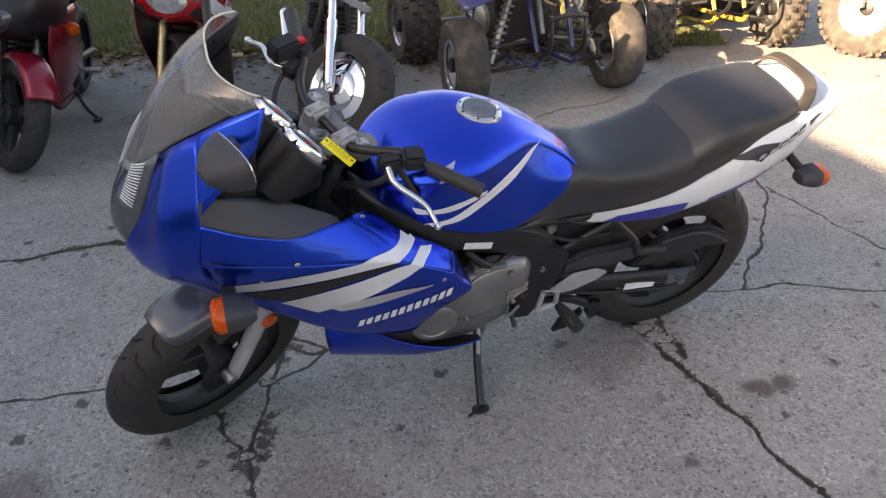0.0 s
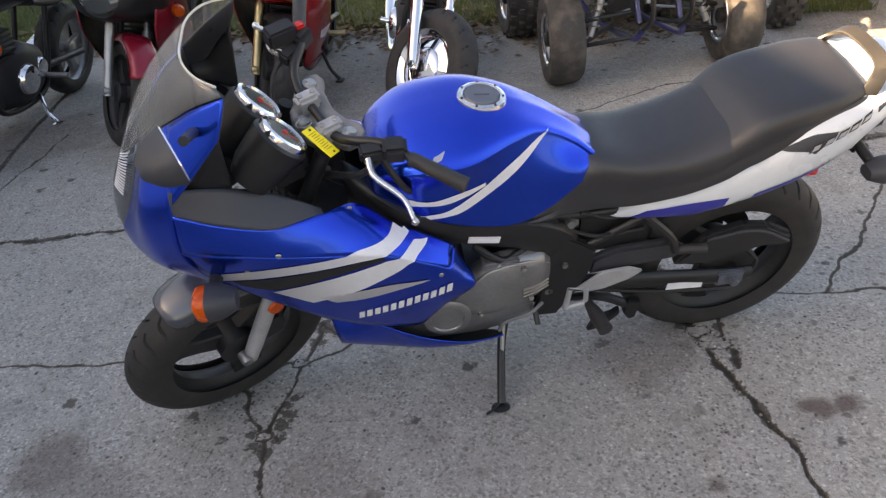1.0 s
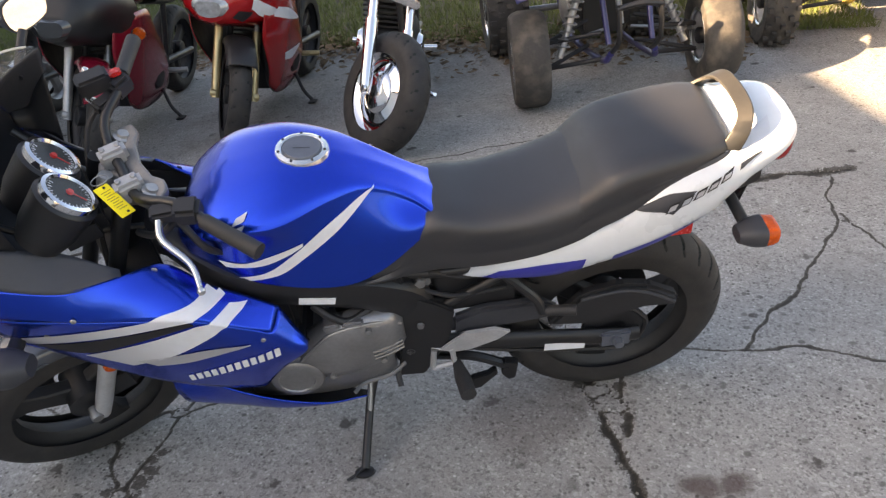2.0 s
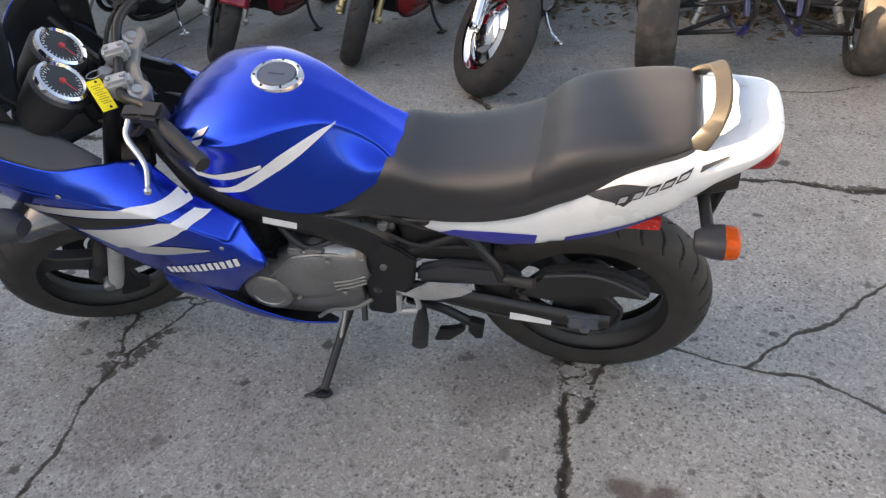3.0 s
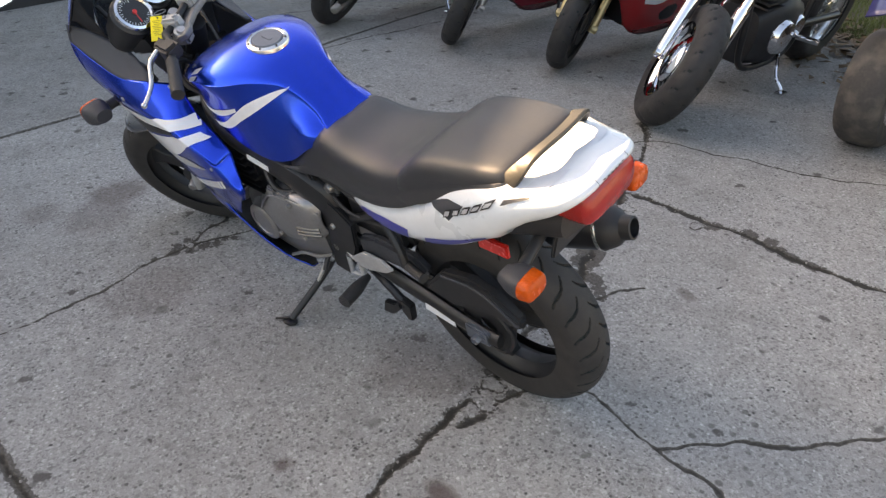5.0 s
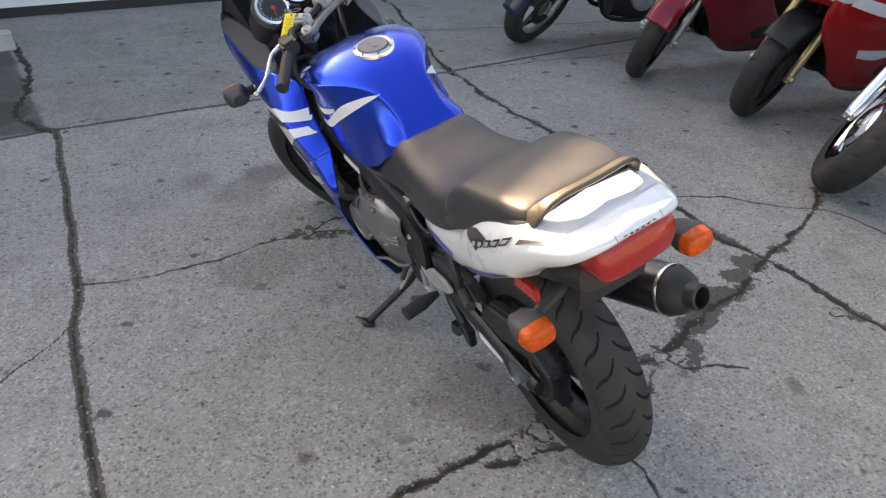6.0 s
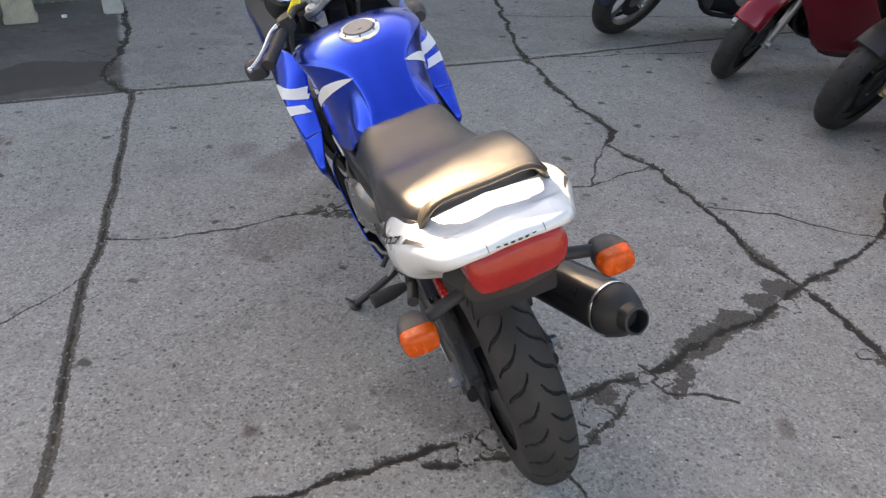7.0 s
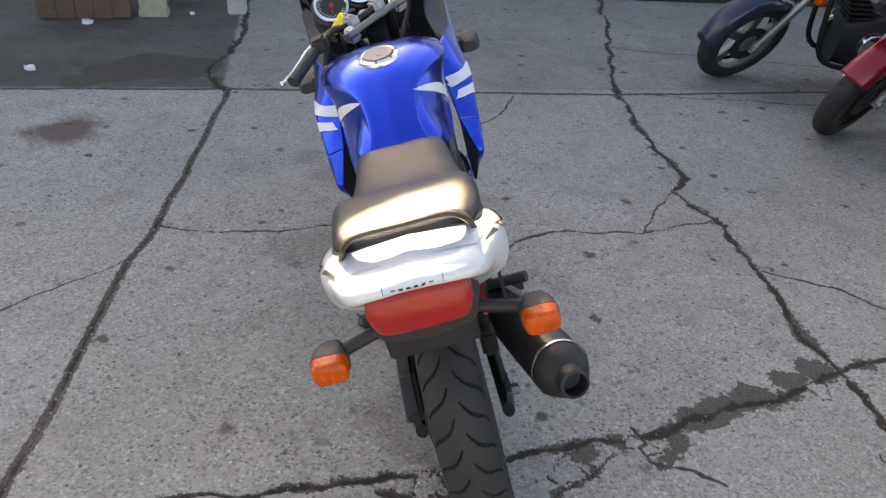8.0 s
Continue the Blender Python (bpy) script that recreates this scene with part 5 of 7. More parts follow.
        sig = part("front_turn_signal", tube([(1.345, s * 0.19, 0.715), (1.345, s * 0.262, 0.715)], 0.016, 4, 10), MATT_BLACK, bike, "front turn signal on a short stalk")
        body = Matrix.Translation((1.33, s * 0.296, 0.715)) @ Matrix.Translation((0.010, 0, 0)) @ Matrix.Diagonal((0.9, 0.9, 0.9, 1))
        part("signal_body", loft([
            (-0.050, [(0, 0.022), (0.020, 0.018), (0.028, 0), (0.020, -0.018), (0, -0.022)]),
            (-0.010, [(0, 0.036), (0.034, 0.030), (0.044, 0), (0.034, -0.030), (0, -0.034)]),
            (0.022, [(0, 0.037), (0.037, 0.032), (0.047, 0), (0.037, -0.032), (0, -0.036)])], 10, 10), GREY_PLASTIC, sig, m=body)
        part("signal_lens", loft([
            (0.022, [(0, 0.036), (0.036, 0.031), (0.046, 0), (0.036, -0.031), (0, -0.035)]),
            (0.045, [(0, 0.033), (0.033, 0.028), (0.042, 0), (0.033, -0.028), (0, -0.032)]),
            (0.054, [(0, 0.024), (0.024, 0.020), (0.030, 0), (0.024, -0.020), (0, -0.024)])], 10, 8), ORANGE, sig, "orange lens", m=body)
        mir = part("mirror", tube([(1.285, s * 0.195, 1.095), (1.285, s * 0.245, 1.120), (1.280, s * 0.300, 1.150)], 0.010, 10, 10), MATT_BLACK, bike, "rear view mirror on a black stalk")
        face = Vector((-0.80, -s * 0.34, 0.10)).normalized()
        mm = Matrix.Translation((1.285, s * 0.362, 1.168)) @ (-face).to_track_quat("X", "Z").to_matrix().to_4x4() @ Matrix.Diagonal((0.85, 0.76, 0.84, 1))
        part("mirror_shell", loft([
            (0.075, [(0, 0.012), (0.020, 0.010), (0.028, 0), (0.020, -0.010), (0, -0.012)]),
            (0.045, [(0, 0.036), (0.052, 0.030), (0.066, 0), (0.050, -0.028), (0, -0.034)]),
            (0.0, [(0, 0.050), (0.070, 0.042), (0.088, 0), (0.066, -0.038), (0, -0.046)])], 12, 12), GREY_PLASTIC, mir, "dark plastic mirror shell", m=mm)
        part("mirror_glass", loft([
            (-0.001, [(0, 0.045), (0.065, 0.038), (0.082, 0), (0.061, -0.034), (0, -0.041)]),
            (-0.004, [(0, 0.045), (0.065, 0.038), (0.082, 0), (0.061, -0.034), (0, -0.041)])], 12, 2), MIRROR, mir, "mirror glass", m=mm)
    def lens_top(y):
        return Vector((1.506 - 6.3 * y * y, y, 0.948 + 6.5 * y * y))
    def lens_mid(y):
        return Vector((1.552 - 4.6 * y * y, y, 0.870))
    lens_rows = [[lens_top(y), lens_mid(y), (1.574 - 4.0 * y * y, y, 0.800), (1.566 - 4.0 * y * y, y, 0.765)] for y in (-0.110, -0.072, 0.0, 0.072, 0.110)]
    part("headlight", sheet(lens_rows, 20, 12), LENS, bike, "ribbed headlight glass", thick=0.006)
    def both_sides(half):
        return [(x, -y, z) for x, y, z in reversed(half[1:])] + list(half)
    foot = both_sides([(1.506, 0.0, 0.950), (1.492, 0.045, 0.964), (1.447, 0.096, 1.010), (1.395, 0.126, 1.056), (1.340, 0.149, 1.094), (1.280, 0.169, 1.132), (1.218, 0.194, 1.162)])
    brim = both_sides([(1.300, 0.0, 1.190), (1.300, 0.038, 1.190), (1.296, 0.075, 1.189), (1.286, 0.108, 1.187), (1.270, 0.138, 1.184), (1.249, 0.160, 1.179), (1.224, 0.176, 1.173)])
    ribs = [[Vector(p), Vector(p).lerp(Vector(q), 0.5) + Vector((0.016, 0, 0.020)) * (1 - (abs(p[1]) / 0.2) ** 2), Vector(q)] for p, q in zip(foot, brim)]
    screen = part("screen", sheet(ribs, 40, 16), SMOKE, bike, "lightly smoked windscreen", thick=0.003)
    part("edge_trim", tube(brim, 0.0025, 48, 8), EDGE, screen, "pale edge of the windscreen")
    for s in (1, -1):
        for k in range(15):
            f = 0.06 + 0.056 * k
            rib = [lens_top(y).lerp(lens_mid(y), f + 0.05 * (abs(y) - 0.08) / 0.02) + Vector((0.007, s * 0.002, 0.003)) for y in (s * 0.060, s * 0.078, s * 0.096)]
            part("lens_rib", tube(rib, 0.0013, 8, 6), PAPER, bike, "pale rib of the headlight glass")

    # steering: fork, front wheel, bars, dials, turned to the left
    def yoke_outline():
        pts = [(1.118, 0.034), (1.108, 0.060), (1.075, 0.082), (1.058, 0.112), (1.030, 0.120), (1.006, 0.108), (1.002, 0.080), (1.020, 0.052), (1.028, 0.0)]
        return pts + [(x, -y) for x, y in reversed(pts[:-1])]
    top = bmesh.new()
    rings = [[top.verts.new((x, y, z + (1.118 - x) * 0.25)) for x, y in yoke_outline()] for z in (0.930, 0.950)]
    top.faces.new(rings[0])
    top.faces.new(rings[1][::-1])
    for i in range(len(rings[0])):
        j = (i + 1) % len(rings[0])
        top.faces.new((rings[0][i], rings[0][j], rings[1][j], rings[1][i]))
    fork = part("fork_yoke", top, YOKE, bike, "cast grey top yoke", smooth=False, m=HEAD, bevel=0.005)
    part("lower_yoke", plate([(1.20, 0.735), (1.20, 0.765), (1.09, 0.775), (1.09, 0.745)], -0.115, 0.115, 0.006), BLACK, fork, m=HEAD)
    axle = Vector((1.440, 0, 0.290))
    up = Vector((-0.4305, 0, 0.9026))
    for s in (1, -1):
        foot_p = axle + Vector((-0.022, s * 0.084, 0))
        leg = part("fork_leg", tube([foot_p - up * 0.02, foot_p + up * 0.05, foot_p + up * 0.30], [0.020, 0.0225, 0.0225], 10, 16), CLAMP, fork, "silver lower fork leg", m=HEAD)
        part("fork_tube", tube([foot_p + up * 0.29, foot_p + up * 0.735], 0.0185, 4, 16), BLACK, leg, m=HEAD)
        part("axle_cap", lathe([(0, 0.016), (0.014, 0.016), (0.017, 0.010), (0.017, -0.02)], 12), STEEL, leg, m=HEAD @ Matrix.Translation((axle.x, s * 0.092, axle.z)) @ (Matrix.Identity(4) if s > 0 else Matrix.Rotation(math.pi, 4, "X")))
        part("fork_reflector", lathe([(0, 0.008), (0.020, 0.008), (0.022, 0)], 20), ORANGE, leg, "orange fork reflector", m=HEAD @ Matrix.Translation(foot_p + up * 0.23 + Vector((0, s * 0.026, 0))) @ (Matrix.Identity(4) if s > 0 else Matrix.Rotation(math.pi, 4, "X")))
        part("fork_cap", lathe([(0.0, 0.012), (0.012, 0.012), (0.014, 0.006), (0.021, 0.004), (0.021, -0.01)], 20, "Z"), ALU, fork, m=HEAD @ Matrix.Translation((1.035, s * 0.088, 0.968)) @ Matrix.Rotation(radians(-25), 4, "Y"))
        cy = s * 0.050 + 0.010
        part("bar_clamp", block(1.040, 1.098, cy - 0.019, cy + 0.019, 0.945, 1.001, 0.008), CLAMP, fork, "bare handlebar clamp", m=HEAD)
        for dx in (-0.016, 0.016):
            part("clamp_bolt", lathe([(0, 0.006), (0.004, 0.006), (0.006, 0.004), (0.006, -0.004)], 10, "Z"), STEEL, fork, m=HEAD @ Matrix.Translation((1.069 + dx, cy, 1.000)))
        bar = part("handlebar", tube([(1.068, 0.0, 0.976), (1.068, s * 0.080, 0.977), (1.050, s * 0.130, 0.996), (1.000, s * 0.185, 1.005), (0.960, s * 0.270, 0.992), (0.915, s * 0.350, 0.982)], 0.011, 30, 10), BLACK, fork, "black handlebar half", m=HEAD)
        part("grip", tube([(0.975, s * 0.240, 0.996), (0.945, s * 0.295, 0.989), (0.912, s * 0.355, 0.981)], [0.016, 0.0165, 0.017, 0.018], 12, 14), GRIP, bar, "black rubber grip", m=HEAD)
        part("switch_box", block(-0.026, 0.026, -0.024, 0.024, -0.022, 0.022, 0.008), MATT_BLACK, bar, m=HEAD @ Matrix.Translation((0.992, s * 0.205, 1.002)) @ Matrix.Rotation(radians(-28 * s), 4, "Z"))
        part("lever_mount", block(-0.022, 0.030, -0.018, 0.018, -0.018, 0.014, 0.006), MATT_BLACK, bar, m=HEAD @ Matrix.Translation((1.030, s * 0.178, 0.995)) @ Matrix.Rotation(radians(-20 * s), 4, "Z"))
        lev = part("lever", tube([(1.050, s * 0.190, 0.993), (1.060, s * 0.230, 0.985), (1.035, s * 0.300, 0.968), (1.040, s * 0.350, 0.954)], [0.009, 0.008, 0.0065, 0.0055], 20, 10), POLISHED, bar, "polished hand lever", m=HEAD)
        part("lever_ball", lathe([(0, 0.009), (0.0065, 0.0065), (0.009, 0), (0.0065, -0.0065), (0, -0.009)], 14), POLISHED, lev, m=HEAD @ Matrix.Translation((1.041, s * 0.355, 0.953)))
        dm = HEAD @ Matrix.Translation((1.174, s * 0.0555 + 0.0025, 1.026)) @ Matrix.Rotation(radians(-50), 4, "Y")
        dial = part("dial_housing", lathe([(0.0, -0.135), (0.046, -0.130), (0.058, -0.09), (0.0635, -0.022), (0.0645, -0.012), (0.062, -0.009), (0.052, -0.004)], 36, "Z"), BLACK, fork, "black round instrument housing", m=dm)
        part("bezel", lathe([(0.0545, -0.016), (0.0575, -0.006), (0.0555, 0.006), (0.048, 0.009), (0.044, 0.004), (0.044, -0.004)], 48, "Z"), CHROME, dial, "chrome bezel", m=dm)
        part("dial_face", lathe([(0.0, 0.003), (0.047, 0.003), (0.047, -0.002)], 40, "Z"), DIAL, dial, "black dial face", m=dm)
        for k in range(24):
            a = radians(-40 + 260 * k / 23)
            part("tick", block(0.037 if k % 2 else 0.034, 0.042, -0.0009, 0.0009, 0.0032, 0.004, 0.0), PAPER, dial, "", False, m=dm @ Matrix.Rotation(a, 4, "Z"))
        part("needle", block(-0.008, 0.034, -0.0012, 0.0012, 0.0055, 0.007, 0.0), DIAL_RED, dial, "red needle", False, m=dm @ Matrix.Rotation(radians(150), 4, "Z"))
        part("dial_hub", lathe([(0, 0.010), (0.006, 0.010), (0.007, 0.004)], 14, "Z"), DIAL_RED, dial, "", m=dm)
        part("glass", lathe([(0.0, 0.011), (0.03, 0.0105), (0.047, 0.008)], 40, "Z"), CLEAR, dial, "", m=dm).visible_shadow = False
    part("master_cylinder", block(-0.035, 0.035, -0.022, 0.022, -0.018, 0.028, 0.006), MATT_BLACK, fork, "brake fluid reservoir", m=HEAD @ Matrix.Translation((1.035, -0.215, 1.022)))
    part("kill_switch", block(-0.012, 0.014, -0.012, 0.012, 0.018, 0.030, 0.004), RED_REFLECTOR, fork, "red kill switch", m=HEAD @ Matrix.Translation((0.985, -0.215, 1.005)))
    part("dial_shroud", block(1.14, 1.25, -0.10, 0.10, 0.90, 0.985, 0.02), BLACK, fork, "black plastic instrument shroud", m=HEAD)
    part("ignition_lock", lathe([(0, 0.012), (0.014, 0.012), (0.018, 0.004), (0.018, -0.03)], 24, "Z"), STEEL, fork, "ignition lock", m=HEAD @ Matrix.Translation((1.105, 0.0, 0.965)) @ Matrix.Rotation(radians(-25), 4, "Y"))
    along, out_v = Vector((-0.300, 0.905, -0.300)).normalized(), Vector((-0.35, 0.0, 1.0))
    across = out_v.cross(along).normalized()
    tag_pose = HEAD @ Matrix.Translation((1.1065, 0.088, 0.9885)) @ Matrix((along, across, along.cross(across))).transposed().to_4x4()
    tag = part("key_tag", block(-0.042, 0.042, -0.0165, 0.0165, -0.0012, 0.0012, 0.0006), YELLOW, fork, "yellow plastic key tag", m=tag_pose)
    for k in range(9):
        part("tag_line", block(-0.026 + 0.006 * k, -0.0245 + 0.006 * k, -0.011 + 0.002 * (k % 3), 0.012 - 0.005 * (k % 2), 0.0012, 0.0018, 0.0), TAG_INK, tag, "unreadable line on the tag", False, m=tag_pose)
    for x in (-0.035, 0.035):
        part("tag_hole", lathe([(0, 0.0019), (0.003, 0.0019), (0.003, 0.001)], 12, "Z"), INK, tag, "", m=tag_pose @ Matrix.Translation((x, 0.004, 0)))
    part("key_ring", tube([(1.115 + 0.017 * math.cos(a), 0.032 + 0.017 * math.sin(a), 1.000 + 0.005 * math.sin(a)) for a in [k * math.pi / 8 for k in range(17)]], 0.0013, 32, 6), STEEL, fork, "split key ring", m=HEAD)
    for s in (1, -1):
        part("fork_pinch", block(1.01, 1.06, s * 0.07, s * 0.112, 0.935, 0.962, 0.008), YOKE, fork, m=HEAD)
    part("cable_loom", tube([(1.00, 0.19, 0.99), (1.06, 0.17, 0.93), (1.10, 0.08, 0.86), (1.05, 0.05, 0.76)], 0.008, 20, 8), MATT_BLACK, fork, m=HEAD)
    part("cable_loom", tube([(1.02, 0.18, 0.985), (0.99, 0.235, 0.90), (0.92, 0.19, 0.79), (0.80, 0.175, 0.71)], 0.008, 20, 8), MATT_BLACK, fork, m=HEAD)
    part("hose", tube([(1.03, -0.19, 1.0), (1.10, -0.16, 0.95), (1.16, -0.05, 0.85), (1.20, 0.05, 0.75)], 0.006, 20, 8), MATT_BLACK, fork, m=HEAD)
    fw = HEAD @ Matrix.Translation(axle)
    cast_wheel(bike, fw, 0.297, 0.114, 30, disc=-1)
    part("front_mudguard", sheet([[(axle.x + r * math.cos(a), y * w, axle.z + r * math.sin(a)) for y, r in ((-0.070, 0.272), (-0.064, 0.300), (-0.034, 0.317), (0, 0.322), (0.034, 0.317), (0.064, 0.300), (0.070, 0.272))] for a, w in ((1.14, 0.80), (1.24, 0.95), (1.45, 1.0), (1.7, 1.0), (2.0, 1.0), (2.4, 0.95))], 26, 16), FENDER_GREY, bike, "glossy dark grey front mudguard", thick=0.004, out=tuple(axle), m=HEAD)
    part("caliper", block(axle.x - 0.14, axle.x - 0.05, 0.05, 0.085, axle.z + 0.02, axle.z + 0.12, 0.012), MATT_BLACK, bike, m=HEAD)
    part("fairing_stay", tube([(1.06, 0.05, 0.84), (1.25, 0.12, 0.92), (1.33, 0.14, 1.0)], 0.008, 14, 8), BLACK, bike)
    part("fairing_stay", tube([(1.06, -0.05, 0.84), (1.25, -0.12, 0.92), (1.33, -0.14, 1.0)], 0.008, 14, 8), BLACK, bike)
    part("head_tube", tube([(1.15, 0, 0.74), (1.06, 0, 0.93)], 0.035, 4, 16), BLACK, bike)
    return bike


motorcycle = build_bike()

# ---- parked machines behind ----


def road_bike(front, heading, steer, lean, style, label, group="parked motorcycles"):
    """A parked motorcycle whose front tyre stands at the given place. style: colours and forms of its parts."""
    wb, r = style["wheelbase"], style["radius"]
    h = radians(heading)
    m = pose(front[0] - wb * math.cos(h), front[1] - wb * math.sin(h), 0.0, 0, 0, heading) @ pose(0, 0, 0, -lean, 0, 0)
    b = thing("motorcycle", m, label, "motorcycle", group)
    rake = radians(style["rake"])
    up = Vector((-math.sin(rake), 0, math.cos(rake)))
    pivot = Vector((wb + 0.09, 0, 0))
    H = Matrix.Translation(pivot) @ Matrix.Rotation(radians(steer), 4, up) @ Matrix.Translation(-pivot)
    axle = Vector((wb, 0, r))
    fw = H @ Matrix.Translation(axle)
    rw = Matrix.Translation((0, 0, r))
    rim = style["rim"]
    cast_wheel(b, fw, r, style["front_width"], 20, style["spokes"], rim, 160, style["wall"], 1, 0.5, CHROME if style["metal"] is CHROME else None)
    if style["metal"] is CHROME:
        for k in (1, -1):
            part("hub_dish", lathe([(0.03, k * 0.075), (0.075, k * 0.070), (0.105, k * 0.058), (0.112, k * 0.050), (0.06, k * 0.045)], 40), CHROME, b, "polished hub dish", m=fw)
            ring = r - style["wall"] + 0.012
            part("rim_lip", lathe([(ring + 0.010, k * 0.052), (ring - 0.004, k * 0.058), (ring - 0.016, k * 0.050), (ring - 0.030, k * 0.034), (ring - 0.046, k * 0.030), (ring - 0.050, k * 0.036), (ring - 0.058, k * 0.036), (ring - 0.062, k * 0.028), (0.112, k * 0.046)], 56), CHROME, b, "polished stepped rim", m=fw)
    cast_wheel(b, rw, r, style["front_width"] * 1.25, 20, style["spokes"], rim, 160, style["wall"], -1)
    gap = style["front_width"] * 0.5 + 0.045
    fork = part("lower_yoke", block(-0.05, 0.05, -gap - 0.03, gap + 0.03, -0.02, 0.02, 0.01), style["metal"], b, m=H @ Matrix.Translation(axle + up * 0.52))
    part("upper_yoke", block(-0.05, 0.05, -gap - 0.03, gap + 0.03, -0.015, 0.015, 0.008), style["metal"], b, m=H @ Matrix.Translation(axle + up * 0.72))
    for s in (1, -1):
        foot = axle + Vector((-0.01, s * gap, 0))
        leg = part("fork_leg", tube([foot - up * 0.03, foot + up * 0.04, foot + up * 0.36], [0.024, style["leg"], style["leg"]], 10, 16), style["metal"], b, style["metal_label"] + " fork leg", m=H)
        part("fork_tube", tube([foot + up * 0.35, foot + up * 0.80], style["leg"] * 0.75, 4, 14), CHROME if style["metal"] is CHROME else STEEL, leg, m=H)
        part("axle_cap", lathe([(0, 0.03), (0.018, 0.03), (0.022, 0.02), (0.022, 0)], 14), style["metal"], leg, m=H @ Matrix.Translation((axle.x, s * gap, axle.z)) @ (Matrix.Identity(4) if s > 0 else Matrix.Rotation(math.pi, 4, "X")))
        bar = part("handlebar", tube([axle + up * 0.74, axle + up * 0.80 + Vector((-0.02, s * 0.12, 0.02)), axle + up * 0.82 + Vector((-0.08, s * 0.28, 0.02)), axle + up * 0.80 + Vector((-0.16, s * 0.38, 0.0))], 0.012, 18, 8), style["metal"], fork, m=H)
        part("grip", tube([axle + up * 0.815 + Vector((-0.10, s * 0.31, 0.015)), axle + up * 0.80 + Vector((-0.17, s * 0.40, 0.0))], 0.018, 4, 10), GRIP, bar, m=H)
        if style["signals"]:
            p = axle + up * 0.52 + Vector((0.10, s * (gap + 0.13), 0.02))
            sig = part("turn_signal", tube([p, p - Vector((0, s * 0.10, 0))], 0.009, 4, 8), MATT_BLACK, b, m=H)
            part("signal_lens", lathe([(0.034, 0.0), (0.036, 0.02), (0.028, 0.036), (0.0, 0.042)], 20, "X"), ORANGE, sig, "orange lens", m=H @ Matrix.Translation(p))
    if style["fender"]:
        part("front_mudguard", sheet([[(axle.x + q * math.cos(a), y, axle.z + q * math.sin(a)) for y, q in ((-0.085, r - 0.02), (-0.066, r + 0.022), (0, r + 0.034), (0.066, r + 0.022), (0.085, r - 0.02))] for a in style["fender_span"]], 20, 10), style["fender"], b, style["colour_label"] + " front mudguard", thick=0.005, out=tuple(axle), m=H)
    part("fuel_tank", loft([(0.98, [(0, 0.90), (0.08, 0.89), (0.11, 0.82), (0, 0.74)]), (0.80, [(0, 0.98), (0.12, 0.96), (0.16, 0.85), (0, 0.72)]), (0.55, [(0, 0.90), (0.10, 0.89), (0.13, 0.80), (0, 0.72)]), (0.45, [(0, 0.82), (0.06, 0.81), (0.08, 0.76), (0, 0.72)])], 12, 16), style["paint"], b, style["colour_label"] + " tank")
    part("seat", loft([(0.50, [(0, 0.80), (0.10, 0.79), (0.12, 0.74), (0, 0.72)]), (0.25, [(0, 0.77), (0.14, 0.76), (0.15, 0.70), (0, 0.68)]), (-0.15, [(0, 0.84), (0.11, 0.83), (0.12, 0.77), (0, 0.75)])], 10, 14), SEAT, b)
    part("tail", loft([(0.05, [(0, 0.80), (0.12, 0.79), (0.15, 0.72), (0, 0.66)]), (-0.30, [(0, 0.88), (0.06, 0.87), (0.08, 0.82), (0, 0.80)])], 10, 10), style["paint"], b)
    en = part("engine", loft([(0.98, [(0, 0.50), (0.10, 0.48), (0.13, 0.36), (0.10, 0.22), (0, 0.20)]), (0.75, [(0, 0.58), (0.14, 0.55), (0.18, 0.38), (0.14, 0.20), (0, 0.18)]), (0.52, [(0, 0.50), (0.11, 0.48), (0.14, 0.36), (0.10, 0.22), (0, 0.20)])], 12, 14), style["engine"], b, "engine block")
    for s in (1, -1):
        part("engine_cover", lathe([(0.10, 0), (0.10, 0.02), (0.085, 0.045), (0.04, 0.055), (0, 0.055)], 28), style["cover"], en, m=Matrix.Translation((0.78, s * 0.15, 0.36)) @ (Matrix.Identity(4) if s > 0 else Matrix.Rotation(math.pi, 4, "X")))
        part("engine_cover", lathe([(0.07, 0), (0.07, 0.02), (0.055, 0.04), (0, 0.045)], 24), style["cover"], en, m=Matrix.Translation((0.60, s * 0.13, 0.38)) @ (Matrix.Identity(4) if s > 0 else Matrix.Rotation(math.pi, 4, "X")))
        part("footpeg", tube([(0.52, s * 0.12, 0.30), (0.50, s * 0.27, 0.31)], 0.017, 4, 10), style["metal"], b)
        part("frame_tube", tube([(1.08, s * 0.05, 0.80), (1.10, s * 0.10, 0.50), (1.02, s * 0.12, 0.22), (0.60, s * 0.12, 0.19), (0.45, s * 0.11, 0.32), (0.35, s * 0.10, 0.70)], 0.018, 30, 10), BLACK, b)
        part("swingarm_leg", tube([(0.48, s * 0.10, 0.34), (0.0, s * 0.12, r)], 0.024, 4, 10), BLACK, b)
        if s > 0:
            continue
        part("exhaust_pipe", tube([(0.94, s * 0.08, 0.46), (1.00, s * 0.12, 0.36), (0.92, s * 0.16, 0.22), (0.60, s * 0.19, 0.20), (0.15, s * 0.22, 0.28), (-0.25, s * 0.24, 0.36)], [0.022, 0.022, 0.022, 0.030, 0.045, 0.045], 36, 14), style["pipe"], b, "exhaust pipe")
    for k in range(6):
        part("cylinder_fin", block(0.78 + 0.01 * k, 0.98 + 0.01 * k, -0.14, 0.14, 0.52 + 0.03 * k, 0.532 + 0.03 * k, 0.003), MATT_BLACK, en)
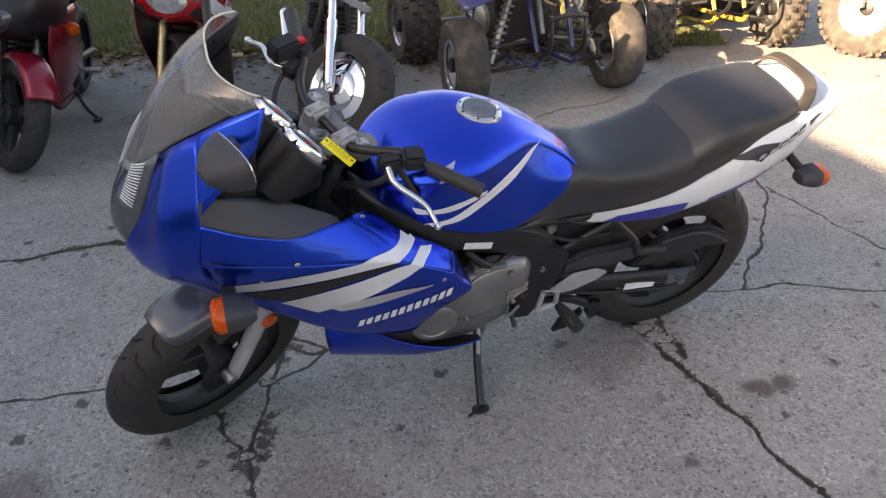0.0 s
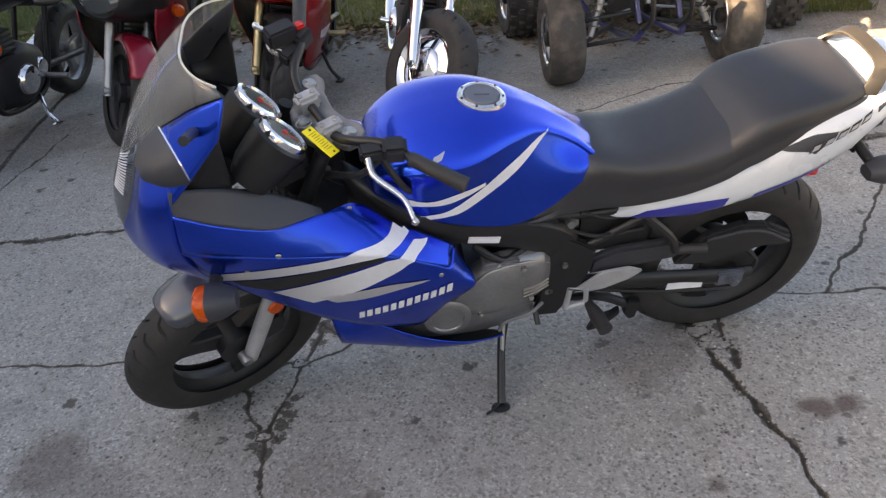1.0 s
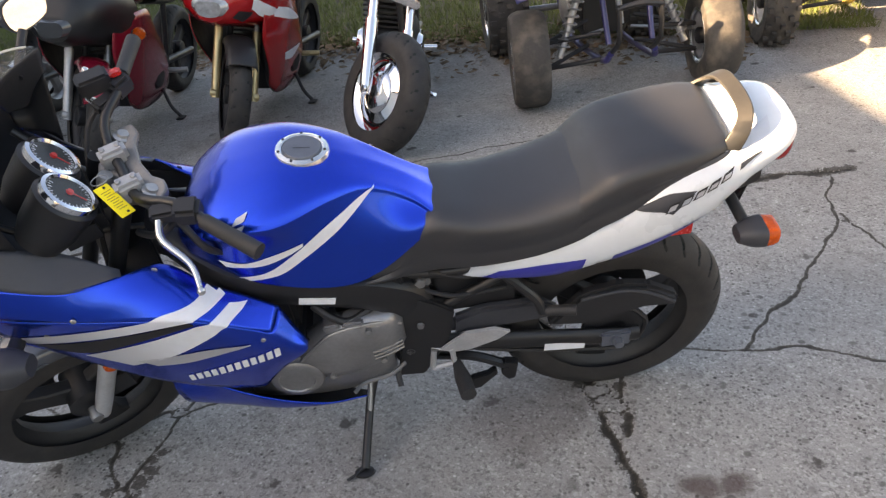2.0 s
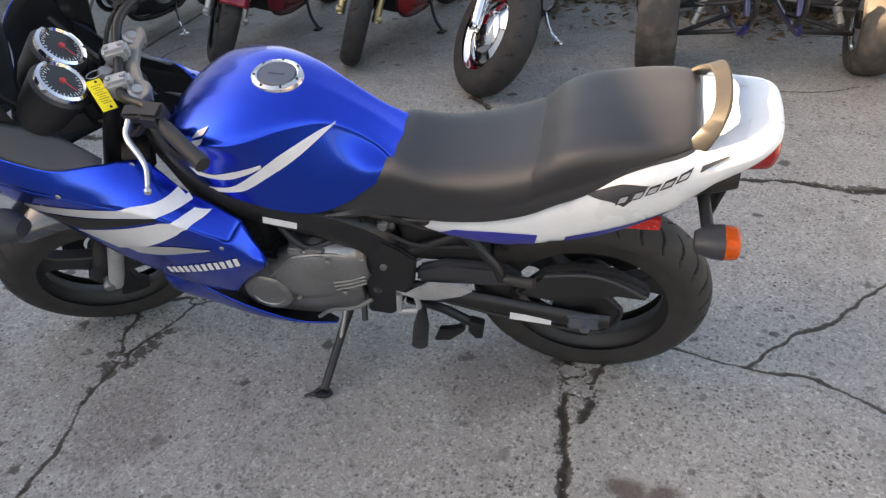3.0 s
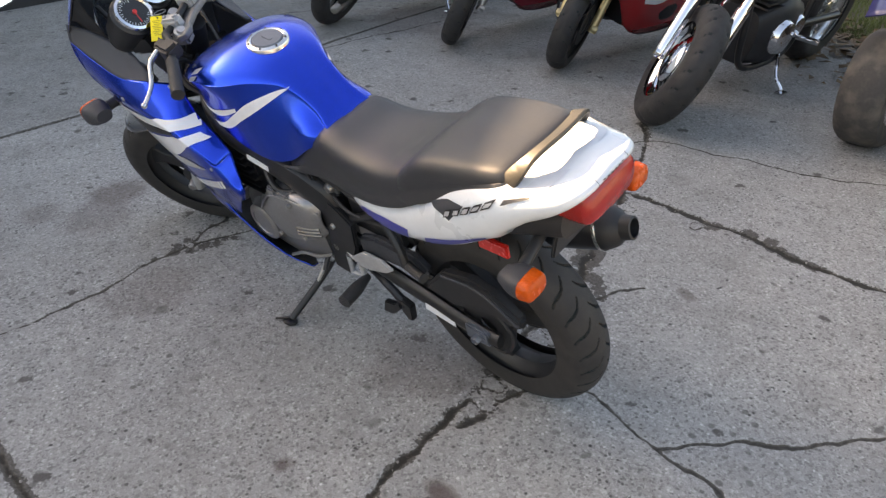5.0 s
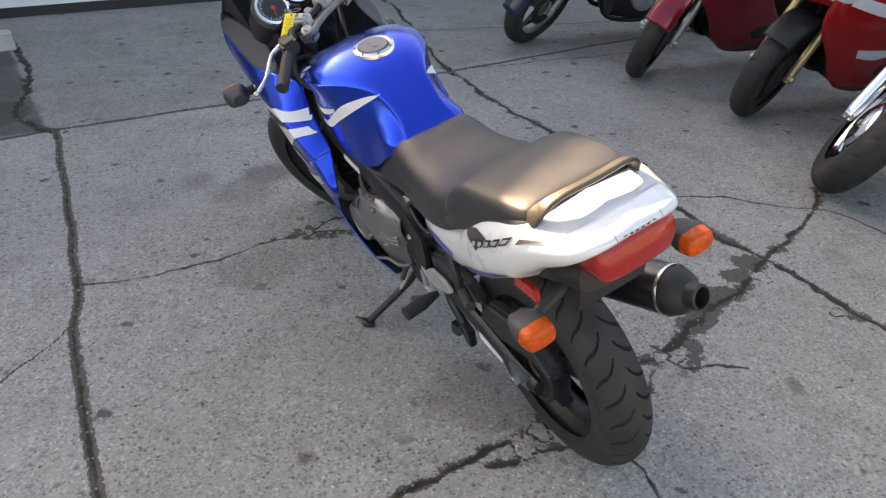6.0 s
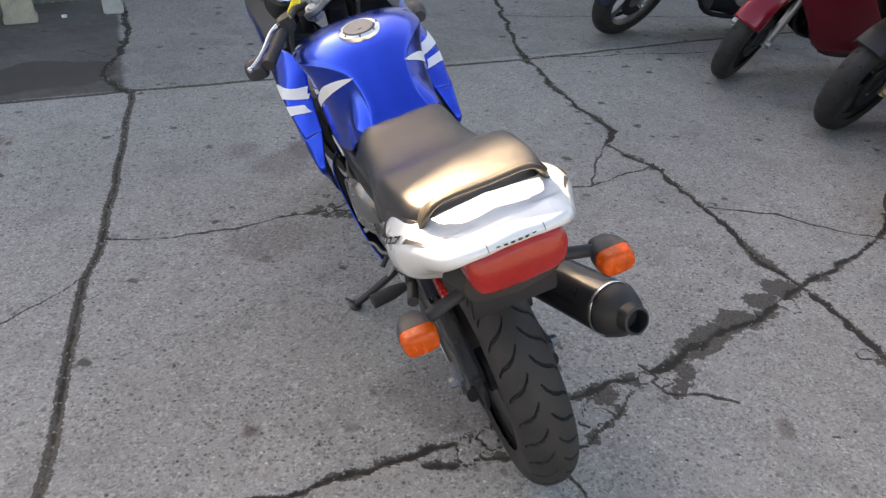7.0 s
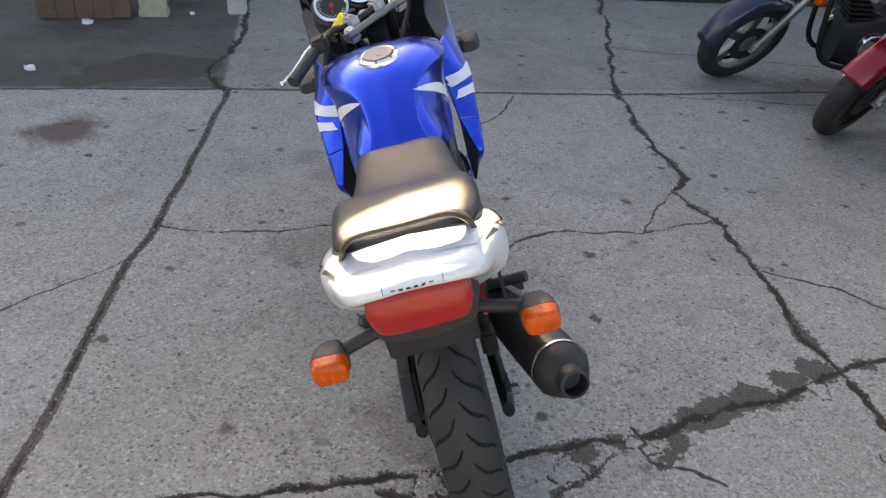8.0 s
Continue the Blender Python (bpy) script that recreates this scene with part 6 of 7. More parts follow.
    st = part("sidestand", tube([(0.62, 0.12, 0.24), (0.69, 0.20, 0.12), (0.72, 0.27, 0.018 + 0.27 * math.tan(radians(lean)))], 0.011, 12, 8), style["stand"], b, "extended sidestand")
    part("stand_foot", block(-0.035, 0.035, -0.025, 0.025, 0, 0.012, 0.004), style["stand"], st, m=Matrix.Translation((0.725, 0.275, 0.002 + 0.275 * math.tan(radians(lean)))) @ Matrix.Rotation(radians(lean), 4, "X"))
    if style["screen"]:
        cowl = part("nose_fairing", loft([(1.56, [(0, 0.86), (0.06, 0.86), (0.09, 0.82), (0.06, 0.76), (0, 0.74)]), (1.48, [(0, 0.98), (0.13, 0.96), (0.19, 0.86), (0.13, 0.74), (0, 0.70)]), (1.30, [(0, 1.04), (0.17, 1.0), (0.25, 0.88), (0.20, 0.70), (0, 0.66)]), (1.10, [(0.12, 0.98), (0.18, 0.96), (0.26, 0.84), (0.23, 0.66), (0.14, 0.60)])], 14, 18), style["nose"], b, style["nose_label"] + " nose fairing")
        if style["flash"]:
            for s in (1, -1):
                part("nose_stripe", decal([cowl], [(1.46, 0.80), (1.36, 0.74), (1.20, 0.70)], [(1.46, 0.86), (1.36, 0.81), (1.20, 0.74)], s, 16, 4, 0.003), PAPER, cowl, "white flash on the nose")
                part("air_intake", decal([cowl], [(1.53, 0.765), (1.46, 0.730)], [(1.52, 0.800), (1.44, 0.780)], s, 6, 3, 0.003), INK, cowl, "dark intake beside the headlight")
        part("headlight", loft([(1.585, [(0, 0.85), (0.05, 0.85), (0.07, 0.82), (0.05, 0.78), (0, 0.77)]), (1.50, [(0, 0.88), (0.12, 0.88), (0.15, 0.82), (0.10, 0.775), (0, 0.765)])], 10, 8), style["glass"], b, "headlight glass")
        part("screen", sheet([[(1.46 - 3.5 * y * y, y, 0.99), (1.36 - 3.5 * y * y, y * 0.95, 1.12), (1.25 - 3 * y * y, y * 0.8, 1.24)] for y in (-0.15, -0.08, 0, 0.08, 0.15)], 14, 8), SMOKE, b, "smoked screen", thick=0.003, out=(1.0, 0, 1.0))
    else:
        part("headlight", lathe([(0.03, -0.11), (0.075, -0.08), (0.095, -0.02), (0.098, 0.03), (0.09, 0.04)], 30, "X"), style["metal"], b, "round headlight shell", m=H @ Matrix.Translation(axle + up * 0.62 + Vector((0.10, 0, 0.03))))
        part("headlight_glass", lathe([(0.0, 0.05), (0.06, 0.047), (0.09, 0.036)], 30, "X"), LENS, b, m=H @ Matrix.Translation(axle + up * 0.62 + Vector((0.10, 0, 0.03))))
    if style["lower"]:
        for s in (1, -1):
            net = [[(1.34, 0.22, 0.80), (1.36, 0.20, 0.62), (1.22, 0.17, 0.42), (1.10, 0.12, 0.26)], [(1.15, 0.26, 0.82), (1.12, 0.25, 0.62), (1.05, 0.21, 0.40), (1.00, 0.14, 0.20)], [(0.95, 0.25, 0.80), (0.88, 0.25, 0.60), (0.82, 0.21, 0.38), (0.80, 0.14, 0.18)], [(0.82, 0.20, 0.72), (0.70, 0.21, 0.52), (0.62, 0.19, 0.34), (0.58, 0.14, 0.20)]]
            lf = part("side_fairing", sheet([[(x, s * y, z) for x, y, z in row] for row in net], 18, 12), style["lower"], b, style["colour_label"] + " side fairing", thick=0.005, inner=MATT_BLACK)
            if style["flash"]:
                part("side_stripe", decal([lf], [(1.26, 0.72), (1.05, 0.66), (0.86, 0.62)], [(1.24, 0.77), (1.05, 0.72), (0.86, 0.63)], s, 20, 3, 0.003), PAPER, lf, "white flash on the fairing")
                part("side_stripe", decal([lf], [(1.06, 0.42), (0.92, 0.40), (0.78, 0.44)], [(1.08, 0.47), (0.92, 0.46), (0.78, 0.45)], s, 20, 3, 0.003), PAPER, lf, "white flash on the fairing")
    return b


CRUISER = dict(wheelbase=1.55, radius=0.325, rake=31, rim=POLISHED, front_width=0.15, spokes=9, wall=0.115, metal=CHROME, metal_label="polished chrome", leg=0.034, signals=False, fender=None, paint=BLACK, colour_label="black", engine=MATT_BLACK, cover=CHROME, pipe=CHROME, stand=CHROME, screen=False, lower=None, flash=False, nose=RED_PAINT, nose_label="red", fender_span=(0.15, 0.7, 1.2, 1.7, 2.3), glass=DARK_LENS)
SPORT = dict(CRUISER, wheelbase=1.40, radius=0.300, rake=24, rim=MATT_BLACK, front_width=0.12, spokes=3, wall=0.085, metal=GOLD, metal_label="dull gold", fender_span=(0.85, 1.1, 1.4, 1.7, 2.1), glass=PALE_GLASS, leg=0.024, fender=MATT_BLACK, paint=RED_PAINT, colour_label="red", cover=MATT_BLACK, pipe=MATT_BLACK, stand=MATT_BLACK, screen=True, lower=RED_PAINT, flash=True)
TOURER = dict(CRUISER, fender_span=(0.60, 0.9, 1.3, 1.7, 2.2), wheelbase=1.46, radius=0.305, rake=26, rim=MATT_BLACK, front_width=0.115, spokes=3, wall=0.09, metal=ALU, metal_label="silver", leg=0.025, signals=True, fender=MAROON, paint=MAROON, colour_label="maroon", cover=MATT_BLACK, pipe=MATT_BLACK, stand=MATT_BLACK, screen=True, lower=MAROON, nose=BLACK, nose_label="black")
DARK = dict(CRUISER, wheelbase=1.55, radius=0.315, rake=33, rim=STEEL, front_width=0.12, spokes=5, wall=0.10, metal=STEEL, metal_label="steel", leg=0.026, signals=True, fender=NAVY, cover=CHROME, pipe=CHROME)

road_bike((-0.68, 3.88), 281, 42, 11, CRUISER, "black cruiser motorcycle with chrome fork and rims")
road_bike((-1.57, 4.01), 277, 28, 9, SPORT, "red and white sports motorcycle parked in the row")
road_bike((-2.355, 3.70), 281, 39, 9, TOURER, "maroon faired motorcycle with silver fork")
road_bike((-3.25, 3.20), 277, 30, 11, DARK, "black cruiser motorcycle with navy front mudguard")


def coil(p, q, radius, wire, turns):
    p, q = Vector(p), Vector(q)
    d = (q - p).normalized()
    a = d.cross(Vector((0, 1, 0.01))).normalized()
    c = d.cross(a)
    n = turns * 10
    return tube([p.lerp(q, i / n) + a * (radius * math.cos(i * 0.6283)) + c * (radius * math.sin(i * 0.6283)) for i in range(n + 1)], wire, 0, 6, False)


def fat_tyre(parent, m, r, w, knobs, rim_mat):
    t = part("wheel", lathe([(0, -w * 0.5), (0.03, -w * 0.5), (0.045, -w * 0.45), (0.045, w * 0.45), (0.03, w * 0.5), (0, w * 0.5)], 18), MATT_BLACK, parent, m=m)
    part("tyre", lathe([(r * 0.52, -w * 0.42), (r * 0.72, -w * 0.54), (r * 0.90, -w * 0.52), (r * 0.97, -w * 0.40), (r, -w * 0.2), (r, w * 0.2), (r * 0.97, w * 0.40), (r * 0.90, w * 0.52), (r * 0.72, w * 0.54), (r * 0.52, w * 0.42)], 48), QUAD_RUBBER, t, "fat black tyre", m=m)
    part("rim", lathe([(r * 0.50, -w * 0.44), (r * 0.54, -w * 0.46), (r * 0.53, -w * 0.40), (r * 0.48, -w * 0.36), (r * 0.44, -w * 0.1), (r * 0.44, w * 0.1), (r * 0.48, w * 0.36), (r * 0.53, w * 0.40), (r * 0.54, w * 0.46), (r * 0.50, w * 0.44)], 36), rim_mat, t, "grey steel rim", m=m)
    part("rim_centre", lathe([(0.0, -0.01), (r * 0.2, -0.03), (r * 0.46, -0.01), (r * 0.46, 0.01), (r * 0.2, 0.03), (0, 0.01)], 30), rim_mat, t, m=m)
    for k in (1, -1):
        part("rim_ring", lathe([(r * 0.49, k * w * 0.43), (r * 0.52, k * w * 0.475), (r * 0.57, k * w * 0.480), (r * 0.58, k * w * 0.45)], 40), POLISHED, t, "bright rolled rim edge", m=m)
    if knobs:
        bms = []
        for k in range(knobs):
            for j in range(5):
                a = 2 * math.pi * (k + 0.5 * (j % 2)) / knobs
                y = (j - 2) * w * 0.21
                d = r * (1.0 if abs(j - 2) < 2 else 0.955)
                bms.append(shifted(block(-0.008, 0.022, -w * 0.07, w * 0.07, -r * 0.055, r * 0.055, 0.0), Matrix.Rotation(-a, 4, "Y") @ Matrix.Translation((d, y, 0))))
        part("knobbly_tread", joined(*bms), QUAD_RUBBER, t, m=m, smooth=False)["kind"] = "stuff"
    return t


def quad_bike(place, heading, frame_mat, body_mat, label, knobs):
    """A four-wheeled sports quad; the origin lies under the middle of its front axle."""
    q = thing("quad_bike", pose(*place, 0, 0, 0, heading), label, "quad bike", "parked quad bikes")
    for s in (1, -1):
        w = fat_tyre(q, Matrix.Translation((0, s * 0.53, 0.27)) @ Matrix.Rotation(radians(-5), 4, "Z"), 0.27, 0.19, 16 if knobs else 0, RIM_GREY)
        fat_tyre(q, Matrix.Translation((-1.22, s * 0.48, 0.275)), 0.275, 0.27, 18, RIM_GREY)
        for z, x in ((0.20, 0.0), (0.34, -0.02)):
            part("suspension_arm", tube([(x + 0.12, s * 0.14, z + 0.05), (x, s * 0.43, z)], 0.013, 4, 8), MATT_BLACK, q)
            part("suspension_arm", tube([(x - 0.20, s * 0.14, z + 0.05), (x, s * 0.43, z)], 0.013, 4, 8), MATT_BLACK, q)
        part("tie_rod", tube([(-0.08, s * 0.08, 0.36), (-0.06, s * 0.44, 0.30)], 0.009, 4, 8), STEEL, q)
        sh = part("shock_absorber", tube([(0.02, s * 0.36, 0.26), (-0.05, s * 0.19, 0.68)], 0.020, 4, 10), ALU, q, "front shock absorber")
        part("spring", coil((0.015, s * 0.345, 0.30), (-0.045, s * 0.200, 0.64), 0.036, 0.006, 9), STEEL, sh, "coil spring")
        part("frame_rail", tube([(0.22, s * 0.12, 0.30), (0.10, s * 0.14, 0.24), (-0.60, s * 0.15, 0.22), (-1.0, s * 0.13, 0.36)], 0.018, 16, 10), frame_mat, q, "painted frame rail")
        part("frame_rail", tube([(0.18, s * 0.12, 0.34), (-0.02, s * 0.13, 0.72), (-0.35, s * 0.12, 0.80), (-1.05, s * 0.14, 0.62)], 0.016, 16, 10), frame_mat, q)
        part("fender", sheet([[(0.26, s * 0.16, 0.74), (0.28, s * 0.42, 0.70), (0.26, s * 0.62, 0.64)], [(0.02, s * 0.16, 0.83), (0.0, s * 0.42, 0.80), (0.0, s * 0.64, 0.74)], [(-0.28, s * 0.16, 0.80), (-0.30, s * 0.42, 0.72), (-0.30, s * 0.62, 0.62)]], 12, 8), body_mat, q, "plastic front fender", thick=0.006, out=(0, 0, 0))
        part("fender", sheet([[(-0.80, s * 0.14, 0.82), (-0.84, s * 0.40, 0.76), (-0.84, s * 0.60, 0.66)], [(-1.15, s * 0.14, 0.88), (-1.18, s * 0.42, 0.84), (-1.18, s * 0.62, 0.74)], [(-1.50, s * 0.14, 0.84), (-1.54, s * 0.40, 0.78), (-1.54, s * 0.60, 0.70)]], 12, 8), body_mat, q, "plastic rear fender", thick=0.006, out=(-1.2, 0, 0))
        part("handlebar", tube([(-0.22, 0, 0.98), (-0.24, s * 0.14, 1.04), (-0.32, s * 0.38, 1.05)], 0.012, 12, 8), BLACK, q)
        part("grip", tube([(-0.30, s * 0.28, 1.05), (-0.33, s * 0.40, 1.05)], 0.018, 4, 10), GRIP, q)
        part("bumper_post", tube([(0.20, s * 0.11, 0.30), (0.34, s * 0.11, 0.40), (0.34, s * 0.11, 0.58)], 0.014, 10, 8), BLACK, q)
    part("bumper_bar", tube([(0.34, -0.12, 0.56), (0.36, 0, 0.58), (0.34, 0.12, 0.56)], 0.015, 10, 8), BLACK, q)
    part("engine", block(-0.85, -0.35, -0.16, 0.16, 0.26, 0.62, 0.04), MATT_BLACK, q)
    part("engine_cover", lathe([(0.10, 0), (0.10, 0.03), (0.07, 0.05), (0, 0.05)], 24), ALU, q, m=Matrix.Translation((-0.58, -0.16, 0.40)) @ Matrix.Rotation(math.pi, 4, "X"))
    part("seat", loft([(-0.40, [(0, 0.86), (0.10, 0.85), (0.12, 0.80), (0, 0.78)]), (-0.80, [(0, 0.80), (0.13, 0.79), (0.15, 0.74), (0, 0.72)]), (-1.30, [(0, 0.88), (0.12, 0.87), (0.13, 0.82), (0, 0.80)])], 10, 12), SEAT, q)
    part("tank_cover", loft([(0.22, [(0, 0.76), (0.06, 0.75), (0.08, 0.70), (0, 0.68)]), (-0.10, [(0, 0.92), (0.13, 0.90), (0.17, 0.80), (0, 0.74)]), (-0.42, [(0, 0.90), (0.10, 0.89), (0.12, 0.80), (0, 0.74)])], 10, 12), body_mat, q)
    part("steering_column", tube([(0.0, 0, 0.40), (-0.22, 0, 0.98)], 0.018, 4, 10), STEEL, q)
    part("rear_axle", tube([(-1.22, -0.45, 0.275), (-1.22, 0.45, 0.275)], 0.022, 4, 10), STEEL, q)
    part("rear_swingarm", block(-1.20, -0.70, -0.06, 0.06, 0.26, 0.34, 0.02), ALU, q)
    return q


quad_bike((0.60, 4.70), 289, PURPLE, PURPLE, "blue-framed sport quad bike with fat tyres", False)
quad_bike((2.02, 5.72), 283, YELLOW_PAINT, MATT_BLACK, "muddy quad bike with knobbly tyres", True)


def dirt_bike():
    h = 290
    m = pose(2.98 - 1.46 * math.cos(radians(h)), 5.45 - 1.46 * math.sin(radians(h)), 0, 0, 0, h) @ pose(0, 0, 0, -10, 0, 0)
    b = thing("dirt_bike", m, "dirt bike with red-rimmed wheels and a bright brake disc", "motorcycle", "parked motorcycles")
    for x in (0.0, 1.46):
        wm = Matrix.Translation((x, 0, 0.33)) @ Matrix.Rotation(radians(20 if x else 0), 4, "Z")
        w = fat_tyre(b, wm, 0.33, 0.11, 22, RIM_GREY)
        part("rim_band", lathe([(0.250, -0.03), (0.262, -0.035), (0.262, 0.035), (0.250, 0.03)], 48), RED_PAINT, w, "red rim", m=wm)
        part("brake_disc", lathe([(0.06, 0.045), (0.13, 0.045), (0.13, 0.049), (0.06, 0.049)], 36), CHROME, w, "bright brake disc", m=wm)
        for k in range(16):
            a = 2 * math.pi * k / 16
            part("wire_spoke", tube([(0.04 * math.cos(a), 0.03, 0.04 * math.sin(a)), (0.25 * math.cos(a + 0.2), 0, 0.25 * math.sin(a + 0.2))], 0.003, 2, 5), STEEL, w, m=wm)
    for s in (1, -1):
        part("fork_leg", tube([(1.47, s * 0.09, 0.33), (1.18, s * 0.09, 1.05)], 0.026, 4, 12), STEEL, b, "fork leg")
        part("side_panel", sheet([[(1.05, s * 0.16, 0.95), (1.0, s * 0.20, 0.75)], [(0.6, s * 0.13, 0.92), (0.6, s * 0.16, 0.70)], [(-0.1, s * 0.10, 0.92), (0.1, s * 0.12, 0.72)]], 10, 6), RED_PAINT, b, "red side panel", thick=0.005)
    part("engine", block(0.50, 0.90, -0.13, 0.13, 0.30, 0.66, 0.04), ALU, b)
    part("seat", loft([(0.85, [(0, 0.98), (0.07, 0.97), (0.09, 0.92), (0, 0.90)]), (-0.3, [(0, 0.98), (0.08, 0.97), (0.09, 0.93), (0, 0.91)])], 8, 8), SEAT, b)
    part("front_mudguard", sheet([[(1.75, y, 0.80 - 2 * y * y), (1.45, y, 0.86 - 2 * y * y), (1.20, y, 0.84 - 2 * y * y)] for y in (-0.07, 0, 0.07)], 6, 10), RED_PAINT, b, thick=0.004, out=(1.4, 0, 0))
    part("frame", tube([(1.20, 0, 0.90), (1.0, 0, 0.40), (0.55, 0, 0.28), (0.45, 0, 0.80), (1.15, 0, 0.92)], 0.02, 24, 10), MATT_BLACK, b)
    part("sidestand", tube([(0.55, 0.10, 0.36), (0.60, 0.26, 0.05)], 0.011, 4, 8), ALU, b)
    return b


dirt_bike()

# ---- clutter by the wall, leaf litter and grass ----


def chipped_block(x, y, turn, size, seed):
    """A broken piece of concrete block with knocked-off corners."""
    rnd = random.Random(seed)
    bm = block(-size[0] / 2, size[0] / 2, -size[1] / 2, size[1] / 2, 0.0, size[2], 0.008)
    for v in bm.verts:
        v.co += Vector((rnd.uniform(-1, 1), rnd.uniform(-1, 1), rnd.uniform(-1, 0.3) if v.co.z > size[2] / 2 else 0)) * 0.006
    ob = part("concrete_block", bm, CHALK, None, smooth=False)
    ob.matrix_world = pose(x, y, 0.0, 0, 0, turn)
    tagged(ob, "pale chipped concrete block lying on the slab", "block")


def plank_screen(x, y, turn, width, height, count):
    """Brown boards nailed side by side onto two rails, standing upright."""
    rnd = random.Random(11)
    t = thing("plank_screen", pose(x, y, 0, 0, 0, turn), "upright screen of weathered brown planks", "wooden screen")
    w = width / count
    for k in range(count):
        top = height + rnd.uniform(-0.03, 0.03)
        part("plank", block(-width / 2 + k * w + 0.0012, -width / 2 + (k + 1) * w - 0.0012, -0.012, 0.010 + rnd.uniform(0, 0.004), rnd.uniform(0.0, 0.012), top, 0.003), WOOD, t, smooth=False)
    for z in (0.18, height - 0.16):
        part("rail", block(-width / 2, width / 2, 0.014, 0.052, z, z + 0.07, 0.004), WOOD, t, smooth=False)
    for k in (-1, 1):
        part("foot", block(k * width * 0.42 - 0.03, k * width * 0.42 + 0.03, 0.016, 0.26, 0.0, 0.06, 0.004), WOOD, t, smooth=False)


plank_screen(-2.90, -1.32, 116.5, 0.62, 0.85, 5)
post = thing("post", pose(-3.15, -0.93, 0, 0, 0, 114), "square weathered post with flaking cream paint", "post")
part("shaft", block(-0.095, 0.095, -0.02, 0.09, 0.0, 0.95, 0.008), CREAM, post, smooth=False)
part("plinth", block(-0.105, 0.105, -0.03, 0.10, 0.0, 0.05, 0.006), CREAM, post, smooth=False)
sheets = thing("metal_sheet", pose(-3.62, -0.96, 0, 8, 0, 130), "white ribbed metal sheet leaning by the wall", "metal sheet")
part("panel", corrugated_sheet(0.34, 0.0, 0.9, 0.075, 0.010), SHEET_WHITE, sheets, thick=0.002, out=(0, 5, 0))
chipped_block(-3.50, -0.43, 20, (0.15, 0.13, 0.11), 2)


def scrap(x, y, r, seed):
    rnd = random.Random(seed)
    bm = bmesh.new()
    top = [bm.verts.new((r * rnd.uniform(0.6, 1.2) * math.cos(a), r * 0.7 * rnd.uniform(0.6, 1.2) * math.sin(a), 0.012 + rnd.uniform(0, 0.018))) for a in (0, 0.9, 1.9, 2.8, 3.9, 5.1)]
    low = [bm.verts.new((v.co.x, v.co.y, 0.002)) for v in top]
    bm.faces.new(top)
    bm.faces.new(low[::-1])
    for i in range(6):
        bm.faces.new((top[i], low[i], low[(i + 1) % 6], top[(i + 1) % 6]))
    o = part("paper_scrap", bm, PAPER, None, smooth=False)
    o.matrix_world = pose(x, y, 0.002, 0, 0, 40 * seed)
    tagged(o, "crumpled white scrap of paper on the concrete", "litter", "paper scraps")


for k, (x, y, r) in enumerate(((-2.80, -1.25, 0.07), (-1.80, -0.97, 0.04), (-3.3, -0.70, 0.025))):
    scrap(x, y, r, k + 1)


def edge_y(x):
    return 5.70 - 0.05 * x


def leaf_litter():
    rnd = random.Random(3)
    verts, faces = [], []
    for _ in range(5200):
        x = rnd.uniform(-7.5, 1.4)
        y = edge_y(x) + rnd.gauss(0.15, 0.28)
        s, a, t = rnd.uniform(0.012, 0.045), rnd.uniform(0, 6.28), rnd.uniform(-0.5, 0.5)
        z = rnd.uniform(0.004, 0.035)
        c, d = math.cos(a) * s, math.sin(a) * s
        k = len(verts)
        verts += [(x + c, y + d, z), (x - d * 0.6, y + c * 0.6, z + s * t + 0.008), (x - c, y - d, z + s * 0.3), (x + d * 0.6, y - c * 0.6, z + s * abs(t))]
        faces.append((k, k + 1, k + 2, k + 3))
    me = bpy.data.meshes.new("leaf_litter")
    me.from_pydata(verts, [], faces)
    me.materials.append(LEAF)
    tagged(new("leaf_litter", me), "dry brown leaves along the edge of the concrete", "leaves", kind="stuff")


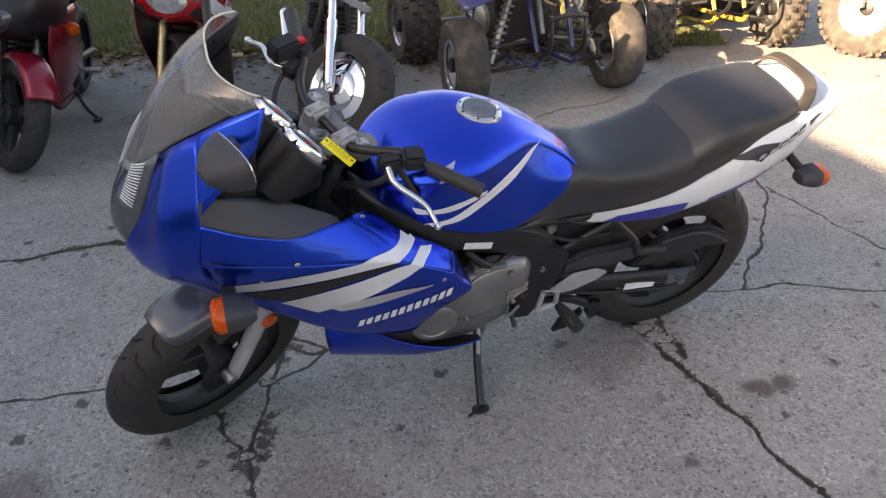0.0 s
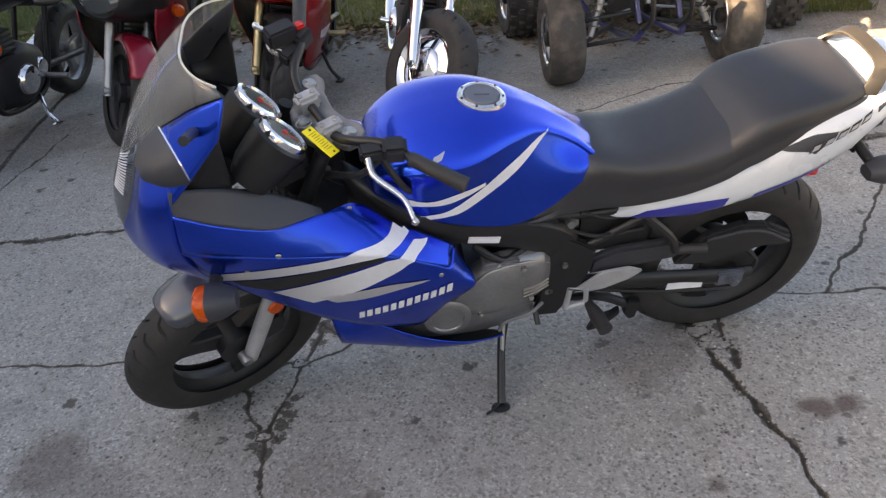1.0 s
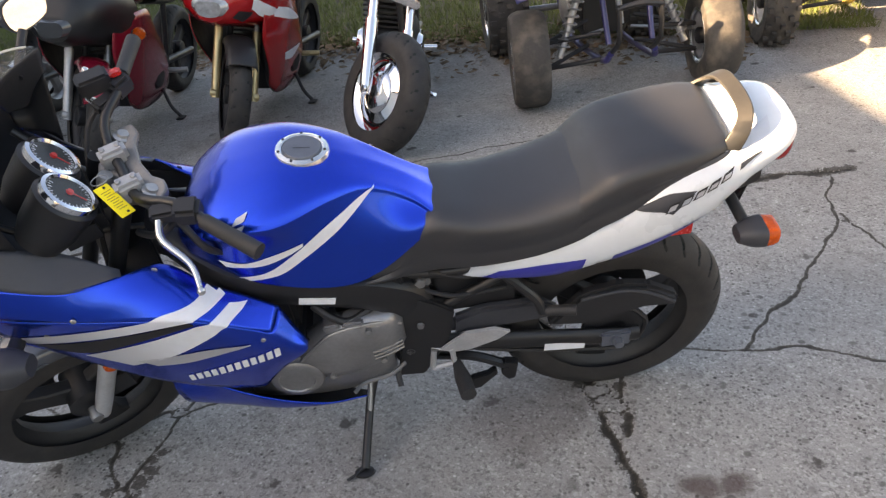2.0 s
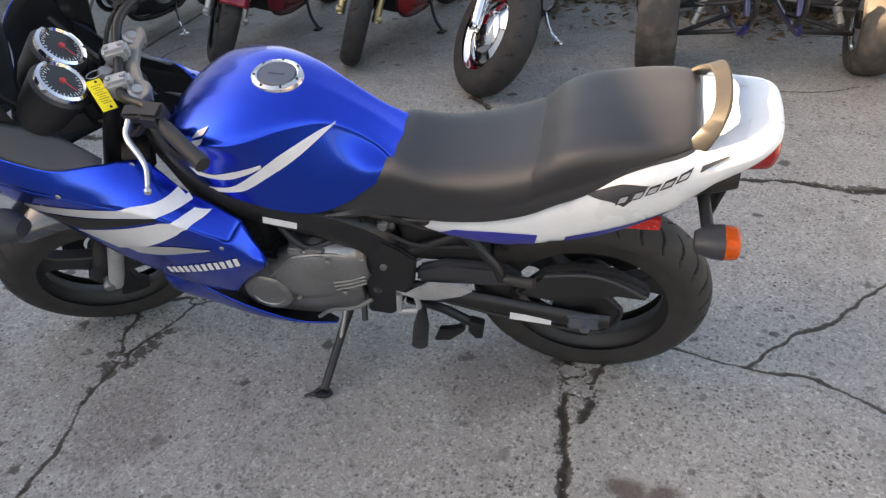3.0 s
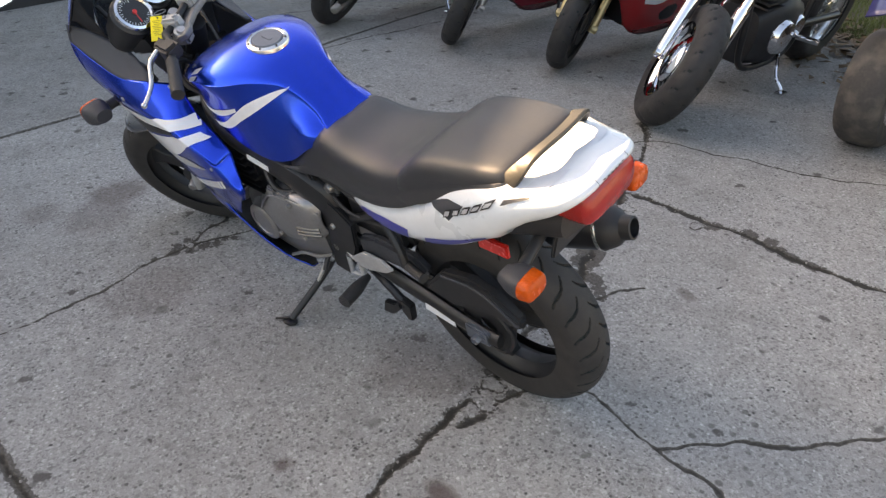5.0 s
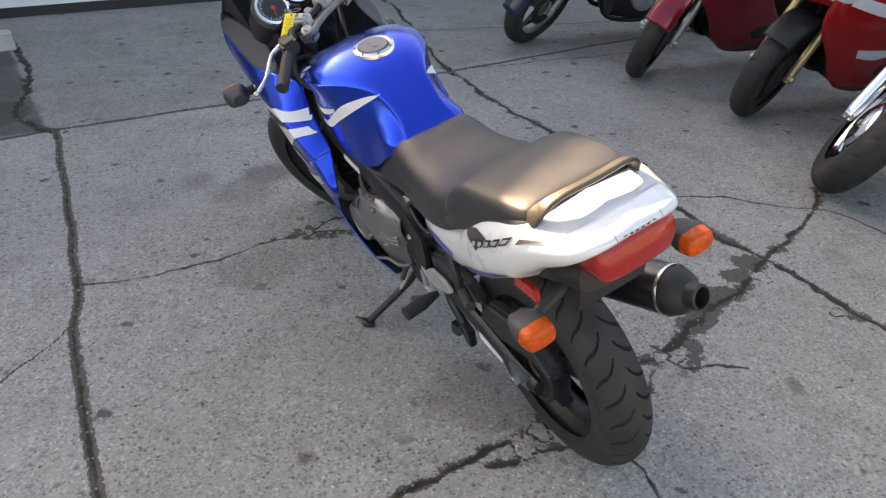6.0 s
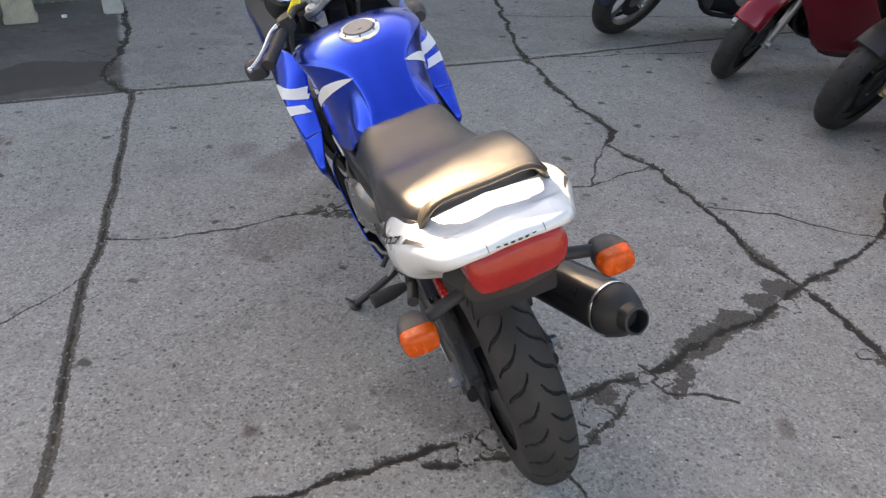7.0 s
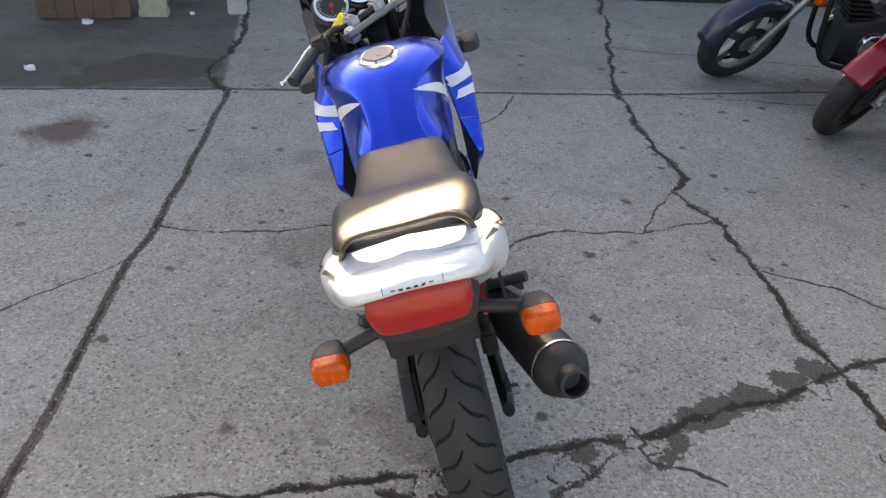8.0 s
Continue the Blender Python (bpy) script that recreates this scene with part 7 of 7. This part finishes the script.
def grass():
    rnd = random.Random(4)
    verts, faces = [], []
    for _ in range(60000):
        x = rnd.uniform(-9, 2.2)
        y = edge_y(x) + 0.25 + rnd.random() ** 1.5 * 3.2
        h, a, w = rnd.uniform(0.03, 0.09), rnd.uniform(0, 6.28), rnd.uniform(0.003, 0.006)
        lx, ly = rnd.uniform(-0.04, 0.04), rnd.uniform(-0.04, 0.04)
        k = len(verts)
        verts += [(x - w * math.cos(a), y - w * math.sin(a), 0.0), (x + w * math.cos(a), y + w * math.sin(a), 0.0), (x + lx, y + ly, h)]
        faces.append((k, k + 1, k + 2))
    me = bpy.data.meshes.new("grass")
    me.from_pydata(verts, [], faces)
    me.materials.append(GRASS)
    tagged(new("grass", me), "rough green grass beyond the concrete", "grass", kind="stuff")


def grit():
    """Pebbles and crumbs lying in the wide cracks and joints."""
    rnd = random.Random(8)
    verts, faces = [], []
    for width, pts, straight in CRACKS:
        if width < 0.009:
            continue
        for (x0, y0), (x1, y1) in zip(pts, pts[1:]):
            for _ in range(int(math.hypot(x1 - x0, y1 - y0) * 22)):
                t = rnd.random()
                off = rnd.gauss(0, 0.007 if straight else 0.022)
                L = math.hypot(x1 - x0, y1 - y0)
                x, y = x0 + t * (x1 - x0) - off * (y1 - y0) / L, y0 + t * (y1 - y0) + off * (x1 - x0) / L
                r = rnd.uniform(0.002, 0.005) * (1.6 if rnd.random() < 0.08 else 1.0)
                a = rnd.uniform(0, 6.28)
                k = len(verts)
                z = -0.004
                for j in range(5):
                    b = a + j * 1.2566
                    q = r * rnd.uniform(0.7, 1.2)
                    verts.append((x + q * math.cos(b), y + q * math.sin(b), z + r * rnd.uniform(0.5, 1.0)))
                verts += [(x, y, z + r * 1.7), (x, y, z - r * 0.4)]
                for j in range(5):
                    faces += [(k + j, k + (j + 1) % 5, k + 5), (k + (j + 1) % 5, k + j, k + 6)]
    me = bpy.data.meshes.new("grit")
    me.from_pydata(verts, [], faces)
    me.materials.append(PEBBLE)
    tagged(new("grit", me), "pale and brown pebbles lying in the cracks", "pebbles", kind="stuff")


leaf_litter()
grass()
grit()
